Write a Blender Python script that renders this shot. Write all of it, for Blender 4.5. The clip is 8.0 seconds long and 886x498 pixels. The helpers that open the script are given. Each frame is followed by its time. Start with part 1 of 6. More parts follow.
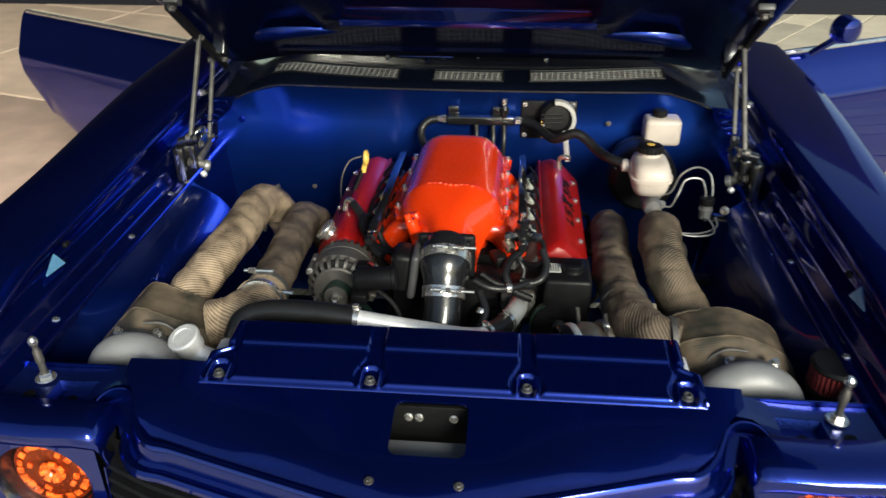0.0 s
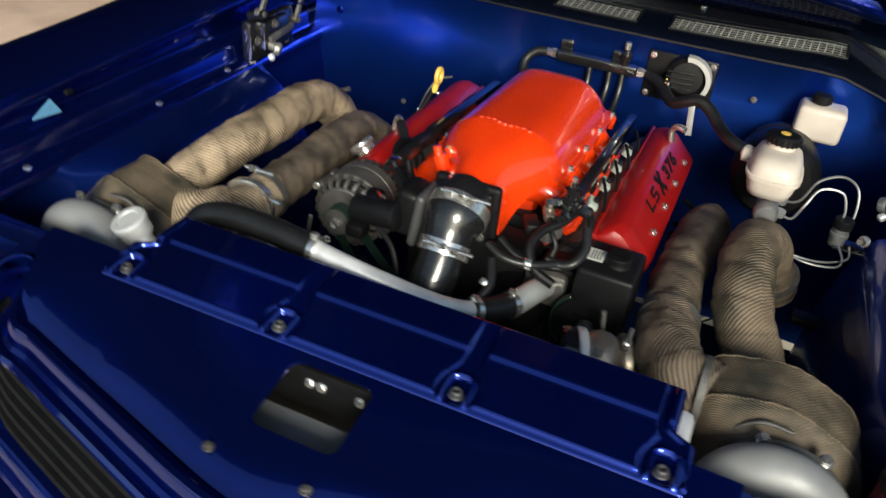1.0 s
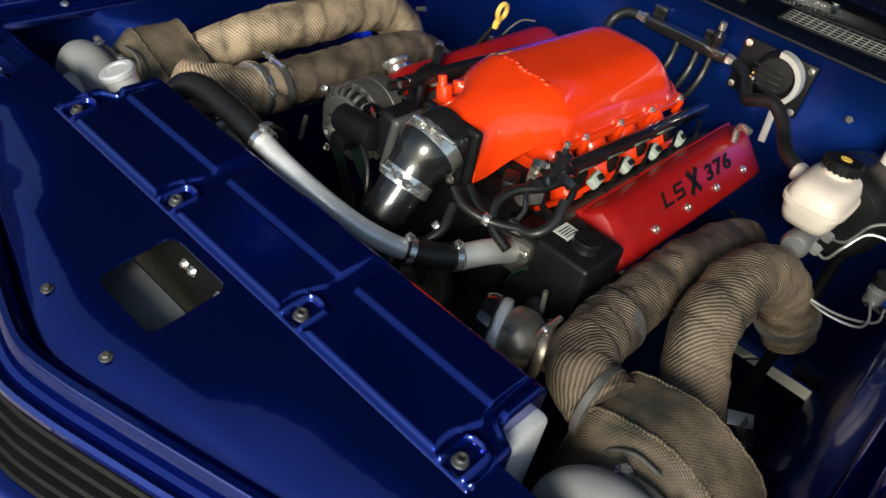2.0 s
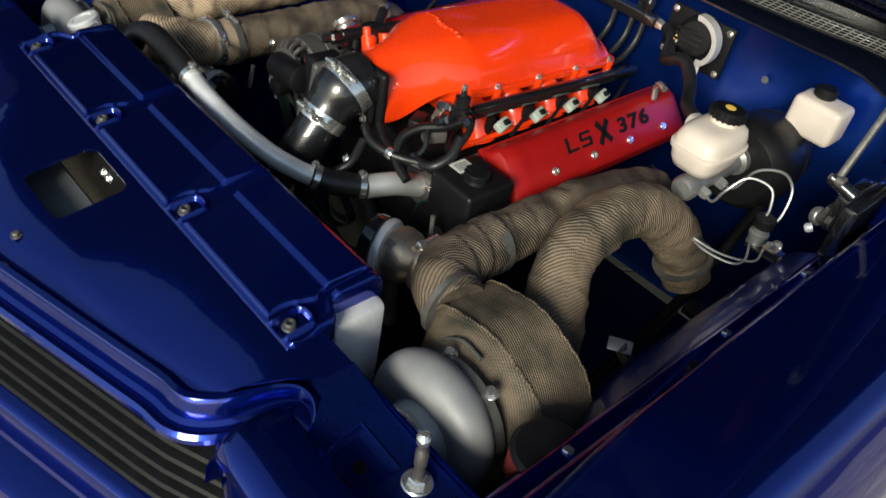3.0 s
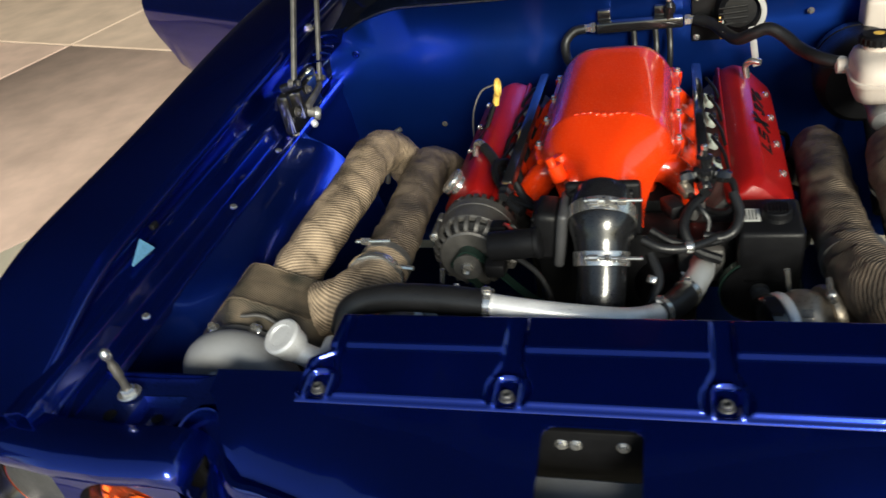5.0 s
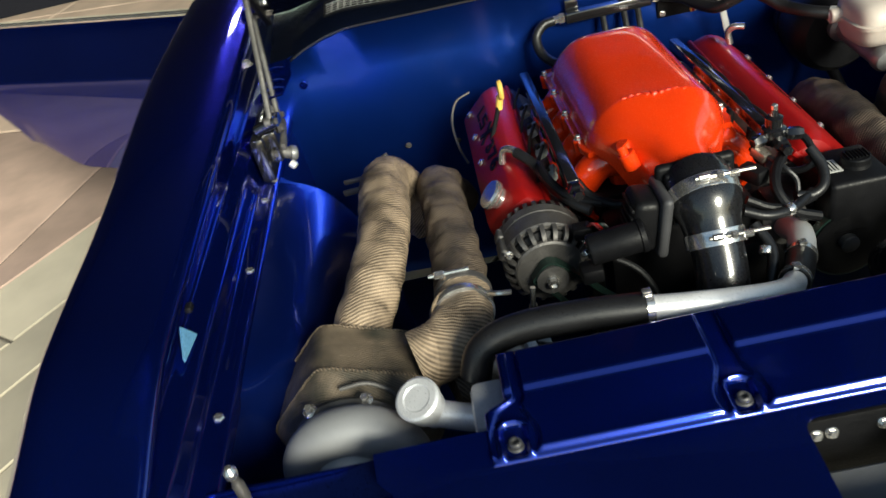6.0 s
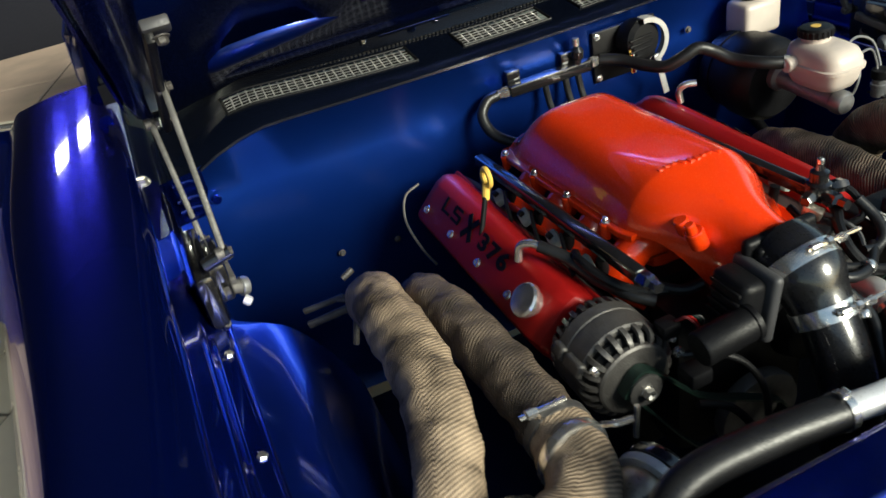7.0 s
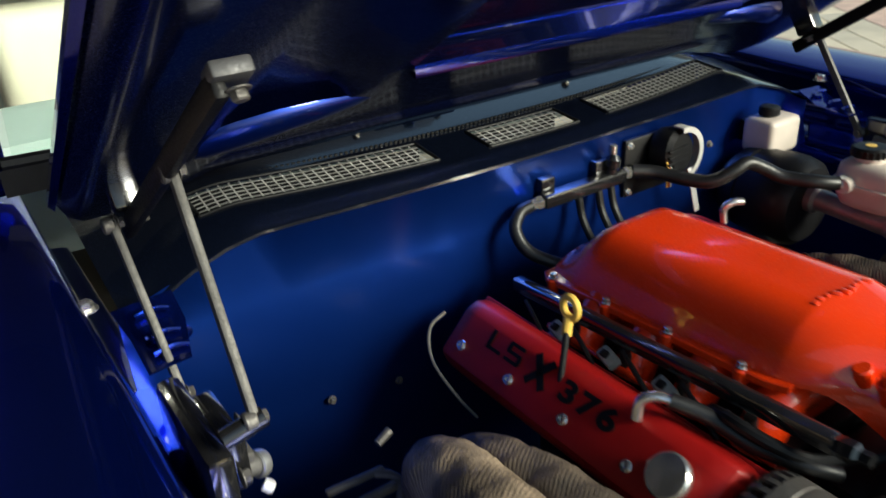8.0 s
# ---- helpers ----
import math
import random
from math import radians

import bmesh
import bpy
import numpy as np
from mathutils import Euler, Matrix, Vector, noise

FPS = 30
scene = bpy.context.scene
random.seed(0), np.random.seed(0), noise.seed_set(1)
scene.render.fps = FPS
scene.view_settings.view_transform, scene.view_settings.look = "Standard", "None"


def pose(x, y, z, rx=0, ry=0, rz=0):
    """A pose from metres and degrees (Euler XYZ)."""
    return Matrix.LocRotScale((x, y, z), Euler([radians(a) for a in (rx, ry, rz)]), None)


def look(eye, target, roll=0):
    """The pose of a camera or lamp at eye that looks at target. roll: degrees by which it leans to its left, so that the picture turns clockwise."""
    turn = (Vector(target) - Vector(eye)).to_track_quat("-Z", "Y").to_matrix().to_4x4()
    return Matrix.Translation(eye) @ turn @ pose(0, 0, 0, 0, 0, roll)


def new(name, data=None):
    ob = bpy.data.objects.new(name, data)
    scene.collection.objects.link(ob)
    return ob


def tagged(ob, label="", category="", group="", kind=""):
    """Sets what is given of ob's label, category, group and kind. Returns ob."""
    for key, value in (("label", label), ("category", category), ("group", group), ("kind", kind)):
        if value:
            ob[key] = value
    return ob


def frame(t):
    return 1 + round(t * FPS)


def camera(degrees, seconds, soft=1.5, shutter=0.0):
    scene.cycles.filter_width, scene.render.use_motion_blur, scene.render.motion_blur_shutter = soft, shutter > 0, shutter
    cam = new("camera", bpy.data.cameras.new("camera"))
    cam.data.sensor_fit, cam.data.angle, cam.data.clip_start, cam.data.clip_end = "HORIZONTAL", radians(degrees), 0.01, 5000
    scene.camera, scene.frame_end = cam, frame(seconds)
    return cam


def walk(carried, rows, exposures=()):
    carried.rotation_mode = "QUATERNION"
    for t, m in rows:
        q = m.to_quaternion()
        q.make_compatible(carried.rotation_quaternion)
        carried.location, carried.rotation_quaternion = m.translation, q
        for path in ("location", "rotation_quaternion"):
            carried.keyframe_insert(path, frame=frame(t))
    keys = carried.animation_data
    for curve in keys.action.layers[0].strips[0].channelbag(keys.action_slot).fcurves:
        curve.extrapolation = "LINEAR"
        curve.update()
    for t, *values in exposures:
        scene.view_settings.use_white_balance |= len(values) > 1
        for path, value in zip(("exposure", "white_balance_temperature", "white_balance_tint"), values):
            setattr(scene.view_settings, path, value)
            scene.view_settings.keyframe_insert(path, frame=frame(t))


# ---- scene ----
cam = camera(58.5, 8.0, shutter=0.35)
PATH = [
    (0, (0.1272, -1.0357, 1.6882), (-0.0132, 0.4885, 0.8323), -0.4),
    (0.5, (0.1473, -0.8454, 1.6181), (-0.1430, 0.6279, 0.7121), 2.2),
    (1, (0.3964, -0.6911, 1.5488), (-0.1254, 0.6709, 0.5744), 5.9),
    (1.2, (0.4902, -0.6472, 1.5330), (-0.0868, 0.6718, 0.5306), 7.4),
    (2.3, (0.7323, -0.4043, 1.5216), (-0.1044, 0.6481, 0.3947), 14.3),
    (2.5, (0.8042, -0.3903, 1.5269), (-0.0509, 0.6376, 0.3911), 14.1),
    (3, (0.9884, -0.3868, 1.5567), (0.0938, 0.6297, 0.4411), 11.4),
    (3.5, (0.9016, -0.4359, 1.5970), (0.0333, 0.6621, 0.5402), 3.2),
    (4, (0.6551, -0.5946, 1.6032), (-0.0596, 0.6367, 0.5788), -3.0),
    (4.5, (0.3815, -0.7235, 1.5812), (-0.2491, 0.5762, 0.5867), -9.1),
    (5, (0.1105, -0.6911, 1.5707), (-0.3797, 0.6797, 0.5929), -11.7),
    (5.2, (0.0096, -0.6990, 1.5690), (-0.4359, 0.6893, 0.5937), -12.8),
    (6.3, (-0.4411, -0.5104, 1.5497), (-0.3683, 0.9314, 0.5525), -14.0),
    (6.5, (-0.5043, -0.4271, 1.5532), (-0.3227, 1.0103, 0.5639), -13.7),
    (7, (-0.6972, -0.2613, 1.5426), (-0.2587, 1.1427, 0.5885), -11.8),
    (7.5, (-0.8165, -0.0719, 1.5102), (-0.1430, 1.2857, 0.6279), -8.2),
    (8, (-0.8866, 0.1833, 1.4409), (-0.0219, 1.4953, 0.6613), -3.1),
]
walk(cam, [(t, look(eye, target, roll)) for t, eye, target, roll in PATH], exposures=[(0, 0.05, 6700, 0), (5.2, 0.05, 6700, 0), (6.3, 0.20, 6700, -3), (8, 0.20, 6700, -3)])


# ---- world and light ----
world = bpy.data.worlds.new("world")
scene.world = world
world.use_nodes = True
wn = world.node_tree.nodes
sky = wn.new("ShaderNodeTexSky")
sky.sky_type = "NISHITA"
sky.sun_disc = False
AZIMUTH, ELEVATION = radians(154), radians(25)
sky.sun_elevation = ELEVATION
sky.sun_rotation = AZIMUTH
wn["Background"].inputs["Strength"].default_value = 0.13
world.node_tree.links.new(sky.outputs["Color"], wn["Background"].inputs["Color"])
sun = new("sun", bpy.data.lights.new("sun", "SUN"))
sun.data.energy = 5.0
sun.data.angle = radians(22)
sun.data.color = (1.0, 0.94, 0.86)
sun.matrix_world = look((4 * math.sin(AZIMUTH) * math.cos(ELEVATION), 4 * math.cos(AZIMUTH) * math.cos(ELEVATION), 4 * math.sin(ELEVATION)), (0, 0, 0))


# the plan below is drawn in units of S metres
S = 0.877


# ---- materials ----
def mat(name, color, rough=0.5, metal=0.0, coat=0.0, var=0.12, scale=14.0, bump=0.15, bscale=260.0, spec=0.5, rvar=0.12, trans=0.0):
    """Principled surface with large stains, fine grain and a fine relief."""
    m = bpy.data.materials.new(name)
    m.use_nodes = True
    nt = m.node_tree
    b = nt.nodes["Principled BSDF"]
    b.inputs["Metallic"].default_value = metal
    b.inputs["Coat Weight"].default_value = coat
    b.inputs["Coat Roughness"].default_value = 0.06
    b.inputs["Specular IOR Level"].default_value = spec
    b.inputs["Transmission Weight"].default_value = trans
    tc = nt.nodes.new("ShaderNodeTexCoord")
    big = nt.nodes.new("ShaderNodeTexNoise")
    big.inputs["Scale"].default_value = scale / S
    big.inputs["Detail"].default_value = 5
    fine = nt.nodes.new("ShaderNodeTexNoise")
    fine.inputs["Scale"].default_value = bscale / S
    fine.inputs["Detail"].default_value = 3
    nt.links.new(tc.outputs["Object"], big.inputs["Vector"])
    nt.links.new(tc.outputs["Object"], fine.inputs["Vector"])
    ramp = nt.nodes.new("ShaderNodeMapRange")
    ramp.inputs["From Min"].default_value, ramp.inputs["From Max"].default_value = 0.3, 0.7
    ramp.inputs["To Min"].default_value, ramp.inputs["To Max"].default_value = 1 - var, 1 + var
    nt.links.new(big.outputs["Fac"], ramp.inputs["Value"])
    mul = nt.nodes.new("ShaderNodeVectorMath")
    mul.operation = "SCALE"
    mul.inputs[0].default_value = color
    nt.links.new(ramp.outputs["Result"], mul.inputs["Scale"])
    nt.links.new(mul.outputs["Vector"], b.inputs["Base Color"])
    rr = nt.nodes.new("ShaderNodeMapRange")
    rr.inputs["From Min"].default_value, rr.inputs["From Max"].default_value = 0.3, 0.7
    rr.inputs["To Min"].default_value, rr.inputs["To Max"].default_value = max(0.02, rough - rvar), min(1.0, rough + rvar)
    nt.links.new(fine.outputs["Fac"], rr.inputs["Value"])
    nt.links.new(rr.outputs["Result"], b.inputs["Roughness"])
    if bump:
        bp = nt.nodes.new("ShaderNodeBump")
        bp.inputs["Strength"].default_value = bump
        bp.inputs["Distance"].default_value = 0.0015
        nt.links.new(fine.outputs["Fac"], bp.inputs["Height"])
        nt.links.new(bp.outputs["Normal"], b.inputs["Normal"])
    return m


def wrap_material(name, color, dark, ribs=0.58, fine=54):
    """Woven heat wrap: fine slanted ribs with shade coloured into their gaps, darker lap edges and soot, in the tube's
    own length and girth.
    """
    m = mat(name, color, rough=0.62, var=0.35, scale=16, bump=0.0, bscale=90, spec=0.4)
    nt = m.node_tree
    b = nt.nodes["Principled BSDF"]
    uv = nt.nodes.new("ShaderNodeUVMap")
    mp = nt.nodes.new("ShaderNodeMapping")
    mp.inputs["Rotation"].default_value[2] = radians(28)
    nt.links.new(uv.outputs["UV"], mp.inputs["Vector"])
    rib = nt.nodes.new("ShaderNodeTexWave")
    rib.bands_direction = "X"
    rib.inputs["Scale"].default_value = fine
    rib.inputs["Distortion"].default_value = 0.9
    rib.inputs["Detail"].default_value = 1
    rib.inputs["Detail Scale"].default_value = 3
    nt.links.new(mp.outputs["Vector"], rib.inputs["Vector"])
    mp2 = nt.nodes.new("ShaderNodeMapping")
    mp2.inputs["Rotation"].default_value[2] = radians(-64)
    nt.links.new(uv.outputs["UV"], mp2.inputs["Vector"])
    rib2 = nt.nodes.new("ShaderNodeTexWave")
    rib2.inputs["Scale"].default_value = 95
    rib2.inputs["Distortion"].default_value = 0.8
    nt.links.new(mp2.outputs["Vector"], rib2.inputs["Vector"])
    add = nt.nodes.new("ShaderNodeMath")
    add.operation = "MULTIPLY_ADD"
    nt.links.new(rib2.outputs["Fac"], add.inputs[0])
    add.inputs[1].default_value = 0.35
    nt.links.new(rib.outputs["Fac"], add.inputs[2])
    bp = nt.nodes.new("ShaderNodeBump")
    bp.inputs["Strength"].default_value = ribs
    bp.inputs["Distance"].default_value = 0.0022
    nt.links.new(add.outputs["Value"], bp.inputs["Height"])
    nt.links.new(bp.outputs["Normal"], b.inputs["Normal"])
    mix = nt.nodes.new("ShaderNodeMix")
    mix.data_type = "RGBA"
    old = b.inputs["Base Color"].links[0].from_socket
    soot = nt.nodes.new("ShaderNodeTexNoise")
    soot.inputs["Scale"].default_value = 11 / S
    soot.inputs["Detail"].default_value = 6
    nt.links.new(nt.nodes["Texture Coordinate"].outputs["Object"], soot.inputs["Vector"])
    k = nt.nodes.new("ShaderNodeMapRange")
    k.inputs["From Min"].default_value, k.inputs["From Max"].default_value = 0.47, 0.68
    k.inputs["To Max"].default_value = 0.75
    nt.links.new(soot.outputs["Fac"], k.inputs["Value"])
    kk = nt.nodes.new("ShaderNodeMath")
    kk.operation = "MULTIPLY_ADD"
    # the dark colour also fills the rib gaps, as shade in their creases
    inv = nt.nodes.new("ShaderNodeMath")
    inv.operation = "SUBTRACT"
    inv.inputs[0].default_value = 1.0
    nt.links.new(rib.outputs["Fac"], inv.inputs[1])
    nt.links.new(inv.outputs["Value"], kk.inputs[0])
    kk.inputs[1].default_value = ribs
    sep = nt.nodes.new("ShaderNodeSeparateXYZ")
    nt.links.new(uv.outputs["UV"], sep.inputs["Vector"])
    turn = nt.nodes.new("ShaderNodeMath")
    turn.operation = "MULTIPLY"
    turn.inputs[1].default_value = 1 / 0.327
    nt.links.new(sep.outputs["Y"], turn.inputs[0])
    lapc = nt.nodes.new("ShaderNodeMath")
    lapc.operation = "MULTIPLY_ADD"
    lapc.inputs[1].default_value = 1 / 0.056
    nt.links.new(sep.outputs["X"], lapc.inputs[0])
    nt.links.new(turn.outputs["Value"], lapc.inputs[2])
    fr = nt.nodes.new("ShaderNodeMath")
    fr.operation = "FRACT"
    nt.links.new(lapc.outputs["Value"], fr.inputs[0])
    # a darker band along the low edge of each lap
    worn = nt.nodes.new("ShaderNodeMapRange")
    worn.inputs["From Min"].default_value, worn.inputs["From Max"].default_value = 0.78, 1.0
    worn.inputs["To Max"].default_value = 0.2
    nt.links.new(fr.outputs["Value"], worn.inputs["Value"])
    both_ = nt.nodes.new("ShaderNodeMath")
    nt.links.new(k.outputs["Result"], both_.inputs[0])
    nt.links.new(worn.outputs["Result"], both_.inputs[1])
    nt.links.new(both_.outputs["Value"], kk.inputs[2])
    kk.use_clamp = True
    nt.links.new(kk.outputs["Value"], mix.inputs["Factor"])
    nt.links.new(old, mix.inputs["A"])
    mix.inputs["B"].default_value = (*dark, 1)
    nt.links.new(mix.outputs["Result"], b.inputs["Base Color"])
    return m


BLUE = mat("blue_metallic_paint", (0.005, 0.025, 0.28), 0.21, 0.92, 1.0, 0.08, 5, 0.02, 900, rvar=0.05)
BLUE.node_tree.nodes["Principled BSDF"].inputs["Specular Tint"].default_value = (0.2, 0.25, 0.65, 1)
BLUE.node_tree.nodes["Principled BSDF"].inputs["Coat IOR"].default_value = 1.6
BLUE.node_tree.nodes["Principled BSDF"].inputs["Coat Roughness"].default_value = 0.04
DARKCHROME = mat("smoked_chrome", (0.16, 0.15, 0.15), 0.16, 0.95, 0, 0.15, 30, 0.0, 60, rvar=0.04)
DULLBLUE = mat("satin_support_paint", (0.010, 0.030, 0.22), 0.36, 0.85, 0.6, 0.12, 12, 0.05, 300)
FIREWALL = mat("bright_blue_sheet_paint", (0.008, 0.055, 0.40), 0.33, 0.92, 0.3, 0.08, 5, 0.03, 700, rvar=0.05)
FIREWALL.node_tree.nodes["Principled BSDF"].inputs["Coat Roughness"].default_value = 0.14
PLATEGREY = mat("grey_painted_plate", (0.15, 0.153, 0.156), 0.5, 0.0, 0, 0.12, 14, 0.1, 300)
SILICONE = mat("black_silicone", (0.010, 0.010, 0.011), 0.30, 0.0, 0.7, 0.2, 20, 0.03, 300, rvar=0.05)
WARMSTEEL = mat("heat_tinted_steel", (0.42, 0.36, 0.29), 0.38, 0.85, 0, 0.25, 30, 0.05, 300)
# the body blue, darkened for the shade under the open hood
NAVY = mat("shaded_underside_blue", (0.003, 0.011, 0.085), 0.24, 0.85, 0.35, 0.1, 5, 0.02, 700, rvar=0.05)
NAVYBLACK = mat("black_navy_gloss", (0.003, 0.005, 0.012), 0.24, 0.2, 0.8, 0.1, 8, 0.02, 700, rvar=0.05)
SATINCAST = mat("satin_cast_housing", (0.30, 0.30, 0.305), 0.55, 0.3, 0, 0.12, 14, 0.12, 600)
SATINBLUE = mat("inner_fender_blue_paint", (0.005, 0.028, 0.25), 0.34, 0.90, 0.7, 0.1, 5, 0.02, 700, rvar=0.04)
MESH = mat("galvanised_wire_mesh", (0.62, 0.62, 0.60), 0.38, 0.7, 0, 0.15, 40, 0.1, 400)
ORANGE = mat("orange_gloss_paint", (0.86, 0.046, 0.005), 0.26, 0.0, 1.0, 0.05, 10, 0.006, 400, rvar=0.03)
RED = mat("red_satin_paint", (0.27, 0.005, 0.005), 0.44, 0.0, 0.05, 0.10, 18, 0.06, 300, 0.28)
BLACK = mat("black_plastic", (0.006, 0.006, 0.007), 0.45, 0, 0, 0.25, 30, 0.2, 300, 0.22)
RUBBER = mat("black_rubber", (0.010, 0.010, 0.011), 0.38, 0, 0, 0.25, 25, 0.12, 400, 0.45)
GLOSSBLACK = mat("black_gloss_paint", (0.010, 0.010, 0.011), 0.20, 0, 1.0, 0.2, 30, 0.02, 300, rvar=0.04)
ALTCASE = mat("dull_alternator_casting", (0.15, 0.142, 0.134), 0.52, 0.75, 0, 0.25, 24, 0.6, 300)
TUBESTEEL = mat("dull_steel_tube", (0.34, 0.34, 0.34), 0.42, 0.75, 0, 0.15, 30, 0.05, 500)
ALU = mat("cast_aluminium", (0.62, 0.62, 0.61), 0.58, 0.6, 0, 0.14, 14, 0.10, 700)
CAST = mat("grey_cast_iron", (0.13, 0.125, 0.12), 0.6, 0.6, 0, 0.3, 24, 0.5, 300)
SILVER = mat("brushed_aluminium_tube", (0.76, 0.76, 0.77), 0.36, 0.4, 0, 0.12, 20, 0.15, 500)
CHROME = mat("zinc_plated_steel", (0.80, 0.78, 0.74), 0.20, 0.9, 0, 0.12, 40, 0.0, 60, rvar=0.05)
WHITE = mat("milky_white_plastic", (0.58, 0.505, 0.445), 0.42, 0, 0, 0.07, 20, 0.1, 300)
YELLOW = mat("yellow_plastic", (0.78, 0.50, 0.10), 0.45, 0, 0, 0.08, 60, 0.1, 300)
PALEGREEN = mat("grey_green_plastic", (0.34, 0.38, 0.34), 0.5, 0, 0, 0.15, 80, 0.1, 300)
BELT = mat("dark_green_rubber", (0.006, 0.022, 0.016), 0.5, 0, 0, 0.2, 60, 0.2, 300)
GREYPLATE = mat("dark_grey_metal", (0.075, 0.075, 0.08), 0.5, 0.4, 0, 0.2, 20, 0.2, 300)
PALEBLUE = mat("pale_blue_sky_sheen", (0.16, 0.40, 0.66), 0.3, 0.3, 0.8, 0.08, 20, 0.02, 400)
LABEL = mat("pale_paper_label", (0.55, 0.55, 0.52), 0.6, 0, 0, 0.1, 60, 0.05, 300)
INK = mat("black_ink", (0.006, 0.006, 0.007), 0.6, 0, 0, 0.1, 60, 0.05, 300, 0.15)
REDFILTER = mat("dark_red_gauze", (0.11, 0.007, 0.010), 0.8, 0, 0, 0.3, 80, 0.4, 300)
AMBER = mat("orange_lens", (0.78, 0.10, 0.014), 0.15, 0, 0.5, 0.6, 70, 0.1, 200)
LAMPDARK = mat("smoked_reflector", (0.24, 0.032, 0.008), 0.2, 0.6, 0, 0.4, 60, 0.1, 200)
CREAM = mat("cream_leather", (0.62, 0.56, 0.44), 0.5, 0, 0, 0.08, 10, 0.3, 220)
TEALGREY = mat("pale_teal_vinyl", (0.50, 0.60, 0.56), 0.5, 0, 0, 0.06, 10, 0.2, 220)
CONCRETE = mat("pink_brushed_concrete", (0.60, 0.435, 0.36), 0.85, 0, 0, 0.16, 3.5, 0.7, 140, 0.3)
PEACH = mat("peach_brushed_concrete", (0.62, 0.475, 0.375), 0.85, 0, 0, 0.14, 3.0, 0.7, 140, 0.3)
SANDSTONE = mat("pale_sand_paving", (0.60, 0.535, 0.42), 0.85, 0, 0, 0.12, 3.0, 0.6, 120, 0.3)
JOINT = mat("dark_joint_fill", (0.10, 0.09, 0.08), 0.95, 0, 0, 0.2, 6, 0.5, 140, 0.2)
BLOCKER = mat("dark_slate_render", (0.014, 0.015, 0.022), 0.9, 0, 0, 0.08, 0.8, 0.3, 60, 0.2)
TYRE = mat("tyre_rubber", (0.02, 0.02, 0.02), 0.7, 0, 0, 0.2, 12, 0.3, 200)
WRAP = wrap_material("tan_heat_wrap", (0.44, 0.328, 0.222), (0.045, 0.033, 0.023))
# tan wrap darkened for the right arch's shade; seam cords use it too
WRAPMID = wrap_material("darkened_tan_wrap", (0.185, 0.136, 0.092), (0.024, 0.023, 0.017))
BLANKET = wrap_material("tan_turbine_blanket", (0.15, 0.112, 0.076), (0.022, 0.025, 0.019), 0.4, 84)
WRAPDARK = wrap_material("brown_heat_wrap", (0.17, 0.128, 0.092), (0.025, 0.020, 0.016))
GLOW = bpy.data.materials.new("lamp_glow")
GLOW.use_nodes = True
GLOW.node_tree.nodes["Principled BSDF"].inputs["Emission Color"].default_value = (1, 0.94, 0.85, 1)
GLOW.node_tree.nodes["Principled BSDF"].inputs["Emission Strength"].default_value = 40
GLASS = bpy.data.materials.new("window_glass")
GLASS.use_nodes = True
gb = GLASS.node_tree.nodes["Principled BSDF"]
gb.inputs["Base Color"].default_value = (0.86, 0.95, 0.92, 1)
gb.inputs["Roughness"].default_value = 0.02
gb.inputs["Transmission Weight"].default_value = 1.0
gb.inputs["IOR"].default_value = 1.1


# ---- builders ----
class Geo:
    """Vertices, faces and, for tubes, a length-and-girth map."""

    def __init__(self):
        self.v, self.f, self.uv = [], [], {}

    def add(self, other, m=None):
        n = len(self.v)
        self.v += [tuple(m @ Vector(p)) for p in other.v] if m else other.v
        for k, face in enumerate(other.f):
            if k in other.uv:
                self.uv[len(self.f)] = other.uv[k]
            self.f.append(tuple(i + n for i in face))
        return self

    def moved(self, m):
        return Geo().add(self, m)

    def flipped(self):
        """Mirror image across x = 0."""
        g = Geo()
        g.v = [(-x, y, z) for x, y, z in self.v]
        g.f = [tuple(reversed(face)) for face in self.f]
        g.uv = {k: tuple(reversed(u)) for k, u in self.uv.items()}
        return g


def part(name, geo, material, parent=None, label="", smooth=35):
    me = bpy.data.meshes.new(name)
    me.from_pydata([(x * S, y * S, z * S) for x, y, z in geo.v], [], geo.f)
    if geo.uv:
        layer = me.uv_layers.new(name="UVMap")
        for poly in me.polygons:
            for li, u in zip(poly.loop_indices, geo.uv.get(poly.index, ((0, 0),) * len(poly.loop_indices))):
                layer.data[li].uv = u
    me.validate()
    me.materials.append(material)
    if smooth:
        me.shade_smooth()
        me.set_sharp_from_angle(angle=radians(smooth))
    ob = new(name, me)
    if parent is not None:
        ob.parent = parent
    if label:
        ob["label"] = label
    return ob


def thing(name, label, category, group="", kind="", at=(0, 0, 0)):
    ob = new(name)
    ob.empty_display_size = 0.05
    return tagged(ob, label, category, group, kind)


def from_bm(bm):
    g = Geo()
    bm.verts.index_update()
    g.v = [tuple(v.co) for v in bm.verts]
    g.f = [tuple(v.index for v in f.verts) for f in bm.faces]
    bm.free()
    return g


def box(c, s, bevel=0.003, seg=2, m=None):
    bm = bmesh.new()
    bmesh.ops.create_cube(bm, size=1)
    bmesh.ops.scale(bm, vec=s, verts=bm.verts)
    if bevel:
        bmesh.ops.bevel(bm, geom=bm.edges[:], offset=min(bevel, min(s) * 0.45), segments=seg, affect="EDGES", profile=0.5)
    bmesh.ops.translate(bm, vec=c, verts=bm.verts) if m is None else bm.transform(m)
    return from_bm(bm)


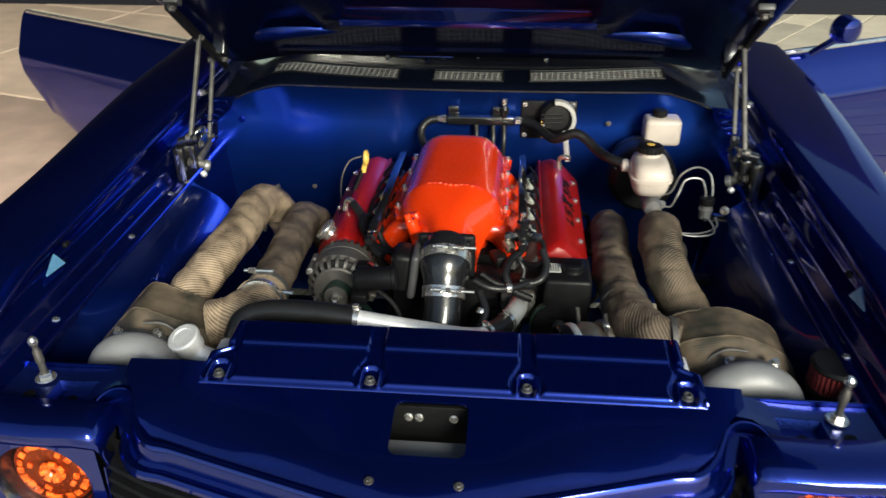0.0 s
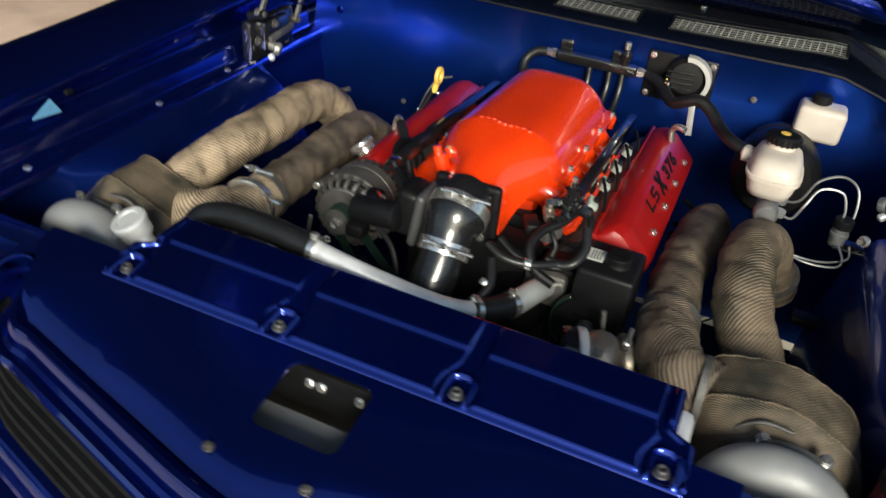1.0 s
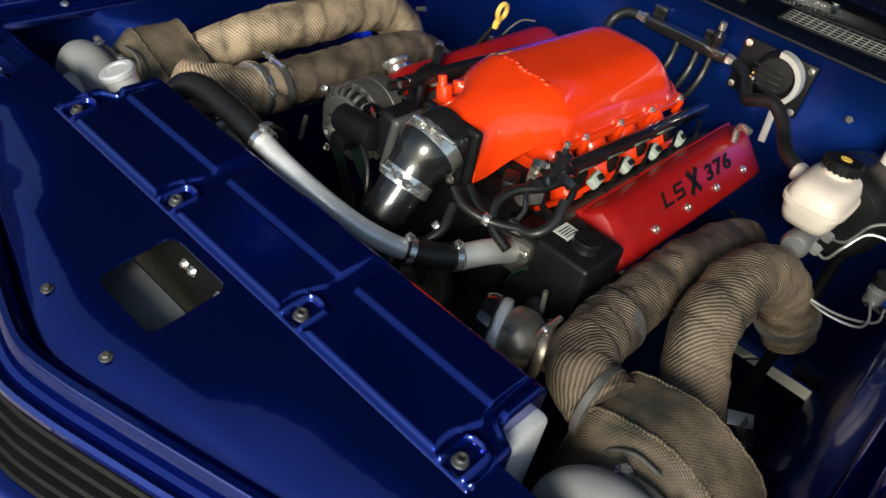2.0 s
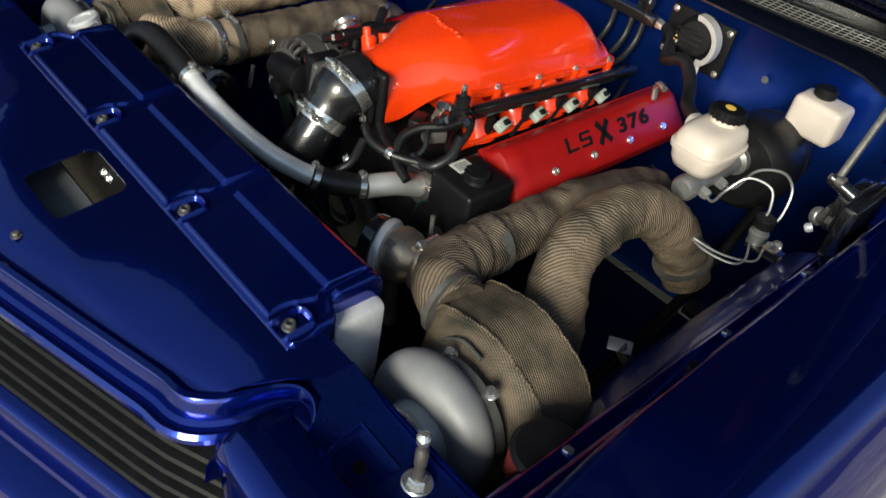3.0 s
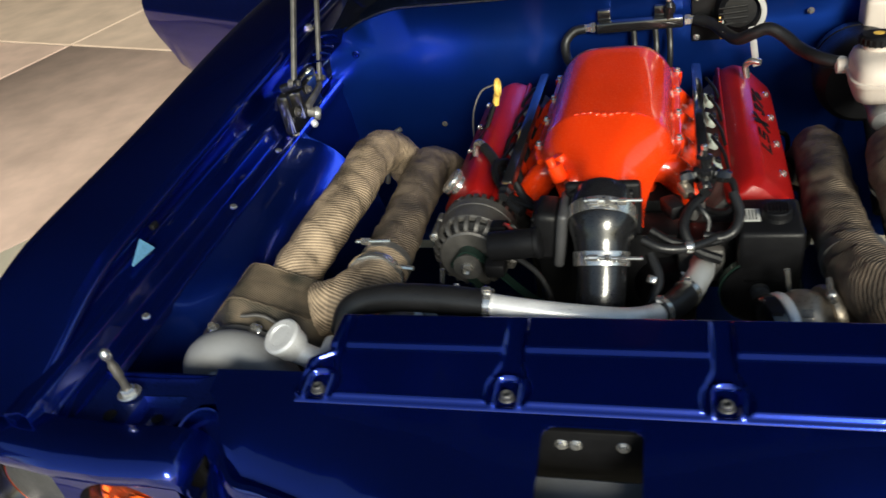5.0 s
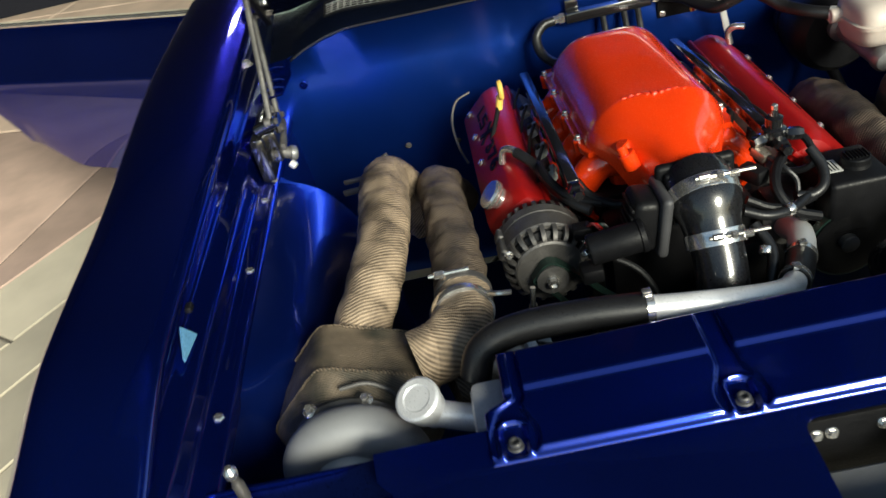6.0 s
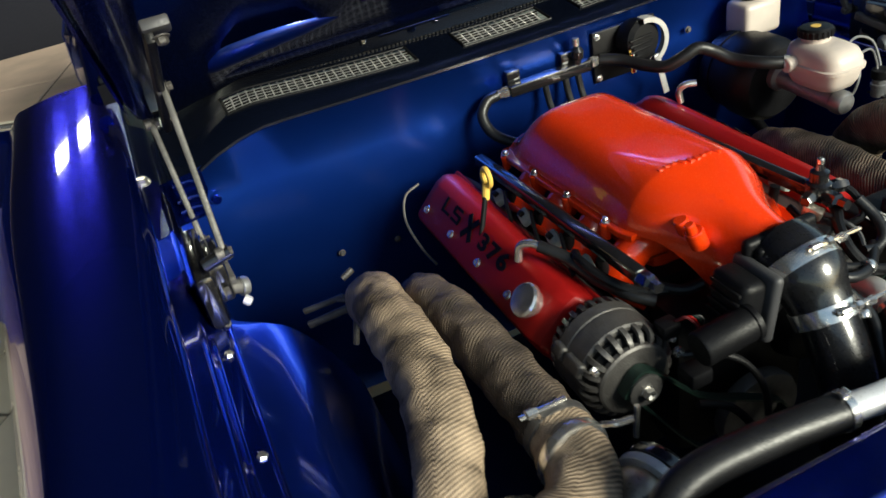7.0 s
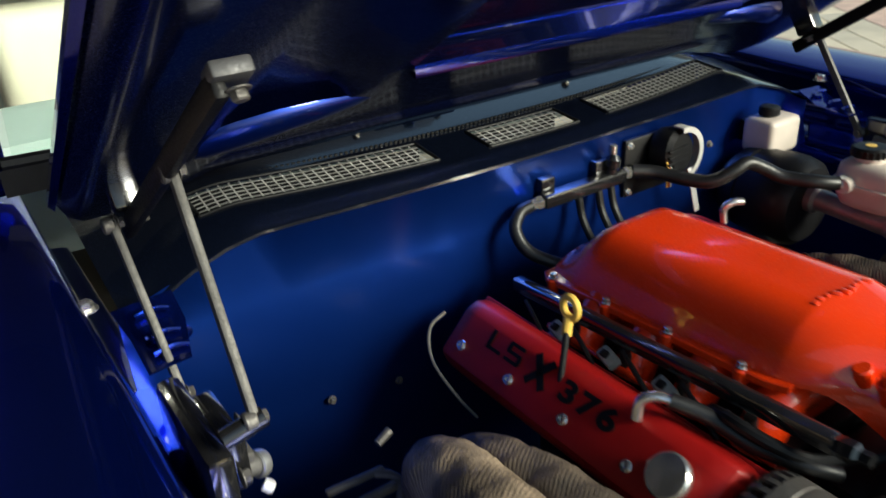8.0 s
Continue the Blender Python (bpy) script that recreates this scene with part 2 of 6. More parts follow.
def smooth_path(pts, per=8):
    pts = [Vector(p) for p in pts]
    if len(pts) < 3:
        return pts
    ext = [2 * pts[0] - pts[1], *pts, 2 * pts[-1] - pts[-2]]
    out = []
    for i in range(1, len(ext) - 2):
        a, b, c, d = ext[i - 1:i + 3]
        for k in range(per):
            t = k / per
            out.append(0.5 * (2 * b + (c - a) * t + (2 * a - 5 * b + 4 * c - d) * t * t + (3 * b - a - 3 * c + d) * t ** 3))
    return out + [pts[-1]]


def tube(pts, r, n=14, caps=True, per=8, rfun=None, raw=False):
    """Round tube along a smoothed path; r is one radius or a function of 0..1; rfun(s, a) adds relief."""
    path = [Vector(p) for p in pts] if raw else smooth_path(pts, per)
    lens = [0.0]
    for a, b in zip(path, path[1:]):
        lens.append(lens[-1] + (b - a).length)
    total = lens[-1] or 1
    g = Geo()
    t0 = (path[1] - path[0]).normalized()
    up = Vector((0, 0, 1)) if abs(t0.z) < 0.9 else Vector((0, 1, 0))
    nrm = (up - t0 * up.dot(t0)).normalized()
    prev = t0
    for i, p in enumerate(path):
        t = (path[min(i + 1, len(path) - 1)] - path[max(i - 1, 0)]).normalized()
        nrm = prev.rotation_difference(t) @ nrm
        nrm = (nrm - t * nrm.dot(t)).normalized()
        prev = t
        bi = t.cross(nrm)
        rad = r(lens[i] / total) if callable(r) else r
        for k in range(n):
            a = 2 * math.pi * k / n
            q = rad + (rfun(lens[i], a) if rfun else 0)
            g.v.append(tuple(p + nrm * (q * math.cos(a)) + bi * (q * math.sin(a))))
    girth = 2 * math.pi * (r(0.5) if callable(r) else r)
    for i in range(len(path) - 1):
        for k in range(n):
            k2 = (k + 1) % n
            g.uv[len(g.f)] = tuple((lens[a], girth * (b / n)) for a, b in ((i, k), (i, k + 1), (i + 1, k + 1), (i + 1, k)))
            g.f.append((i * n + k, i * n + k2, (i + 1) * n + k2, (i + 1) * n + k))
    if caps:
        g.f.append(tuple(reversed(range(n))))
        g.f.append(tuple(range((len(path) - 1) * n, len(path) * n)))
    return g


def lathe(prof, at, axis=(0, 0, 1), n=28, ring=False):
    """Profile of (radius, height) turned round an axis at a place; closed where the radius is 0."""
    g = Geo()
    q = Vector((0, 0, 1)).rotation_difference(Vector(axis).normalized()).to_matrix().to_4x4()
    m = Matrix.Translation(at) @ q
    for r, h in prof:
        for k in range(n):
            a = 2 * math.pi * k / n
            g.v.append(tuple(m @ Vector((r * math.cos(a), r * math.sin(a), h))))
    for i in range(len(prof) - 1):
        for k in range(n):
            k2 = (k + 1) % n
            g.uv[len(g.f)] = tuple((prof[j][1] + prof[j][0], b / n * 6.283 * 0.1) for j, b in ((i, k), (i, k + 1), (i + 1, k + 1), (i + 1, k)))
            g.f.append((i * n + k, i * n + k2, (i + 1) * n + k2, (i + 1) * n + k))
    if ring:
        return g
    g.f.append(tuple(reversed(range(n))))
    g.f.append(tuple(range((len(prof) - 1) * n, len(prof) * n)))
    return g


def disc(r, h, at, axis=(0, 0, 1), n=24, bevel=0.002):
    b = min(bevel, r * 0.4, h * 0.45)
    return lathe([(r - b, 0), (r, b), (r, h - b), (r - b, h)], at, axis, n)


def bolt(at, axis=(0, 0, 1), r=0.008, h=0.007, washer=1.45):
    g = disc(r * washer, h * 0.25, at, axis, 18, 0.0006)
    a = Vector(axis).normalized()
    return g.add(lathe([(r * 0.92, 0), (r, 0.001), (r, h * 0.8), (r * 0.8, h)], Vector(at) + a * h * 0.22, axis, 6))


def loft(sections, closed=False, caps=False):
    """Skin through rows of points, all of one length."""
    g = Geo()
    n = len(sections[0])
    for sct in sections:
        g.v += [tuple(p) for p in sct]
    run = []
    for sct in sections:
        run.append(0.0)
    for i in range(1, len(sections)):
        run[i] = run[i - 1] + (Vector(sections[i][n // 2]) - Vector(sections[i - 1][n // 2])).length
    across = [0.0]
    for a, b in zip(sections[0], sections[0][1:]):
        across.append(across[-1] + (Vector(b) - Vector(a)).length)
    across.append(across[-1])
    for i in range(len(sections) - 1):
        for k in range(n if closed else n - 1):
            k2 = (k + 1) % n
            g.uv[len(g.f)] = ((run[i], across[k]), (run[i], across[k + 1]), (run[i + 1], across[k + 1]), (run[i + 1], across[k]))
            g.f.append((i * n + k, i * n + k2, (i + 1) * n + k2, (i + 1) * n + k))
    if caps:
        g.f.append(tuple(reversed(range(n))))
        g.f.append(tuple(range((len(sections) - 1) * n, len(sections) * n)))
    return g


def thick(g, d, direction=None):
    """Give an open skin a thickness d along its vertex normals."""
    bm = bmesh.new()
    vs = [bm.verts.new(p) for p in g.v]
    for face in g.f:
        try:
            bm.faces.new([vs[i] for i in face])
        except ValueError:
            pass
    bm.normal_update()
    bmesh.ops.solidify(bm, geom=bm.faces[:], thickness=d)
    return from_bm(bm)


def lerp(a, b, t):
    return a + (b - a) * t


def step(a, b, x):
    t = min(1, max(0, (x - a) / (b - a)))
    return t * t * (3 - 2 * t)


def both(g, material, name, parent, label=""):
    """The same part on both flanks of the car."""
    return part(name, g, material, parent, label), part(name, g.flipped(), material, parent, label)


def wound(pts, r, parent, name="pipe", material=None, pitch=0.056, lap=0.0022, label=""):
    """Tube wound with overlapping wrap: a helical lap and slack."""
    rnd = random.Random(len(pts) + int(r * 1e4))
    ph = rnd.random() * 6

    def relief(s, a):
        u = (s / pitch + a / 6.2832) % 1.0
        slack = noise.noise((s * 22, math.cos(a) * 1.6 + ph, math.sin(a) * 1.6))
        pucker = noise.noise((s * 60 + a * 1.2, math.cos(a) * 2.5, math.sin(a) * 2.5 + ph))
        return lap * (0.5 - u) * (1.0 + slack) + 0.0050 * slack + 0.0022 * pucker
    return part(name, tube(pts, r, n=40, per=16, rfun=relief), material or WRAP, parent, label, smooth=50)

# ---- ground and surroundings ----
ground = tagged(part("ground", loft([[(-60, -60, -0.012), (60, -60, -0.012)], [(-60, 60, -0.012), (60, 60, -0.012)]]), JOINT), "dark joint bed below pink concrete paving slabs", "ground", kind="structure")
# unseen walls behind and left, added to keep the sky out of reflections
backdrop = thing("backdrop", "dark slate rendered wall behind the car", "wall", kind="structure")
part("wall", box((-8.2, 1.6, 2.5), (0.4, 12.3, 5.0), 0.02), BLOCKER, backdrop)
part("wall", box((-5.4, 7.75, 2.5), (19.2, 0.4, 5.0), 0.02), BLOCKER, backdrop)
# unseen roof sheet, added to block overhead sky and darken the bay
ceiling = tagged(part("ceiling", box((-3.2, 3.55, 5.12), (10.4, 8.8, 0.2), 0.02), BLOCKER), "dark flat canopy roof over the parked car", "ceiling", kind="structure")


for x in (-2.0, -1.5):
    wl = thing("wall_lamp", "small bright floodlight mounted on the dark wall", "lamp", group="wall lamps")
    part("housing", box((x, 7.49, 3.55), (0.30, 0.10, 0.24), 0.02), GREYPLATE, wl)
    part("face", box((x, 7.435, 3.55), (0.26, 0.012, 0.20), 0.004), GLOW, wl)
    ld = new("flood", bpy.data.lights.new("flood", "AREA"))
    ld.data.energy, ld.data.size, ld.data.color = 4, 0.2, (1.0, 0.93, 0.82)
    ld.matrix_world = look((x * S, 7.41 * S, 3.55 * S), (-1.2 * S, 1.5 * S, 0.5 * S))
    ld.parent = wl


# ---- car body ----
car = thing("car", "dark blue metallic muscle car with its hood and doors open", "car")

# fender crown, lip and gutter, as a profile swept along the car's length (x outward, z up)
FENDER = [(1.05, 0.42, 0), (1.10, 0.62, 0), (1.150, 0.85, 0.1), (1.155, 0.93, 0.2), (1.147, 0.995, 0.3), (1.120, 1.042, 0.4), (1.091, 1.076, 0.4), (1.083, 1.084, 0.4), (1.075, 1.0885, 0.4), (1.045, 1.090, 0.5), (1.005, 1.084, 0.7), (0.96, 1.074, 0.9),
          (0.922, 1.064, 1), (0.910, 1.059, 1), (0.9045, 1.052, 1), (0.903, 1.042, 0.9), (0.907, 1.035, 0.8), (0.9185, 1.005, 0.3), (0.9165, 0.995, 0.15), (0.911, 0.989, 0.1), (0.888, 0.980, 0), (0.8815, 0.976, 0), (0.8785, 0.969, 0), (0.875, 0.943, 0),
          (0.872, 0.934, 0), (0.866, 0.929, 0), (0.846, 0.926, 0), (0.8375, 0.923, 0), (0.834, 0.916, 0), (0.833, 0.905, 0)]


def fender_row(y):
    rise = 0.044 * (y - 0.4)
    nose = 0.075 * (1 - step(-0.12, 0.26, y))
    wide = 0.03 * (1 - step(-0.1, 0.45, y)) - 0.072 * step(0.35, 1.5, y)
    return [(x - wide * min(1, max(0, (x - 0.92) / 0.15)), y, z + w * rise - min(1, w * 1.6) * nose) for x, z, w in FENDER]


ys = [-0.10 + 2.05 * i / 44 for i in range(45)]
fender = loft([fender_row(y) for y in ys])
for q in both(thick(fender, 0.004), BLUE, "fender", car):
    q.data.set_sharp_from_angle(angle=radians(60))


# inner fender panel with the wheel housing's bulge
def liner_row(y, swell):
    row = []
    bump = step(0.16, 0.46, y) * step(1.0, 0.955, y)
    for i in range(30):
        d = i / 29
        z = 0.918 - 0.56 * d
        out = 0.832 + 0.012 * step(0.0, 0.06, d) - 0.03 * d
        bul = bump * (0.045 * step(0.0, 0.05, d) + swell * math.sqrt(max(0.0, min(1.0, (d - 0.02) / 0.42))))
        row.append((out - bul, y, z))
    return row


liner_y = sorted(set(np.round(np.linspace(-0.02, 1.34, 40), 4).tolist()) | {0.955, 0.962, 0.97, 0.978, 0.986, 0.994, 1.0})
part("inner_fender", loft([liner_row(y, 0.155) for y in liner_y]).flipped(), SATINBLUE, car, "dark blue inner fender with wheel housing bulge")
part("inner_fender", loft([liner_row(y, 0.055) for y in liner_y]), SATINBLUE, car, "dark blue inner fender")
for s in (-1, 1):
    for y in (0.20, 0.592, 0.86):
        part("bolt", bolt((s * 0.852, y, 0.924), (-s * 0.25, 0, 1), 0.009, 0.009), CHROME, car, "zinc bolt", 30)
    # the pale colour puts a sky reflection into this small triangle
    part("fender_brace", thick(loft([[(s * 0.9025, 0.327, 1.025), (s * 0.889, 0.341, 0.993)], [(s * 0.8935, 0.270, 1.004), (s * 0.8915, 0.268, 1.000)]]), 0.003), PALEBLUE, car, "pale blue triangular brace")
    part("brace_clip", box((s * 0.893, 0.372, 1.028), (0.012, 0.02, 0.012), 0.003), BLACK, car)

# firewall: a sheet with a shallow stamped field, turned down at both ends
def wall_z(x):
    return 1.120 - 0.055 * step(0.60, 0.86, abs(x))


def lip_y(x):
    return 1.298 + 0.030 * (x / 0.75) ** 2 - 0.022 * step(0.66, 0.86, abs(x))


rows = []
for i in range(33):
    x = -0.86 + 1.72 * i / 32
    yb = lip_y(x) + 0.006
    rows.append([(x, yb - 0.003, wall_z(x)), (x, yb, wall_z(x) - 0.004), (x, yb + 0.004, 1.0), (x, yb + 0.006 - 0.02 * step(0.15, 0.2, abs(x)), 0.92), (x, yb + 0.01, 0.8), (x, yb + 0.02, 0.55), (x, yb + 0.03, 0.3)])
part("firewall", thick(loft(rows), 0.004), FIREWALL, car, "bright blue painted firewall sheet")

# cowl top with three air intake openings
def cowl_z(x, y):
    return wall_z(x) + 0.006 + 0.030 * step(1.30, 1.62, y) - 0.03 * step(0.72, 0.9, abs(x)) * step(1.7, 1.3, y)


VENTS = [(-0.680, -0.238), (-0.120, 0.112), (0.200, 0.645)]


def vent_front(x):
    return 1.372 + 0.060 * (x / 0.66) ** 2


VENT_DEEP = 0.080
xs = sorted({-0.85, -0.82, -0.78, -0.74, 0.74, 0.78, 0.82, 0.85} | {a for v in VENTS for a in v} | {lerp(v[0], v[1], k / 8) for v in VENTS for k in range(9)} | {-0.18, 0.155})
g = Geo()
levels = []
for x in xs:
    f = vent_front(x)
    levels.append([lip_y(x), lip_y(x) + 0.0004, lip_y(x) + 0.003, f - 0.008, f, f + VENT_DEEP, f + VENT_DEEP + 0.010, 1.56, 1.62, 1.70])
for i, x in enumerate(xs):
    for k, y in enumerate(levels[i]):
        drop = 0.005 if k == 0 else 0.0012 if k == 1 else 0
        g.v.append((x, y, cowl_z(x, y) - drop))
n = len(levels[0])
for i in range(len(xs) - 1):
    mid = (xs[i] + xs[i + 1]) / 2
    for k in range(n - 1):
        if k == 4 and any(a < mid < b for a, b in VENTS):
            continue
        g.f.append((i * n + k, (i + 1) * n + k, (i + 1) * n + k + 1, i * n + k + 1))
part("cowl_panel", thick(g, -0.003), NAVYBLACK, car, "glossy black-navy cowl panel below the windscreen")
for a, b in VENTS:
    ends = [(x, vent_front(x) + VENT_DEEP + 0.006) for x in np.linspace(a - 0.01, b + 0.01, 7)]
    part("cowl_tray", thick(loft([[(x, y - VENT_DEEP - 0.02, 1.03), (x, y - 0.02, 1.03), (x, y, 1.04), (x, y, cowl_z(x, y) - 0.006)] for x, y in ends]), 0.002), BLACK, car)
for a, b in VENTS:
    frame_pts = [(x, vent_front(x) - 0.001, cowl_z(x, vent_front(x)) + 0.004) for x in np.linspace(a, b, 9)]
    back_pts = [(x, vent_front(x) + VENT_DEEP + 0.001, cowl_z(x, vent_front(x) + VENT_DEEP) + 0.004) for x in np.linspace(b, a, 9)]
    fr = tube(frame_pts, 0.0032, 8).add(tube(back_pts, 0.0028, 8)).add(tube([frame_pts[-1], back_pts[0]], 0.0032, 8)).add(tube([back_pts[-1], frame_pts[0]], 0.0032, 8))
    grille = part("intake_grille", fr, BLACK, car, "black intake grille with a bright woven mesh")
    mesh = Geo()
    nx = int((b - a) / 0.0180)
    for i in range(1, nx):
        x = lerp(a, b, i / nx)
        f = vent_front(x)
        mesh.add(thick(loft([[(x - 0.0015, f, cowl_z(x, f) + 0.001), (x + 0.0015, f, cowl_z(x, f) + 0.001)], [(x + 0.0025, f + VENT_DEEP, cowl_z(x, f + VENT_DEEP) + 0.001), (x + 0.0055, f + VENT_DEEP, cowl_z(x, f + VENT_DEEP) + 0.001)]]), 0.0006))
    for k in range(1, 6):
        strip = []
        for x in np.linspace(a, b, 17):
            y = vent_front(x) + VENT_DEEP * k / 6
            strip.append([(x, y - 0.0019, cowl_z(x, y) + 0.0020), (x, y + 0.0019, cowl_z(x, y) + 0.0020)])
        mesh.add(thick(loft(strip), 0.0006))
    part("mesh", mesh, MESH, grille, "bright metal mesh")
for x, y in ((-0.303, 1.577), (-0.105, 1.578), (0.256, 1.570), (0.015, 1.60)):
    part("cowl_bolt", bolt((x, y, cowl_z(x, y)), (0, 0, 1), 0.009, 0.016, 1.2), CHROME, car)
part("wiper_pivot", disc(0.03, 0.014, (-0.166, 1.60, 1.155), (0, -0.2, 1)).add(disc(0.012, 0.03, (-0.166, 1.598, 1.158), (0, -0.2, 1))), BLUE, car)
part("wiper_plate", box((-0.166, 1.600, 1.156), (0.20, 0.075, 0.016), 0.007, 3), DULLBLUE, car)
hem = Geo()
for k in range(120):
    x = -0.62 + 1.24 * k / 119
    hem.add(box((x, vent_front(x) + VENT_DEEP + 0.026, cowl_z(x, 1.5) + 0.003), (0.006, 0.004, 0.004), 0))
tagged(part("seam_stitches", hem, BLACK, car), kind="stuff")
part("cowl_bolt", bolt((-0.897, 1.318, 1.085), (0, 0, 1), 0.012, 0.012), CHROME, car)
part("cowl_bolt", bolt((0.897, 1.318, 1.085), (0, 0, 1), 0.012, 0.012), CHROME, car)
both(thick(loft([[(0.80, 1.17, 1.045), (0.86, 1.17, 1.04)], [(0.78, 1.25, 1.06), (0.86, 1.25, 1.055)], [(0.78, 1.30, 1.085), (0.87, 1.30, 1.08)]]), 0.003), BLUE, "corner_gusset", car)
for s in (-1, 1):
    for y, z in ((1.19, 1.054), (1.225, 1.061), (1.268, 1.077)):
        part("gusset_bead", tube([(s * 0.795, y, z - 0.001), (s * 0.815, y + 0.005, z + 0.002), (s * 0.845, y + 0.002, z)], 0.005, 10), BLUE, car)

# core support shelf behind the headlights, with a square pocket
shelf = Geo()
for s in (1,):
    cols = [0.575, 0.605, 0.655, 0.74, 0.83, 0.92]
    zs = [0.950, 0.944, 0.930, 0.926, 0.928, 0.95]
    rws = [-0.085, -0.065, 0.005, 0.045, 0.06]
    for i, x in enumerate(cols):
        for k, y in enumerate(rws):
            yf = max(y, -0.026) if i < 2 else y
            shelf.v.append((x, yf + 0.001 * k, zs[i] - (0.03 if k == 4 else 0) - 0.002 * k))
    for i in range(len(cols) - 1):
        for k in range(len(rws) - 1):
            if i == 2 and k == 1:
                continue
            shelf.f.append((i * 5 + k, (i + 1) * 5 + k, (i + 1) * 5 + k + 1, i * 5 + k + 1))
    shelf.add(loft([[(0.655, -0.065, 0.928), (0.74, -0.065, 0.924), (0.74, 0.005, 0.922), (0.655, 0.005, 0.926)], [(0.662, -0.058, 0.908), (0.733, -0.058, 0.904), (0.733, -0.002, 0.902), (0.662, -0.002, 0.906)]], closed=True))
    shelf.add(loft([[(0.662, -0.058, 0.908), (0.733, -0.058, 0.904)], [(0.662, -0.002, 0.906), (0.733, -0.002, 0.902)]]))
both(shelf, DULLBLUE, "core_support", car)
both(disc(0.010, 0.002, (0.70, -0.03, 0.907)), BLACK, "hole", car)
both(disc(0.012, 0.0025, (0.775, -0.045, 0.926)), BLACK, "hole", car)
both(bolt((0.618, -0.066, 0.905), (0.3, -0.9, 0.3), 0.008, 0.008), CAST, "header_bolt", car)
both(box((0.73, -0.005, 0.890), (0.46, 0.11, 0.006), 0.001), BLACK, "under_plate", car)
front_wall = thick(loft([[(x, 0.05, 0.93), (x, 0.055, 0.5)] for x in (-0.92, 0.92)]), 0.004)
part("core_panel", front_wall, BLUE, car)

# radiator top panel: bowed front edge, sloping surface, one rectangular opening
def edge_y(x):
    return -0.290 + 0.30 * math.sqrt(x * x + 0.002)


def panel_z(x, y):
    return 0.962 + (y + 0.02) * 0.17 - 0.022 * step(edge_y(x) + 0.05, edge_y(x), y)


HOLE = (-0.050, 0.087, -0.163, -0.042)
def panel_rows(x):
    e = edge_y(x)
    f = max(HOLE[2], e + 0.025)
    return [e + (f - e) * t for t in (0, 0.25, 0.5, 1)] + [max(HOLE[3], f + 0.03), -0.02, 0.03]


xs = sorted(set(np.round(np.linspace(-0.50, 0.50, 31), 4).tolist()) | {HOLE[0], HOLE[1]})
fr = 7
g = Geo()
for x in xs:
    e = edge_y(x)
    yy = panel_rows(x)
    g.v += [(x, y, panel_z(x, y)) for y in yy]
for i in range(len(xs) - 1):
    for k in range(fr - 1):
        if k == 3 and xs[i] >= HOLE[0] - 1e-6 and xs[i + 1] <= HOLE[1] + 1e-6:
            continue
        g.f.append((i * fr + k, (i + 1) * fr + k, (i + 1) * fr + k + 1, i * fr + k + 1))
for s in (-1, 1):
    c = [(s * 0.50, y, panel_z(0.5, y)) for y in panel_rows(0.5)]
    d = [(s * x, y, panel_z(0.5, y) - dz) for x, y, dz in ((0.508, -0.130, 0.002), (0.514, -0.122, 0.002), (0.521, -0.112, 0.002), (0.534, -0.094, 0.002), (0.560, -0.046, 0.002), (0.590, -0.012, 0.002), (0.593, 0.03, 0.002))]
    q = loft([c, d] if s > 0 else [d, c])
    g.add(q)
fillets = Geo()
for cx, sx in ((HOLE[0], 1), (HOLE[1], -1)):
    for cy, sy in ((HOLE[2], 1), (HOLE[3], -1)):
        arc = [(cx + sx * 0.018 * (1 - math.cos(a)), cy + sy * 0.018 * (1 - math.sin(a))) for a in np.linspace(0, math.pi / 2, 7)]
        rim = [(x, y, panel_z(x, y) - 0.0005) for x, y in [(cx, cy)] + (arc if sx * sy < 0 else arc[::-1])]
        fillets.add(loft([[(x, y, z - 0.0035) for x, y, z in rim], rim], closed=True, caps=True))
bm = bmesh.new()
vs = [bm.verts.new(p) for p in g.v]
for f in g.f:
    bm.faces.new([vs[i] for i in f])
bmesh.ops.remove_doubles(bm, verts=bm.verts[:], dist=0.0008)
bm.normal_update()
bmesh.ops.reverse_faces(bm, faces=[f for f in bm.faces if f.normal.z < 0])
part("radiator_panel", thick(from_bm(bm), 0.004).add(fillets), BLUE, car, "dark blue radiator top panel with a rectangular opening")
part("opening_plate", thick(loft([[(x, y, z) for x in (-0.22, 0.22)] for y, z in ((-0.27, 0.885), (-0.16, 0.893), (-0.082, 0.896), (-0.077, 0.892), (-0.075, 0.80))]), 0.003), PLATEGREY, car, "grey metal plate below the opening")
part("opening_back", box((0.0, -0.030, 0.85), (0.60, 0.012, 0.18), 0.003), BLACK, car)
for x in (-0.028, -0.008, 0.058):
    part("opening_bolt", bolt((x, -0.037, 0.915), (0, -1, 0.3), 0.006, 0.006), CHROME, car)
for x in (-0.073, 0.080):
    part("panel_bolt", bolt((x, -0.2185, panel_z(x, -0.2185) + 0.001), (0, -0.15, 1), 0.0062, 0.005), ALTCASE, car)


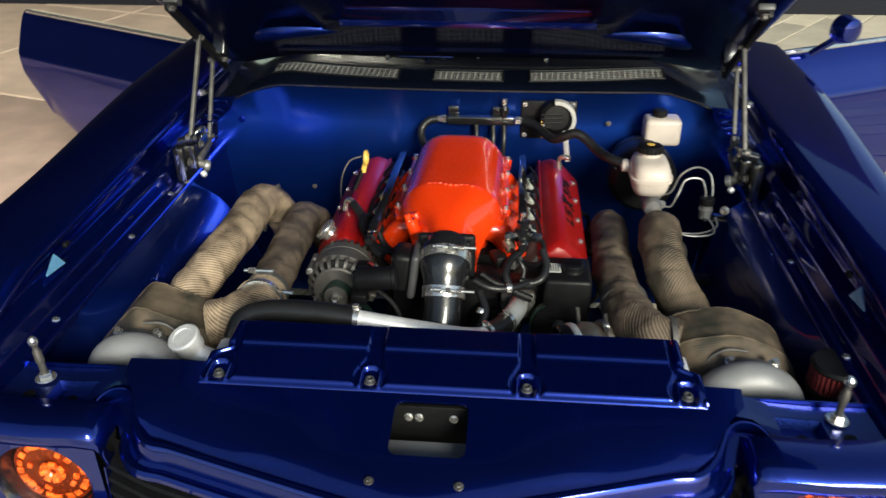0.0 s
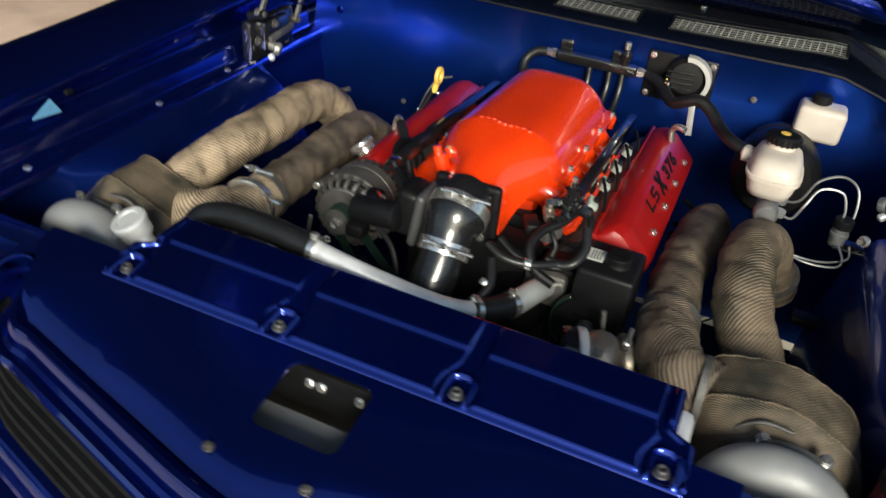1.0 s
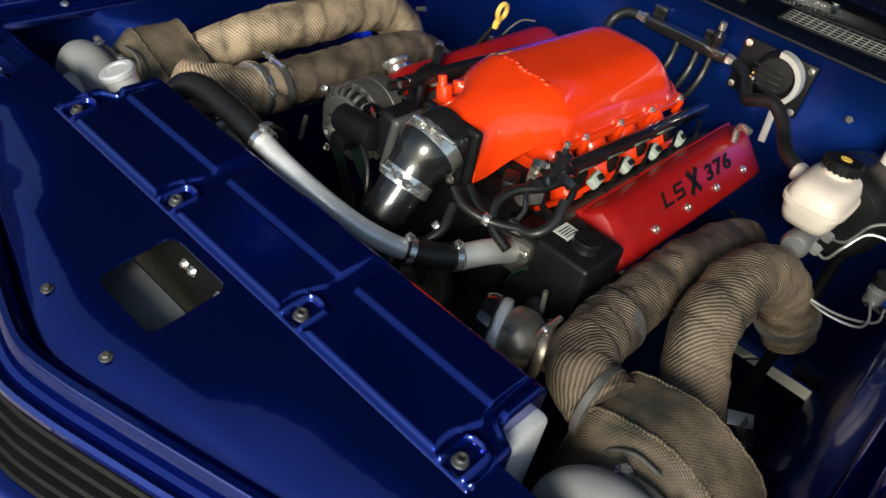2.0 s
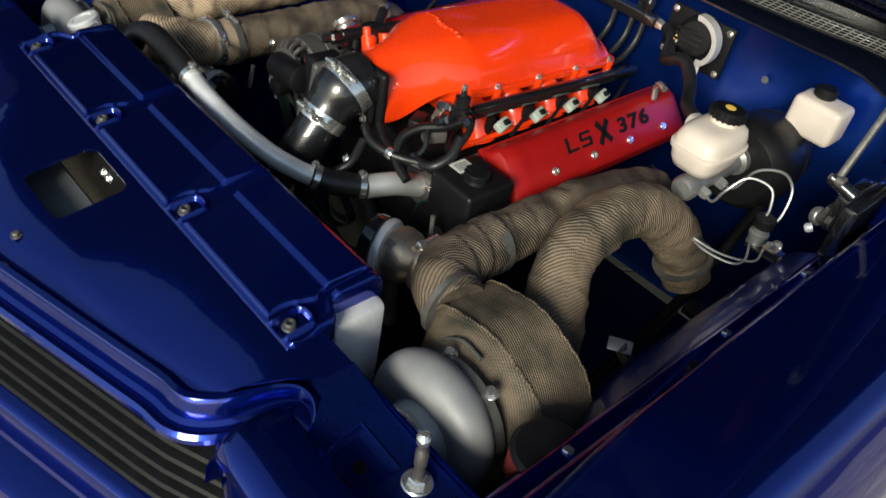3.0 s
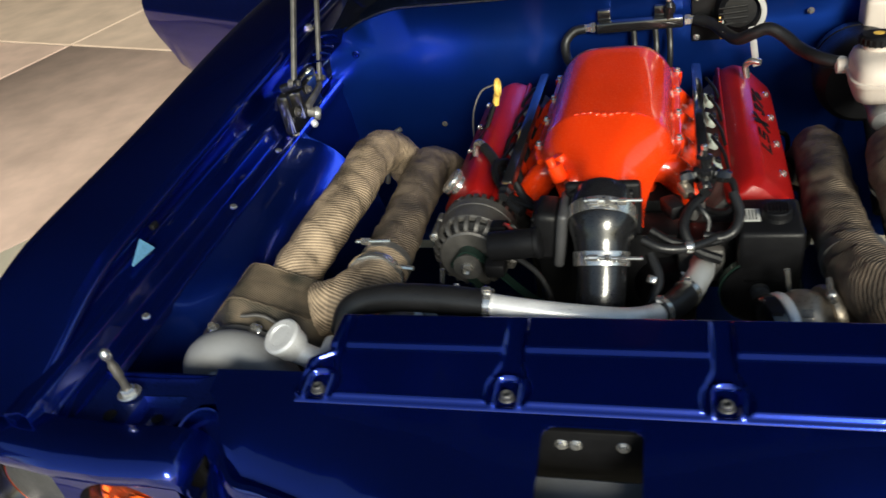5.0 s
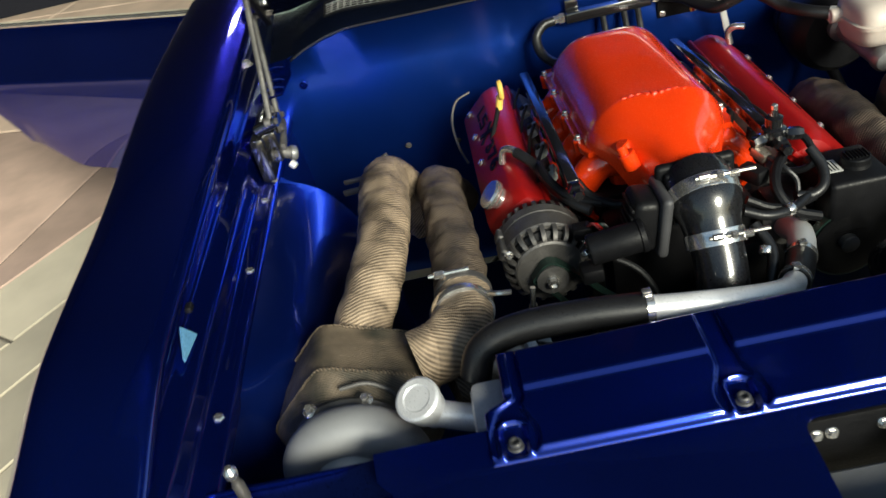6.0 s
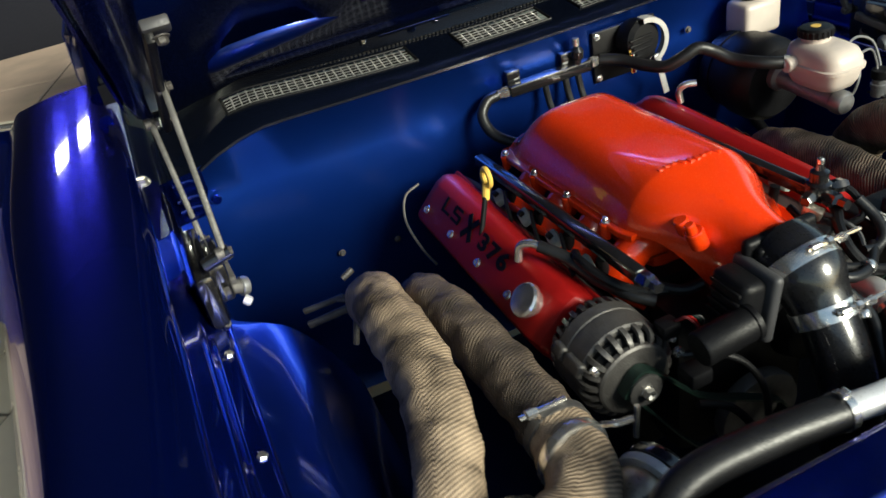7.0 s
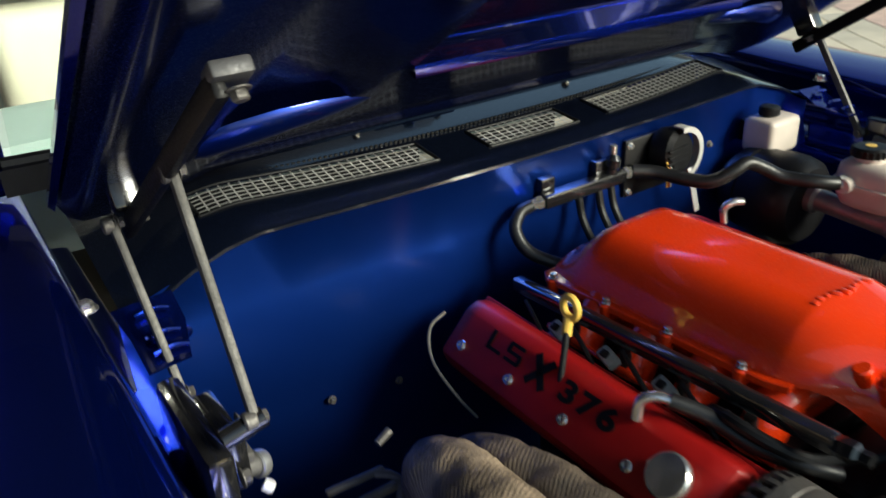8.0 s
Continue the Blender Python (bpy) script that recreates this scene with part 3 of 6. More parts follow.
def lip(dy, z, hook=True):
    """A line that follows the panel's front edge and turns back beside the headlights."""
    if not hook:
        return [(x, (edge_y(x) if abs(x) < 0.48 else -0.146 + (abs(x) - 0.48) * 0.45) + dy, z) for x in np.linspace(-0.585, 0.585, 27)]
    right = [(0.480, -0.150, 0.0, 1.0), (0.500, -0.134, 0.001, 1.0), (0.518, -0.111, 0.004, 0.9), (0.534, -0.083, 0.009, 0.7), (0.550, -0.055, 0.013, 0.5), (0.568, -0.037, 0.015, 0.4), (0.590, -0.031, 0.015, 0.34), (0.613, -0.037, 0.012, 0.3), (0.630, -0.053, 0.004, 0.3), (0.638, -0.076, -0.008, 0.3), (0.640, -0.105, -0.02, 0.3)]
    line = [Vector((-x, y, dz)) for x, y, dz, k in reversed(right)] + [Vector((x, edge_y(x), 0)) for x in np.linspace(-0.44, 0.44, 13)] + [Vector((x, y, dz)) for x, y, dz, k in right]
    size = [k for *_, k in reversed(right)] + [1.0] * 13 + [k for *_, k in right]
    line, size = smooth_path(line, 4), [v.x for v in smooth_path([Vector((k, 0, 0)) for k in size], 4)]
    out = []
    for i, p in enumerate(line):
        t = (line[min(i + 1, len(line) - 1)] - line[max(i - 1, 0)]).normalized()
        nn = Vector((-t.y, t.x, 0)).normalized()
        out.append((p.x + nn.x * dy * size[i], p.y + nn.y * dy * size[i], z + p.z))
    return out


PROF = [(0.006, 0.920), (0.0, 0.927), (-0.008, 0.931), (-0.016, 0.929), (-0.021, 0.922), (-0.023, 0.908), (-0.026, 0.898), (-0.033, 0.893), (-0.040, 0.896), (-0.047, 0.895), (-0.052, 0.889), (-0.052, 0.880), (-0.044, 0.873), (-0.02, 0.868)]
part("header_panel", loft([lip(dy, z) for dy, z in PROF]), BLUE, car, "dark blue header panel with two rolled edges")
for k, z in enumerate((0.852, 0.826, 0.800, 0.774, 0.748)):
    slat = lip(-0.046 - 0.007 * k, z, False)
    part("grille_slat", loft([[(x, y + 0.05, z2 + 0.012) for x, y, z2 in slat], [(x, y, z2 + 0.003) for x, y, z2 in slat], [(x, y - 0.004, z2 - 0.002) for x, y, z2 in slat], [(x, y, z2 - 0.009) for x, y, z2 in slat], [(x, y + 0.05, z2 - 0.012) for x, y, z2 in slat]]), BLACK, car)
part("grille_back", loft([[(x, y, 0.890) for x, y, _ in lip(-0.01, 0, False)], [(x, y, 0.66) for x, y, _ in lip(-0.03, 0, False)]]), BLACK, car)
CH = [(-0.01, 0.735), (-0.045, 0.735), (-0.053, 0.731), (-0.057, 0.724), (-0.060, 0.70), (-0.060, 0.670), (-0.066, 0.662), (-0.115, 0.655), (-0.123, 0.650), (-0.127, 0.640), (-0.130, 0.60), (-0.12, 0.54), (-0.08, 0.48), (0.0, 0.42)]
chin_line = [(x, -0.332 + 0.30 * math.sqrt(x * x + 0.002) if abs(x) < 0.5 else lerp(-0.1814, -0.10, (abs(x) - 0.5) / 0.55)) for x in np.linspace(-1.05, 1.05, 43)]
part("front_apron", thick(loft([[(x, y + dy, z) for x, y in chin_line] for dy, z in CH]), 0.004), BLUE, car, "dark blue lower front panel")

both(thick(loft([[(0.40, -0.185, 0.900), (0.40, -0.10, 0.912), (0.40, 0.0, 0.925)], [(0.50, -0.150, 0.900), (0.50, -0.08, 0.915), (0.50, 0.0, 0.930)], [(0.585, -0.085, 0.900), (0.585, -0.04, 0.920), (0.585, 0.0, 0.935)], [(0.66, -0.085, 0.900), (0.66, -0.04, 0.915), (0.66, 0.0, 0.920)]]), 0.003), BLUE, "closing_panel", car)

# headlight housings with two round lamps on each side
def lamp_housing(s):
    top = []
    for y, z, ins in ((-0.072, 0.905, 0), (-0.070, 0.938, 0), (-0.080, 0.951, 0), (-0.11, 0.957, 0), (-0.14, 0.955, 0), (-0.160, 0.947, 0), (-0.169, 0.936, 0), (-0.170, 0.920, 0), (-0.164, 0.908, 0)):
        row = []
        for x, dz, dy in ((0.580, -0.055, 0.014), (0.581, -0.022, 0.006), (0.588, -0.007, 0.003), (0.600, -0.002, 0.0), (0.63, 0, 0), (0.70, 0.001, -0.004), (0.80, 0.002, 0.0), (0.90, 0.004, 0.012), (0.985, 0.0, 0.03), (1.035, -0.03, 0.05)):
            row.append((s * x, y + dy, z + dz))
        top.append(row)
    skin = loft(top)
    wallz = loft([[(s * 0.580, -0.052, 0.86), (s * 0.580, -0.160, 0.86)], [(s * 0.596, -0.05, 0.66), (s * 0.598, -0.150, 0.66)]])
    low = loft([[(s * 0.596, -0.150, 0.705), (s * 0.80, -0.152, 0.705), (s * 1.03, -0.11, 0.705)], [(s * 0.596, -0.168, 0.690), (s * 0.80, -0.175, 0.680), (s * 1.03, -0.13, 0.675)], [(s * 0.60, -0.15, 0.60), (s * 0.80, -0.15, 0.59), (s * 1.03, -0.10, 0.58)]])
    skin.add(wallz).add(low)
    for x0, x1, cx, yo in ((0.592, 0.818, 0.712, -0.158), (0.818, 1.035, 0.925, -0.135)):
        sq, ci = [], []
        for k in range(48):
            a = 2 * math.pi * k / 48
            dx, dz = math.cos(a), math.sin(a)
            q = 1 / max(abs(dx), abs(dz))
            sq.append((s * (cx + (x1 - cx if dx > 0 else cx - x0) * dx * q), yo + 0.10 * max(0, cx + 0.1 * dx * q - 0.95), 0.808 + 0.104 * dz * q))
            ci.append((s * (cx + 0.094 * dx), yo + 0.002, 0.808 + 0.094 * dz))
        skin.add(loft([sq, ci] if s > 0 else [sq, ci], closed=True))
    return thick(skin, 0.003)


for s in (-1, 1):
    hl = part("headlight_housing", lamp_housing(s), BLUE, car, "dark blue headlight surround")
    part("housing_back", box((s * 0.81, -0.085, 0.80), (0.44, 0.01, 0.24), 0.002), BLACK, hl)
    for x in (0.712, 0.925):
        tilt = (0, -1, 0.04)
        y0 = -0.120 if x < 0.8 else -0.100
        bowl = lathe([(0.0785, -0.004), (0.083, 0.004), (0.089, 0.020), (0.0945, 0.038), (0.0965, 0.040), (0.0965, 0.030)], (s * x, y0, 0.808), tilt, 40, True)
        part("lamp_bowl", bowl, DARKCHROME, hl, "smoked chrome lamp bowl")
        part("reflector", lathe([(0.0, -0.022), (0.04, -0.02), (0.068, -0.008), (0.079, 0.004), (0.079, 0.0)], (s * x, y0, 0.808), tilt, 36), LAMPDARK, hl)
        fac = Geo()
        if x < 0.8:
            rnd = random.Random(7)
            for ring_r, cnt, wid, hgt in ((0.064, 20, 0.0175, 0.016), (0.044, 14, 0.016, 0.014)):
                for k in range(cnt):
                    a = k * 2 * math.pi / cnt + rnd.uniform(-0.06, 0.06)
                    if ring_r < 0.05 and rnd.random() < 0.35:
                        continue
                    mm = Matrix.Translation((s * x, y0 - 0.004, 0.808)) @ Matrix.Rotation(a, 4, "Y") @ Matrix.Translation((0, rnd.uniform(-0.004, 0.002), ring_r)) @ Matrix.Rotation(rnd.uniform(-0.3, 0.3), 4, "Z")
                    fac.add(box((0, 0, 0), (wid * rnd.uniform(0.75, 1.05), 0.006, hgt * rnd.uniform(0.7, 1.1)), 0.003, 2, m=mm))
            for k in range(7):
                a = k * 2 * math.pi / 7 + 0.2
                mm = Matrix.Translation((s * x, y0 - 0.006, 0.808)) @ Matrix.Rotation(a, 4, "Y") @ Matrix.Translation((0, 0, 0.016)) @ Matrix.Rotation(0.5, 4, "X")
                fac.add(box((0, 0, 0), (0.015, 0.010, 0.020), 0.003, 2, m=mm))
            tagged(part("lens_facets", fac, AMBER, hl, "orange faceted lens segments"), kind="stuff")
            cover_glass = part("lens_glass", lathe([(0.0785, 0.004), (0.072, 0.012), (0.05, 0.020), (0.02, 0.0235), (0.001, 0.024)], (s * x, y0, 0.808), tilt, 36, True), GLASS, hl, "clear domed lens glass")
            cover_glass.visible_shadow = False
        else:
            part("clear_lens", lathe([(0.079, 0.002), (0.06, 0.012), (0.03, 0.018), (0.001, 0.020)], (s * x, y0, 0.808), tilt, 32), GREYPLATE, hl, "smoked headlight lens")

# hood pins
for s in (-1, 1):
    pin = thing("hood_pin", "chrome hood pin standing on the core support", "hood pin", group="hood pins")
    b = Vector((s * 0.768, 0.006, 0.926))
    part("base_plate", disc(0.021, 0.004, b).add(disc(0.013, 0.010, b + Vector((0, 0, 0.004)), n=6)), CHROME, pin)
    part("stem", lathe([(0.007, 0), (0.007, 0.03), (0.0085, 0.032), (0.0085, 0.058), (0.006, 0.062), (0.006, 0.074), (0.0085, 0.078), (0.0085, 0.086), (0.004, 0.092)], b + Vector((0, 0, 0.012)), (0, -0.06, 1), 18), ALTCASE, pin)
    part("tip", lathe([(0.0086, 0), (0.0092, 0.003), (0.0092, 0.010), (0.0045, 0.016)], b + Vector((0, -0.0053, 0.089)), (0, -0.06, 1), 18), CHROME, pin)

# cabin seen past the hood: sill, glass, dash and a cream seat
both(thick(loft([[(1.07, y, 0.42), (1.085, y, 0.8), (1.06, y, 1.05)] for y in (1.97, 2.0)]), 0.004), BLUE, "door_post", car)
part("dashboard", loft([[(x, 1.86, 1.10), (x, 1.88, 1.185), (x, 2.02, 1.215), (x, 2.18, 1.19), (x, 2.24, 1.08), (x, 2.22, 0.8)] for x in (-0.92, -0.4, 0.4, 0.92)]), TEALGREY, car, "pale dashboard behind the windscreen")
both(tube([(0.935, 1.72, 1.16), (0.90, 2.10, 1.37), (0.82, 2.55, 1.54)], 0.022, 10), BLUE, "pillar", car)
ws = part("windscreen", thick(loft([[(x, 1.74 - 0.06 * (1 - (x / 0.9) ** 2), 1.20), (x * 0.95, 2.10 - 0.06 * (1 - (x / 0.9) ** 2), 1.36), (x * 0.88, 2.55, 1.53)] for x in np.linspace(-0.90, 0.90, 9)]), 0.004), GLASS, car, "tinted windscreen glass")
ws.visible_shadow = False
part("roof", thick(loft([[(x, 2.56, 1.535), (x, 2.8, 1.55), (x, 3.7, 1.52)] for x in (-0.82, -0.4, 0.4, 0.82)]), 0.02), BLUE, car)
for s in (-1, 1):
    seat = part("front_seat", box((s * 0.50, 2.95, 0.98), (0.58, 0.16, 0.66), 0.06, 4), CREAM, car, "cream leather front seat")
    part("cushion", box((s * 0.44, 2.62, 0.60), (0.50, 0.55, 0.16), 0.05, 4), CREAM, seat)
    part("headrest", box((s * 0.44, 2.96, 1.31), (0.28, 0.10, 0.16), 0.04, 4), CREAM, seat)
part("screen_seal", tube([(x, 1.735 - 0.06 * (1 - (x / 0.9) ** 2), 1.195) for x in np.linspace(-0.92, 0.92, 9)], 0.014, 8), BLACK, car)
part("scuttle", loft([[(x, 1.69, 1.150) for x in (-0.93, 0, 0.93)], [(x, 1.72 - (0.06 if x == 0 else 0), 1.19) for x in (-0.93, 0, 0.93)]]), BLACK, car)
part("cabin_floor", box((0, 2.6, 0.48), (1.9, 1.7, 0.06), 0.01), BLACK, car)
part("rear_bulkhead", box((0, 3.4, 0.9), (1.8, 0.05, 0.9), 0.01), CREAM, car)
part("bay_floor", box((0, 0.65, 0.30), (1.66, 1.3, 0.02), 0.004), BLACK, car)
for s in (-1, 1):
    wheel = part("wheel", lathe([(0.20, -0.11), (0.30, -0.11), (0.33, -0.08), (0.335, 0), (0.33, 0.08), (0.30, 0.11), (0.20, 0.11)], (s * 0.93, 0.62, 0.335), (1, 0, 0), 40), TYRE, car)
    part("wheel_rim", lathe([(0.03, -0.05), (0.20, -0.06), (0.21, 0.09), (0.06, 0.06)], (s * 0.93, 0.62, 0.335), (s, 0, 0), 32), ALU, wheel)
    wheel = part("wheel", lathe([(0.20, -0.11), (0.30, -0.11), (0.33, -0.08), (0.335, 0), (0.33, 0.08), (0.30, 0.11), (0.20, 0.11)], (s * 0.90, 3.5, 0.335), (1, 0, 0), 40), TYRE, car)

# rear body behind the doors: quarter panels, deck and tail
def rear_row(y):
    t = step(4.2, 5.05, y)
    w, top = 1.075 - 0.06 * t, 1.06 - 0.05 * t
    side = [(w - 0.06, 0.40), (w, 0.55), (w + 0.015, 0.80), (w, 0.98), (w - 0.03, top - 0.015), (w - 0.10, top + 0.005), (w * 0.5, top + 0.02)]
    return [(x, y, z) for x, z in side] + [(0, y, top + 0.025)] + [(-x, y, z) for x, z in reversed(side)]


part("rear_body", thick(loft([rear_row(y) for y in (3.32, 3.6, 4.0, 4.4, 4.8, 5.0, 5.06)]), 0.006), BLUE, car)
part("tail_panel", loft([[(x, 5.06, 0.40), (x, 5.09, 0.75), (x, 5.06, 1.0)] for x in (-1.0, -0.5, 0, 0.5, 1.0)]), BLUE, car)
both(thick(loft([[(1.02, y, 0.36), (1.05, y, 0.44), (0.90, y, 0.47)] for y in (1.98, 3.34)]), 0.004), BLUE, "door_sill", car)
both(thick(loft([[(0.84, 3.15, 1.53), (0.98, 3.30, 1.06)], [(0.80, 3.72, 1.52), (0.96, 4.15, 1.06)]]), 0.006), BLUE, "rear_pillar", car)
rear_glass = part("rear_glass", thick(loft([[(x, 3.70, 1.52), (x * 1.14, 4.15, 1.075)] for x in (-0.80, -0.4, 0, 0.4, 0.80)]), 0.004), GLASS, car)
rear_glass.visible_shadow = False

# open doors
def car_door(s):
    a, b = Vector((s * 1.075, 1.98, 0)), Vector((s * 2.32, 2.62, 0))
    u = (b - a).normalized()
    nrm = Vector((-u.y, u.x, 0)) * (1 if s > 0 else -1)
    nrm = nrm if nrm.y < 0 else -nrm
    L = (b - a).length
    rows_ = []
    for k in range(31):
        t = k / 30
        rows_.append([a + u * (t * L) + nrm * off + Vector((0, 0, max(z, 0.40 + 0.36 * max(0.0, (t - 0.62) / 0.38) ** 2.6))) for z, off in ((0.40, -0.03), (0.42, 0.0), (0.55, 0.030), (0.70, 0.046), (0.82, 0.050), (0.865, 0.047), (0.88, 0.040), (0.90, 0.032), (0.96, 0.010), (1.02, -0.016), (1.045, -0.034), (1.05, -0.06))])
    d = part("door", thick(loft(rows_), 0.004), BLUE, car, "open dark blue door with bright trim strip")
    part("trim_strip", tube([a + u * (t * L) + nrm * -0.034 + Vector((0, 0, 1.050)) for t in (0.02, 0.5, 0.98)], 0.010, 8), CHROME, d, "bright trim strip")
    part("inner_card", thick(loft([[a + u * (t * L) + nrm * -0.07 + Vector((0, 0, max(z, 0.42 + 0.36 * max(0.0, (t - 0.62) / 0.38) ** 2.6))) for z in (0.42, 1.05)] for t in (0, 0.6, 0.7, 0.8, 0.9, 1)]), 0.01), CREAM, d)
    if s > 0:
        part("mirror", lathe([(0.02, -0.05), (0.045, -0.04), (0.056, 0), (0.052, 0.025)], a + u * 0.34 + nrm * 0.10 + Vector((0, 0, 1.16)), tuple(-nrm), 24).add(tube([a + u * 0.30 + nrm * 0.0 + Vector((0, 0, 1.045)), a + u * 0.33 + nrm * 0.08 + Vector((0, 0, 1.12))], 0.014, 10)), BLUE, d, "round blue door mirror")
    return d


for s in (-1, 1):
    car_door(s)

# ---- hood, open ----
HO, HT = Vector((0, 1.52, 1.165)), math.atan(0.617)


def hp(x, d, h=0.0):
    """A point of the hood: across, forward from its rear edge, and above its inner skin."""
    return (x, HO.y - d * math.cos(HT) + h * math.sin(HT), HO.z + d * math.sin(HT) + h * math.cos(HT))


outer = [[hp(x, d, 0.055 - 0.03 * (abs(x) / 0.89) ** 4 + 0.02 * step(0.45, 0.35, abs(x))) for x in np.linspace(-0.885, 0.885, 33)] for d in np.linspace(0, 1.5, 12)]
hood = part("hood", loft(outer), BLUE, car, "dark blue hood propped open over the engine bay")
inner = Geo()
hx = [-0.882, -0.865, -0.845, -0.82, -0.78, -0.62, -0.50, -0.44, -0.385, -0.36, 0, 0.36, 0.385, 0.44, 0.50, 0.62, 0.78, 0.82, 0.845, 0.865, 0.882]
hd = [0.0, 0.02, 0.05, 0.10, 0.16, 0.22, 0.30, 0.362, 0.372, 0.392, 0.45, 0.6, 0.8, 1.0, 1.2, 1.36, 1.40, 1.46, 1.5]


def hood_h(x, d):
    ax = abs(x)
    h = 0.006
    h -= 0.030 * step(0.68, 0.78, ax) * step(0.885, 0.85, ax)
    h -= 0.006 * step(0.0, 0.06, d) * step(0.26, 0.20, d)
    h += 0.034 * step(0.385, 0.36, ax) * step(0.372, 0.392, d) * step(1.40, 1.36, d)
    h += 0.022 * step(0.44, 0.50, ax) * step(0.70, 0.62, ax) * step(0.22, 0.30, d) * step(1.40, 1.36, d)
    h += 0.02 * step(0.865, 0.882, ax)
    return h


for x in hx:
    for d in hd:
        inner.v.append(hp(x, d, hood_h(x, d)))
nd = len(hd)
for i in range(len(hx) - 1):
    for k in range(nd - 1):
        inner.f.append((i * nd + k, i * nd + k + 1, (i + 1) * nd + k + 1, (i + 1) * nd + k))
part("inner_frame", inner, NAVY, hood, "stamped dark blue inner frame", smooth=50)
# brace ribs and recess lip keep brighter blues for the light they catch
for s in (-1, 1):
    rib_rows = []
    for x, d, w, h in ((0.735, 0.165, 0.006, 0.004), (0.715, 0.182, 0.026, -0.008), (0.680, 0.210, 0.036, -0.018), (0.630, 0.238, 0.036, -0.020), (0.570, 0.258, 0.032, -0.018), (0.50, 0.262, 0.028, -0.012), (0.44, 0.258, 0.020, -0.002), (0.41, 0.256, 0.006, 0.004)):
        rib_rows.append([hp(s * (x + w * 0.35 * math.cos(b_)), d + w * math.cos(b_), 0.008 + (h - 0.008) * math.sin(b_)) for b_ in np.linspace(0, math.pi, 11)])
    part("brace_rib", loft(rib_rows), SATINBLUE, hood, smooth=60)
part("recess_lip", loft([[hp(x, d, hh) for x in np.linspace(-0.385, 0.385, 9)] for d, hh in ((0.350, 0.004), (0.354, -0.007), (0.359, -0.010), (0.364, -0.007), (0.374, 0.014), (0.390, 0.036))]), BLUE, hood)
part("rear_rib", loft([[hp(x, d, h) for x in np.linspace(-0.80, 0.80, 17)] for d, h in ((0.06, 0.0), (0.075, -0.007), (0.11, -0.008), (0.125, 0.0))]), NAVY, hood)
for s in (-1, 1):
    part("hood_edge", loft([[hp(s * 0.885, d, 0.03) for d in (0, 0.75, 1.5)], [hp(s * 0.888, d, 0.012) for d in (0, 0.75, 1.5)], [hp(s * 0.880, d, 0.002) for d in (0, 0.75, 1.5)]]), BLUE, hood)


# ---- hood hinges ----
def plate_bar(a, b, w, t, across=(1, 0, 0)):
    """Flat bar from a to b, w wide and t thick, thick along the given way."""
    a, b, ac = Vector(a), Vector(b), Vector(across)
    d = (b - a).normalized()
    sd = d.cross(ac).normalized()
    m = Matrix((( *ac, 0), (*d, 0), (*sd, 0), (0, 0, 0, 1))).transposed()
    m = Matrix.Translation((a + b) / 2) @ m
    return box((0, 0, 0), (t, (b - a).length + w, w), min(t, w) * 0.35, 2, m=m @ Matrix.Diagonal((1, 1, 1, 1)))


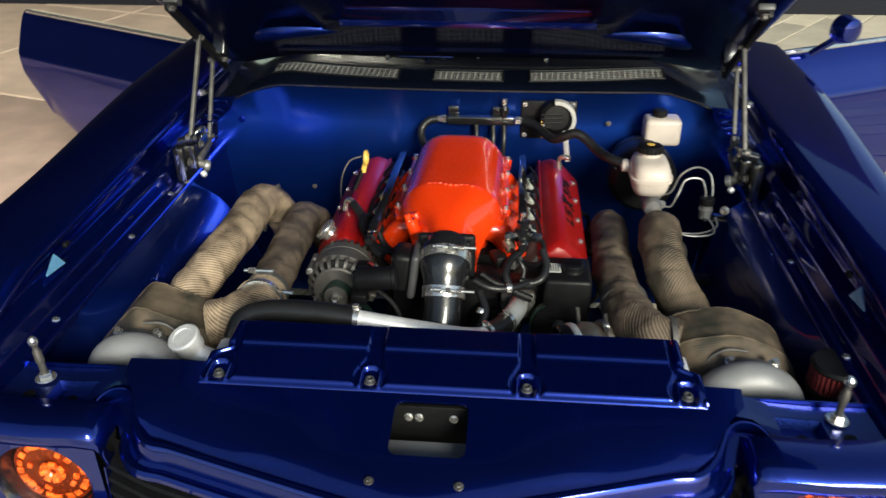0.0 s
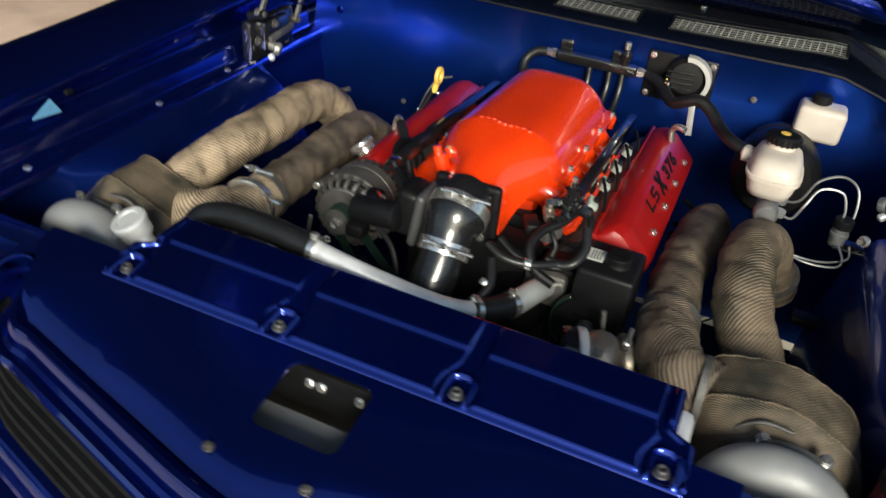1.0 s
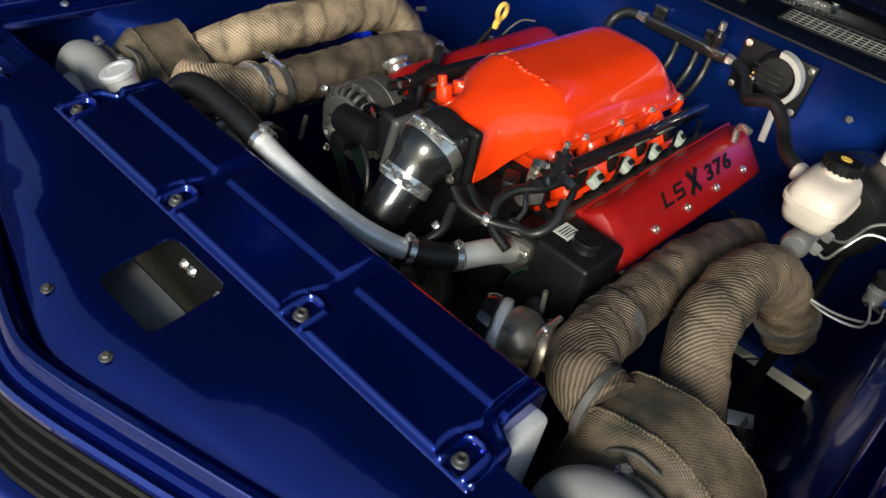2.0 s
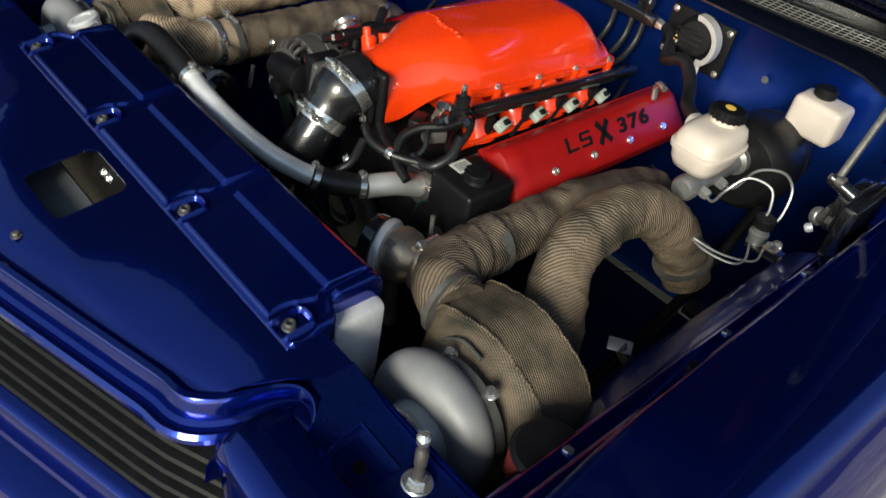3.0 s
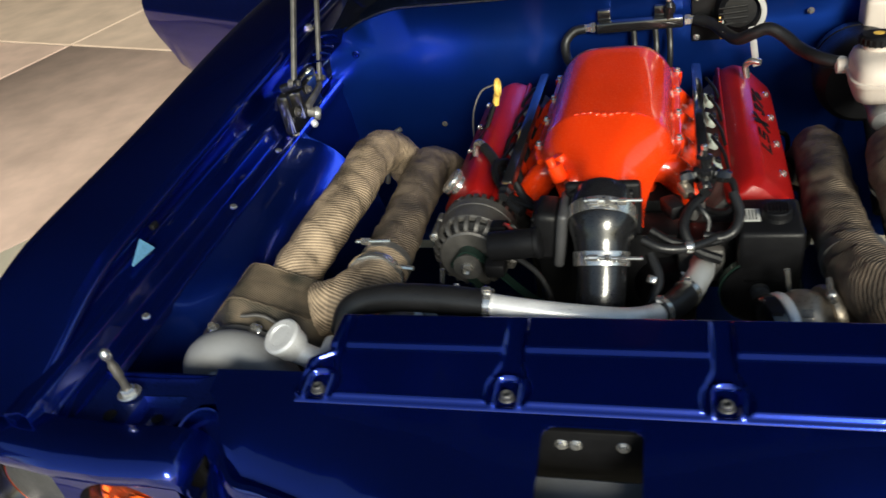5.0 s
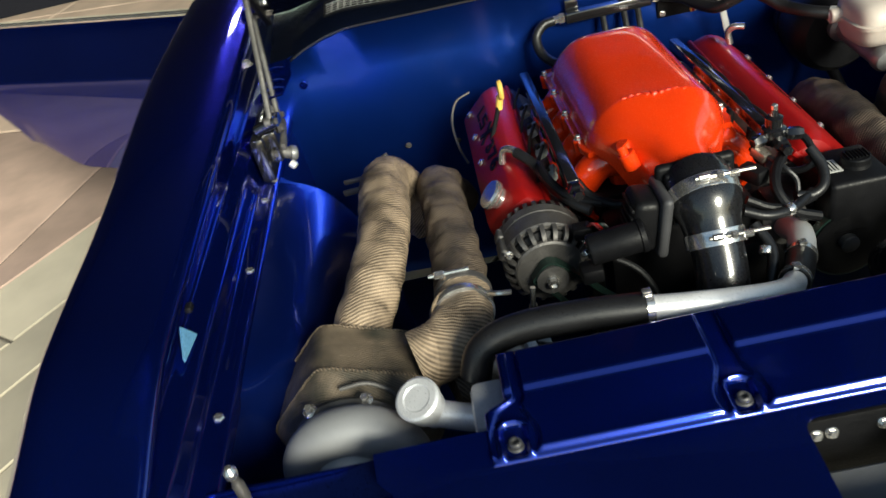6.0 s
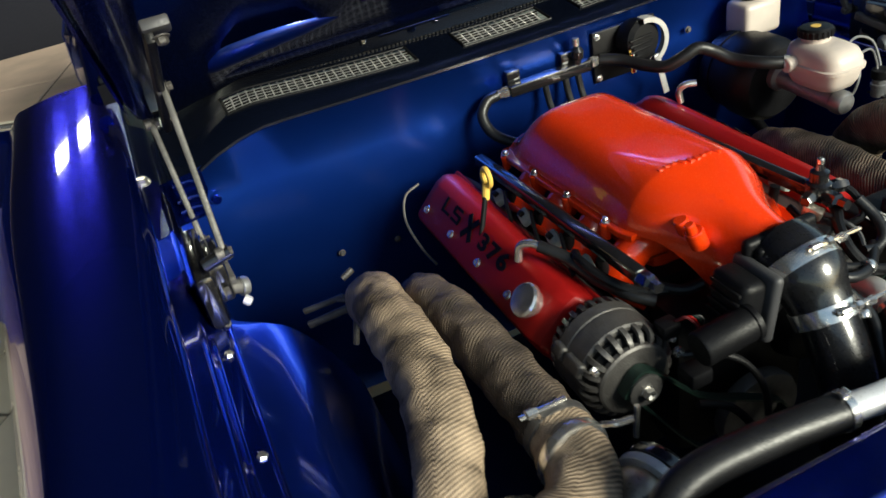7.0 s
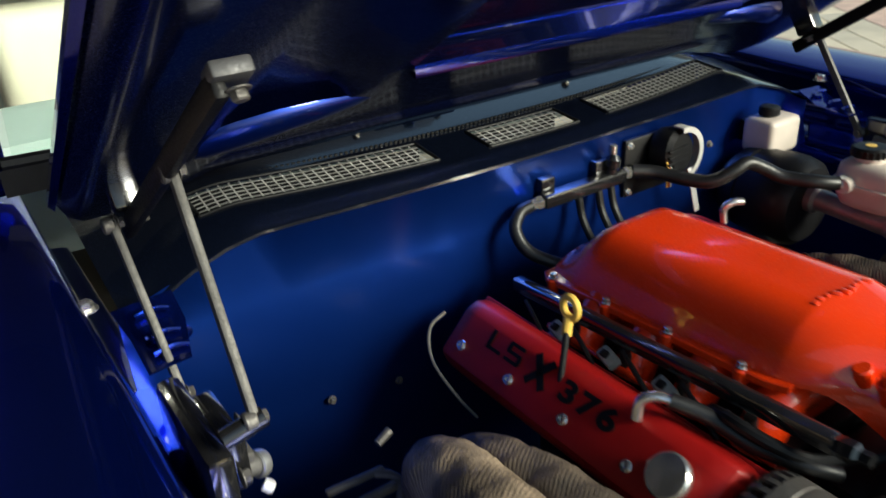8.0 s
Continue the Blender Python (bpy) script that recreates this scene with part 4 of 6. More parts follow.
def hinge(s):
    h = part("hood_hinge", box((s * 0.845, 1.045, 0.985), (0.035, 0.21, 0.115), 0.012).add(box((s * 0.818, 1.03, 1.0), (0.03, 0.12, 0.08), 0.008)), GLOSSBLACK, car, "black billet hood hinge with twin grey arms")
    lb, lt = (s * 0.797, 0.945, 1.075), (s * 0.790, 1.107, 1.329)
    rb, rt = (s * 0.826, 1.155, 1.000), (s * 0.836, 1.304, 1.207)
    part("arm", plate_bar(lb, lt, 0.017, 0.012), CAST, h, "worn grey arm")
    part("arm", plate_bar(rb, rt, 0.017, 0.012), CAST, h, "worn grey arm")
    part("hood_bracket", plate_bar((s * 0.810, 1.335, 1.185), (s * 0.784, 0.918, 1.462), 0.030, 0.016), BLACK, h)
    part("mount_block", box((0, 0, 0), (0.042, 0.036, 0.018), 0.004, m=Matrix.Translation((s * 0.770, 0.915, 1.476)) @ Matrix.Rotation(-HT, 4, "X")), GREYPLATE, h)
    part("mount_block", box((0, 0, 0), (0.04, 0.05, 0.060), 0.006, m=Matrix.Translation((s * 0.81, 1.325, 1.245)) @ Matrix.Rotation(-HT, 4, "X")), GLOSSBLACK, h)
    for p, ax in ((lb, (-s, 0, 0)), (lt, (-s, 0, 0)), (rt, (-s, 0, 0)), (rb, (-s, 0, 0))):
        q = Vector(p) + Vector(ax) * 0.006
        part("pivot", disc(0.012, 0.016, q - Vector(ax) * 0.02, ax).add(bolt(q, ax, 0.008, 0.008)), ALTCASE, h)
    part("crossbar", tube([(s * 0.835, 0.95, 1.06), (s * 0.785, 0.945, 1.075)], 0.013, 12), GLOSSBLACK, h)
    part("adjuster", tube([(s * 0.835, 0.985, 0.985), (s * 0.805, 0.996, 0.973), (s * 0.788, 1.002, 0.964)], 0.014, 16), CAST, h, "steel adjuster")
    ax = (-s * 0.85, 0.30, -0.28)
    cap = part("adjuster_end", lathe([(0.0165, 0.0), (0.0185, 0.002), (0.0185, 0.010), (0.0165, 0.015), (0.010, 0.018), (0.0, 0.018)], (s * 0.792, 1.000, 0.965), ax, 24), TUBESTEEL, h, "bright rounded end cap")
    part("lug", lathe([(0.0, 0.0), (0.009, 0.0), (0.0095, 0.010), (0.007, 0.014), (0.0, 0.015)], (s * 0.792, 0.978, 0.950), (-s * 0.7, -0.5, -0.5), 16), SILVER, cap)
    part("link", plate_bar((s * 0.806, 1.100, 1.000), (s * 0.800, 0.995, 0.990), 0.020, 0.014), CAST, h, "short grey link")
    for p, ax in (((0.842, 0.955, 0.93), (-s * 0.6, -0.6, 0.3)), ((0.822, 0.96, 0.99), (-s, 0, 0)), ((0.822, 1.09, 0.96), (-s, 0, 0)), ((0.80, 1.01, 1.03), (-s, 0, 0)), ((0.768, 0.902, 1.463), (0, -0.5, -0.85)), ((0.795, 1.305, 1.212), (0, -0.5, -0.85))):
        part("bolt", bolt((s * p[0], p[1], p[2]), ax, 0.009, 0.010), ALTCASE, h)


for s in (-1, 1):
    hinge(s)
part("washer_nozzle", disc(0.011, 0.008, (-0.77, 1.318, 1.0), (0, -1, 0)), BLUE, car)


# ---- radiator cover ----
cover = thing("radiator_cover", "dark blue stamped radiator cover held by four bolts", "radiator cover")
BX = (-0.403, -0.106, 0.193, 0.490)
CX0, CX1, CY0, CY1 = -0.437, 0.523, -0.026, 0.158


def cover_z(x, y):
    """Three pillowed fields between bolt channels, each with a crease, and a rolled rim."""
    low = 0.9655 + 0.115 * (y + 0.026)
    high = 0.9735 + 0.105 * (min(y, 0.072) + 0.02) + 0.0075 * step(0.070, 0.084, y) + 0.02 * max(0, y - 0.084)
    d = 1.0
    for bx in BX:
        d = min(d, abs(x - bx) - lerp(0.021, 0.012, step(0.03, 0.06, y)), math.hypot(x - bx, (y - 0.004) * 0.85) - 0.030)
    d = min(d, y + 0.020, 0.152 - y)
    z = lerp(low, high, step(0.0, 0.006, d))
    for bx in BX:
        # dished bolt pocket with a raised horseshoe rim
        q = (abs(x - bx) ** 4 + max(0.0, y - 0.012) ** 4) ** 0.25
        z += 0.0075 * math.exp(-((q - 0.0185) / 0.0035) ** 2) * step(-0.024, -0.016, y)
        z -= 0.006 * step(0.016, 0.012, q) * step(-0.022, -0.012, y)
    edge = min(x - CX0, CX1 - x, y - CY0, CY1 - y)
    e = max(0.0, 1 - edge / 0.007)
    return z - 0.007 * (1 - math.sqrt(max(0.0, 1 - e * e)))


def cover_dx(x, y):
    return x + 0.03 * step(0.05, 0.07, y) * (step(-0.36, -0.437, x) - step(0.45, 0.523, x))


def spread(a, b, n):
    """Even steps with close ones at both ends."""
    ends = [0.0, 0.0004, 0.0012, 0.0025, 0.0045, 0.007]
    return [a + e for e in ends] + np.linspace(a + 0.009, b - 0.009, n).tolist() + [b - e for e in reversed(ends)]


gx, gy = spread(CX0, CX1, 300), spread(CY0, CY1, 74)
shell = loft([[(cover_dx(x, CY0), CY0, 0.950)] + [(cover_dx(x, y), y, cover_z(x, y)) for y in gy] + [(cover_dx(x, CY1), CY1, 0.940)] for x in gx])
part("shell", shell, BLUE, cover, smooth=70)
for gxe in (gx[0], gx[-1]):
    part("end_wall", thick(loft([[(cover_dx(gxe, y), y, 0.940), (cover_dx(gxe, y), y, cover_z(gxe, y))] for y in gy]), 0.002), BLUE, cover)
for x in BX:
    part("bolt", disc(0.012, 0.004, (x, 0.0, 0.9625)).add(lathe([(0.009, 0), (0.009, 0.006), (0.0075, 0.008), (0.005, 0.008), (0.004, 0.003)], (x, 0, 0.966), n=18)), GREYPLATE, cover, "dark steel socket bolt")

radiator = thing("radiator", "aluminium radiator below the blue cover", "radiator")
part("core", box((0.03, 0.105, 0.70), (0.86, 0.07, 0.50), 0.004), CAST, radiator)
part("end_tank", box((0.487, 0.108, 0.735), (0.060, 0.095, 0.435), 0.012), SILVER, radiator, "bright aluminium end tank")
part("end_tank", box((-0.425, 0.108, 0.725), (0.060, 0.095, 0.435), 0.012), SILVER, radiator, "bright aluminium end tank")
cap_at = Vector((-0.525, 0.150, 0.915))
part("filler_neck", tube([(-0.44, 0.13, 0.885), (-0.48, 0.14, 0.892), cap_at - Vector((0, 0, 0.012))], 0.021, 16).add(lathe([(0.020, -0.04), (0.020, -0.01), (0.030, -0.004), (0.030, 0.004)], cap_at, (-0.25, -0.35, 1))), SILVER, radiator)
part("filler_cap", lathe([(0.028, -0.008), (0.029, 0.0), (0.031, 0.002), (0.031, 0.022), (0.035, 0.024), (0.035, 0.033), (0.031, 0.036), (0.022, 0.036), (0.020, 0.034), (0.0, 0.034)], cap_at, (-0.25, -0.35, 1)), SILVER, radiator, "polished cap")

# ---- engine ----
engine = thing("engine", "black and grey V8 engine block with cylinder heads", "engine")
part("block", box((-0.005, 0.90, 0.66), (0.36, 0.52, 0.36), 0.02), BLACK, engine)
part("front_cover", box((-0.005, 0.60, 0.70), (0.30, 0.10, 0.34), 0.03), BLACK, engine)
part("valley_cover", box((-0.005, 0.90, 0.86), (0.30, 0.50, 0.05), 0.01), BLACK, engine)
for s, y0 in ((1, 0.895), (-1, 0.925)):
    m = Matrix.Translation((-0.005 + s * 0.238, y0 + 0.03, 0.81)) @ Matrix.Rotation(s * radians(45), 4, "Y")
    part("cylinder_head", box((0, 0, 0), (0.13, 0.58, 0.12), 0.01, m=m), CAST, engine)
part("coil_cover", box((0.205, 0.575, 0.80), (0.10, 0.07, 0.12), 0.01), BLACK, engine)

# intake manifold: plenum with a sloped snout, flange, runners
intake = thing("intake_manifold", "glossy orange intake manifold with sloped front snout", "intake manifold")
EX = -0.008


def plenum_section(y):
    t = min(1.0, max(0.0, (0.705 - y) / 0.2))
    top = lerp(1.064 - 0.030 * (y - 0.66), 1.028, t) - 0.070 * step(1.085, 1.175, y)
    w = lerp(0.140, 0.080, step(0.72, 0.55, y)) * (1 - 0.08 * step(1.10, 1.175, y))
    bot = lerp(0.972 - 0.055 * (y - 0.66), 0.915, step(0.66, 0.54, y))
    k = lerp(4.6, 2.6, step(0.0, 1.0, t))
    row = []
    for i in range(37):
        a = math.pi * (1.0 - i / 36)
        c, s_ = math.cos(a), math.sin(a)
        hh = abs(s_) ** (2 / k)
        row.append((EX + w * (1 - 0.32 * hh ** 1.5) * math.copysign(abs(c) ** (2 / k), c), y, bot + (top - bot) * hh))
    return row


sect = [plenum_section(y) for y in (0.505, 0.52, 0.54, 0.56, 0.58, 0.60, 0.62, 0.64, 0.66, 0.68, 0.70, 0.705, 0.71, 0.73, 0.76, 0.82, 0.90, 1.0, 1.07, 1.09, 1.11, 1.13, 1.15, 1.165, 1.172)]
part("plenum", loft(sect, closed=True, caps=True), ORANGE, intake, smooth=40)
fl = []
for x, y in ((-0.142, 0.68), (-0.152, 0.71), (-0.152, 1.165), (-0.140, 1.182), (0.140, 1.182), (0.152, 1.165), (0.152, 0.71), (0.142, 0.68)):
    fl.append((EX + x, y, 0.976 - 0.055 * (y - 0.66)))
part("flange", loft([[(x, y, z - 0.012) for x, y, z in fl], [(x, y, z - 0.002) for x, y, z in fl], [(EX + (x - EX) * 0.985, y, z) for x, y, z in fl]], closed=True, caps=True), ORANGE, intake)
for s in (-1, 1):
    for y in (0.752, 0.886, 1.018, 1.150):
        z = 0.976 - 0.055 * (y - 0.66)
        part("bolt_boss", lathe([(0.009, -0.03), (0.012, -0.004), (0.012, 0.001), (0.010, 0.003)], (EX + s * 0.147, y, z - 0.004), n=14), ORANGE, intake)
        part("flange_bolt", bolt((EX + s * 0.147, y, z), (0, 0, 1), 0.0065, 0.008, 1.3), CHROME, intake)
    for y in (0.70, 0.815, 0.93, 1.045):
        part("runner", tube([(EX + s * 0.07, y, 0.935), (EX + s * 0.115, y, 0.935), (EX + s * 0.150, y, 0.905), (EX + s * 0.175, y, 0.865)], 0.034, 14), ORANGE, intake)
    part("port_flange", box((0, 0, 0), (0.012, 0.46, 0.085), 0.004, m=Matrix.Translation((EX + s * 0.172, 0.875, 0.865)) @ Matrix.Rotation(s * radians(45), 4, "Y")), ORANGE, intake)
part("lower_box", box((EX, 0.92, 0.915), (0.20, 0.48, 0.10), 0.02), ORANGE, intake)
# raised unreadable script across the snout's ridge
rnd = random.Random(4)
for k in range(9):
    x = EX - 0.056 + k * 0.014
    zt = 1.0630 - abs(x - EX) * 0.06
    part("raised_mark", box((0, 0, 0), (0.010, 0.007 + rnd.random() * 0.010, 0.006), 0.002, m=Matrix.Translation((x, 0.706 + 0.004 * math.sin(k * 1.1) - 0.10 * (x - EX), zt)) @ Matrix.Rotation(0.3 + rnd.uniform(-0.3, 0.3), 4, "Z")), ORANGE, intake)
part("port_boss", disc(0.016, 0.035, (EX - 0.080, 0.575, 0.985), (-0.35, 0.1, 1)).add(disc(0.009, 0.02, (EX - 0.094, 0.577, 1.015), (-0.35, 0.1, 1))).add(disc(0.013, 0.03, (EX - 0.078, 0.615, 0.99), (-0.35, 0.1, 1))), ORANGE, intake)

# throttle body and charge pipe
tb = thing("throttle_body", "black throttle body between manifold and charge pipe", "throttle body")
part("adapter", box((EX + 0.008, 0.498, 0.966), (0.140, 0.020, 0.118), 0.036, 4), BLACK, tb, "black adapter plate")
part("housing", lathe([(0.050, 0.0), (0.053, 0.004), (0.053, 0.03), (0.050, 0.035)], (EX + 0.008, 0.492, 0.974), (0, -1, -0.05), 36), ALTCASE, tb)
part("plate_frame", box((EX + 0.008, 0.480, 0.962), (0.118, 0.016, 0.108), 0.032, 4), BLACK, tb)
for sx in (-1, 1):
    for sz in (-1, 1):
        part("corner_bolt", bolt((EX + 0.008 + sx * 0.046, 0.467, 0.964 + sz * 0.041), (0, -1, 0), 0.006, 0.007), ALTCASE, tb)
am = Matrix.Translation((-0.106, 0.470, 0.944)) @ Matrix.Rotation(radians(8), 4, "Y")
act = part("actuator", box((0, 0, 0), (0.048, 0.080, 0.104), 0.014, 3, m=am), BLACK, tb, "black actuator cover with cast fins")
for k in range(5):
    part("fin", box((0, 0, 0), (0.006, 0.066, 0.007), 0.002, 2, m=am @ Matrix.Translation((-0.0255, 0.0, -0.034 + 0.017 * k))), BLACK, act)
part("flange", box((0, 0, 0), (0.020, 0.098, 0.120), 0.009, 3, m=am @ Matrix.Translation((0.030, -0.004, 0.002))), GREYPLATE, act, "dull cast flange")
part("actuator_motor", lathe([(0.0, 0.0), (0.0265, 0.0), (0.0285, 0.003), (0.0285, 0.088), (0.031, 0.090), (0.031, 0.098), (0.024, 0.102)], (-0.212, 0.424, 0.931), (1, 0.0, 0.1), 28), BLACK, tb, "satin black motor barrel")
cp = thing("charge_pipe", "black silicone elbow and pipe with T-bolt clamps", "pipe")
axis_pts = [(0.0, 0.488, 0.982), (0.0, 0.462, 0.980), (0.0, 0.437, 0.966), (0.0, 0.415, 0.942), (0.0, 0.390, 0.911)]
part("elbow", tube(axis_pts, lambda u: lerp(0.0600, 0.0485, step(0.25, 0.85, u)) + 0.0035 * math.exp(-((u - 0.42) / 0.14) ** 2), 32), SILICONE, cp, "black silicone elbow")
part("lower_pipe", tube([(0.0, 0.404, 0.928), (0.0, 0.372, 0.886), (-0.004, 0.345, 0.846), (-0.006, 0.322, 0.79), (-0.006, 0.315, 0.70)], 0.0445, 28), SILICONE, cp, "satin black lower pipe")
for c, ax, cr in (((0, 0.452, 0.9755), (0, -0.86, -0.51), 0.0612), ((0, 0.397, 0.920), (0, -0.63, -0.78), 0.0495)):
    cl = part("clamp", lathe([(cr - 0.001, -0.013), (cr + 0.0018, -0.013), (cr + 0.0022, -0.010), (cr + 0.0016, 0.0), (cr + 0.0022, 0.010), (cr + 0.0018, 0.013), (cr - 0.001, 0.013)], c, ax, 40), CHROME, cp, "bright steel T-bolt clamp")
    up_ = Vector((0, 0, 1))
    t_ = Vector(ax).normalized()
    o_ = (up_ - t_ * up_.dot(t_)).normalized()
    cc = Vector(c) + o_ * (cr + 0.008) + Vector((0.02, 0, 0))
    part("t_bolt", tube([cc + Vector((-0.045, 0, 0)), cc + Vector((0.055, 0, -0.002))], 0.0035, 8).add(disc(0.007, 0.012, cc + Vector((-0.01, 0, 0)), (1, 0, 0), 6)).add(disc(0.006, 0.02, cc + Vector((-0.04, 0, 0)), (1, 0, 0), 10)).add(box(tuple(cc + Vector((0.02, 0, -0.004))), (0.016, 0.012, 0.010), 0.002)), CHROME, cl)


# valve covers with screws and lettering
def ridge(y, s):
    """Cross section in the tilted frame of a bank: across, outward."""
    return [(-0.066, -0.02), (-0.067, 0.006), (-0.064, 0.020), (-0.056, 0.040), (-0.050, 0.046), (-0.034, 0.054), (-0.028, 0.0552), (0.048, 0.0548), (0.055, 0.053), (0.062, 0.044), (0.071, 0.018), (0.072, 0.004), (0.071, -0.02)]


def valve_cover(s, y0, y1):
    vc = thing("valve_cover", "red valve cover with black lettering and four screws", "valve cover", group="valve covers")
    m = Matrix.Translation((-0.005 + s * 0.292, 0, 0.862)) @ Matrix.Rotation(s * radians(46), 4, "Y")
    rows_ = []
    for y, k in ((y0, 0.0), (y0 + 0.002, 0.45), (y0 + 0.012, 0.78), (y0 + 0.032, 0.96), (y0 + 0.05, 1.0), (y1 - 0.05, 1.0), (y1 - 0.03, 0.96), (y1 - 0.012, 0.80), (y1 - 0.003, 0.5), (y1, 0.0)):
        rows_.append([tuple(m @ Vector((s * a * lerp(0.86, 1, k), y, b * k if b > 0 else b))) for a, b in ridge(y, s)])
    body = part("cover", loft(rows_, caps=True), RED, vc, smooth=32)
    part("base_rail", box((0, 0, 0), (0.142, y1 - y0 + 0.01, 0.012), 0.003, m=m @ Matrix.Translation((0, (y0 + y1) / 2, -0.004))), RED, vc)
    nrm = (m.to_3x3() @ Vector((0, 0, 1))).normalized()
    for k in range(4):
        y = (0.748 if s > 0 else 0.777) + 0.128 * k
        q = m @ Vector((s * 0.027, y, 0.0545))
        part("screw", disc(0.0095, 0.003, q, nrm).add(lathe([(0.0068, 0), (0.0068, 0.005), (0.0035, 0.005), (0.003, 0.002)], q + nrm * 0.002, nrm, 14)), CHROME, vc, smooth=30)
    # face frame for the lettering: along the bank and up its outer slope
    up_ = m.to_3x3() @ Vector((-s, 0, 0.05))
    along = Vector((0, 1, 0)) if s > 0 else Vector((0, -1, 0))
    o = m @ Vector((s * 0.004, 0, 0.0552))
    fn = along.cross(up_).normalized()
    base = Matrix((( *along, 0), (*up_, 0), (*fn, 0), (0, 0, 0, 1))).transposed()

    def put(txt, y, size, name):
        cu = bpy.data.curves.new(name, "FONT")
        cu.body, cu.size, cu.extrude, cu.offset, cu.space_character = txt, size, 0.0006, 0.0017, 1.16
        tmp = new(name, cu)
        bpy.context.view_layer.update()
        me = bpy.data.meshes.new_from_object(tmp.evaluated_get(bpy.context.evaluated_depsgraph_get()))
        scene.collection.objects.unlink(tmp)
        bpy.data.objects.remove(tmp)
        me.transform(Matrix.Scale(S, 4) @ Matrix.Translation((o.x, y, o.z)) @ base @ Matrix.Translation((0, 0, 0.0010)) @ Matrix.Diagonal((1.5, 1, 1, 1)))
        me.materials.append(INK)
        ob = new(name, me)
        ob.parent = vc
        ob["label"] = "black printed number"

    start = 0.800 if s > 0 else 1.115
    sg = 1 if s > 0 else -1
    put("376", start + sg * 0.178, 0.046, "lettering")

    def bar(u, v, w, h, rot=0):
        mm = Matrix.Translation((o.x, start, o.z)) @ base @ Matrix.Translation((u * 1.5, v * 0.95, 0.0006)) @ Matrix.Rotation(radians(rot), 4, "Z")
        part("mark_stroke", box((0, 0, 0), (w * 1.45 if not rot else w * 1.2, h if not rot else h * 1.0, 0.0012), 0, m=mm), INK, vc, "black printed stroke")
    bar(0.004, 0.017, 0.006, 0.034), bar(0.014, 0.003, 0.024, 0.006)
    for k in range(3):
        bar(0.044, 0.003 + 0.0145 * k, 0.024, 0.006)
    bar(0.034, 0.024, 0.006, 0.013), bar(0.054, 0.010, 0.006, 0.013)
    bar(0.086, 0.017, 0.011, 0.062, 38), bar(0.086, 0.017, 0.011, 0.062, -38)
    return vc, m


_, mr = valve_cover(1, 0.625, 1.240)
_, ml = valve_cover(-1, 0.640, 1.220)
oil = thing("oil_filler_cap", "round polished oil filler cap on the red cover", "cap")
q = ml @ Vector((-0.003, 0.708, 0.053))
nv = ml.to_3x3() @ Vector((0, 0, 1))
part("cap", lathe([(0.024, 0), (0.024, 0.012), (0.030, 0.014), (0.032, 0.017), (0.032, 0.026), (0.029, 0.030), (0.010, 0.031), (0.0, 0.031)], q, nv, 32).add(box(tuple(q + nv * 0.008 + Vector((0.0, 0.034, 0))), (0.012, 0.014, 0.01), 0.002)), CHROME, oil)
dip = thing("dipstick", "yellow ring dipstick in a black tube", "dipstick")
part("tube", tube([(-0.345, 0.93, 0.84), (-0.325, 0.945, 0.90), (-0.300, 0.962, 0.958), (-0.292, 0.968, 0.978)], 0.0055, 10), BLACK, dip)
ringp = [(-0.285 + 0.004, 0.972 + 0.016 * math.cos(a), 1.016 + 0.018 * math.sin(a)) for a in np.linspace(-1.57, 4.71, 13)]
part("handle", tube(ringp, 0.006, 8, per=3).add(tube([(-0.291, 0.969, 0.972), (-0.284, 0.972, 1.002)], 0.008, 10)), YELLOW, dip, "yellow plastic ring handle")

# fuel rails with injectors
for s in (-1, 1):
    rail = thing("fuel_rail", "black fuel rail with pale injector plugs", "fuel rail", group="fuel rails")
    part("rail", box((0, 0, 0), (0.024, 0.62, 0.026), 0.005, m=Matrix.Translation((EX + s * 0.192, 0.89, 0.952)) @ Matrix.Rotation(radians(-3.2), 4, "X")), GLOSSBLACK, rail)
    for k, y in enumerate((0.70, 0.815, 0.93, 1.045)):
        z = 0.938 - 0.055 * (y - 0.7)
        part("injector", tube([(EX + s * 0.192, y, z), (EX + s * 0.185, y, z - 0.055)], 0.010, 12), BLACK, rail)
        part("plug", box((0, 0, 0), (0.024, 0.040, 0.019), 0.005, m=Matrix.Translation((EX + s * 0.216, y + 0.012, z - 0.010)) @ Matrix.Rotation(s * radians(30), 4, "Y") @ Matrix.Rotation(0.25 * s, 4, "Z")), PALEGREEN, rail, "pale grey-green plug")
        part("plug_latch", box((0, 0, 0), (0.012, 0.014, 0.008), 0.002, m=Matrix.Translation((EX + s * 0.224, y + 0.014, z + 0.001)) @ Matrix.Rotation(s * radians(30), 4, "Y")), BLACK, rail)
        part("wire", tube([(EX + s * 0.245, y + 0.01, z - 0.02), (EX + s * 0.235, y + 0.05, z + 0.0), (EX + s * 0.215, y + 0.10, z + 0.01)], 0.004, 6), BLACK, rail)
    part("end_fitting", lathe([(0.012, 0), (0.015, 0.01), (0.015, 0.03), (0.010, 0.035), (0.010, 0.05)], (EX + s * 0.192, 0.585, 0.968), (0, -1, 0.1), 6), GLOSSBLACK, rail)
reg = thing("fuel_regulator", "black fuel pressure regulator on the rail", "regulator")
part("body", lathe([(0.020, 0), (0.022, 0.004), (0.022, 0.03), (0.016, 0.034), (0.016, 0.052), (0.008, 0.056), (0.006, 0.066)], (0.184, 0.600, 0.960), (0, 0, 1), 20), GLOSSBLACK, reg)
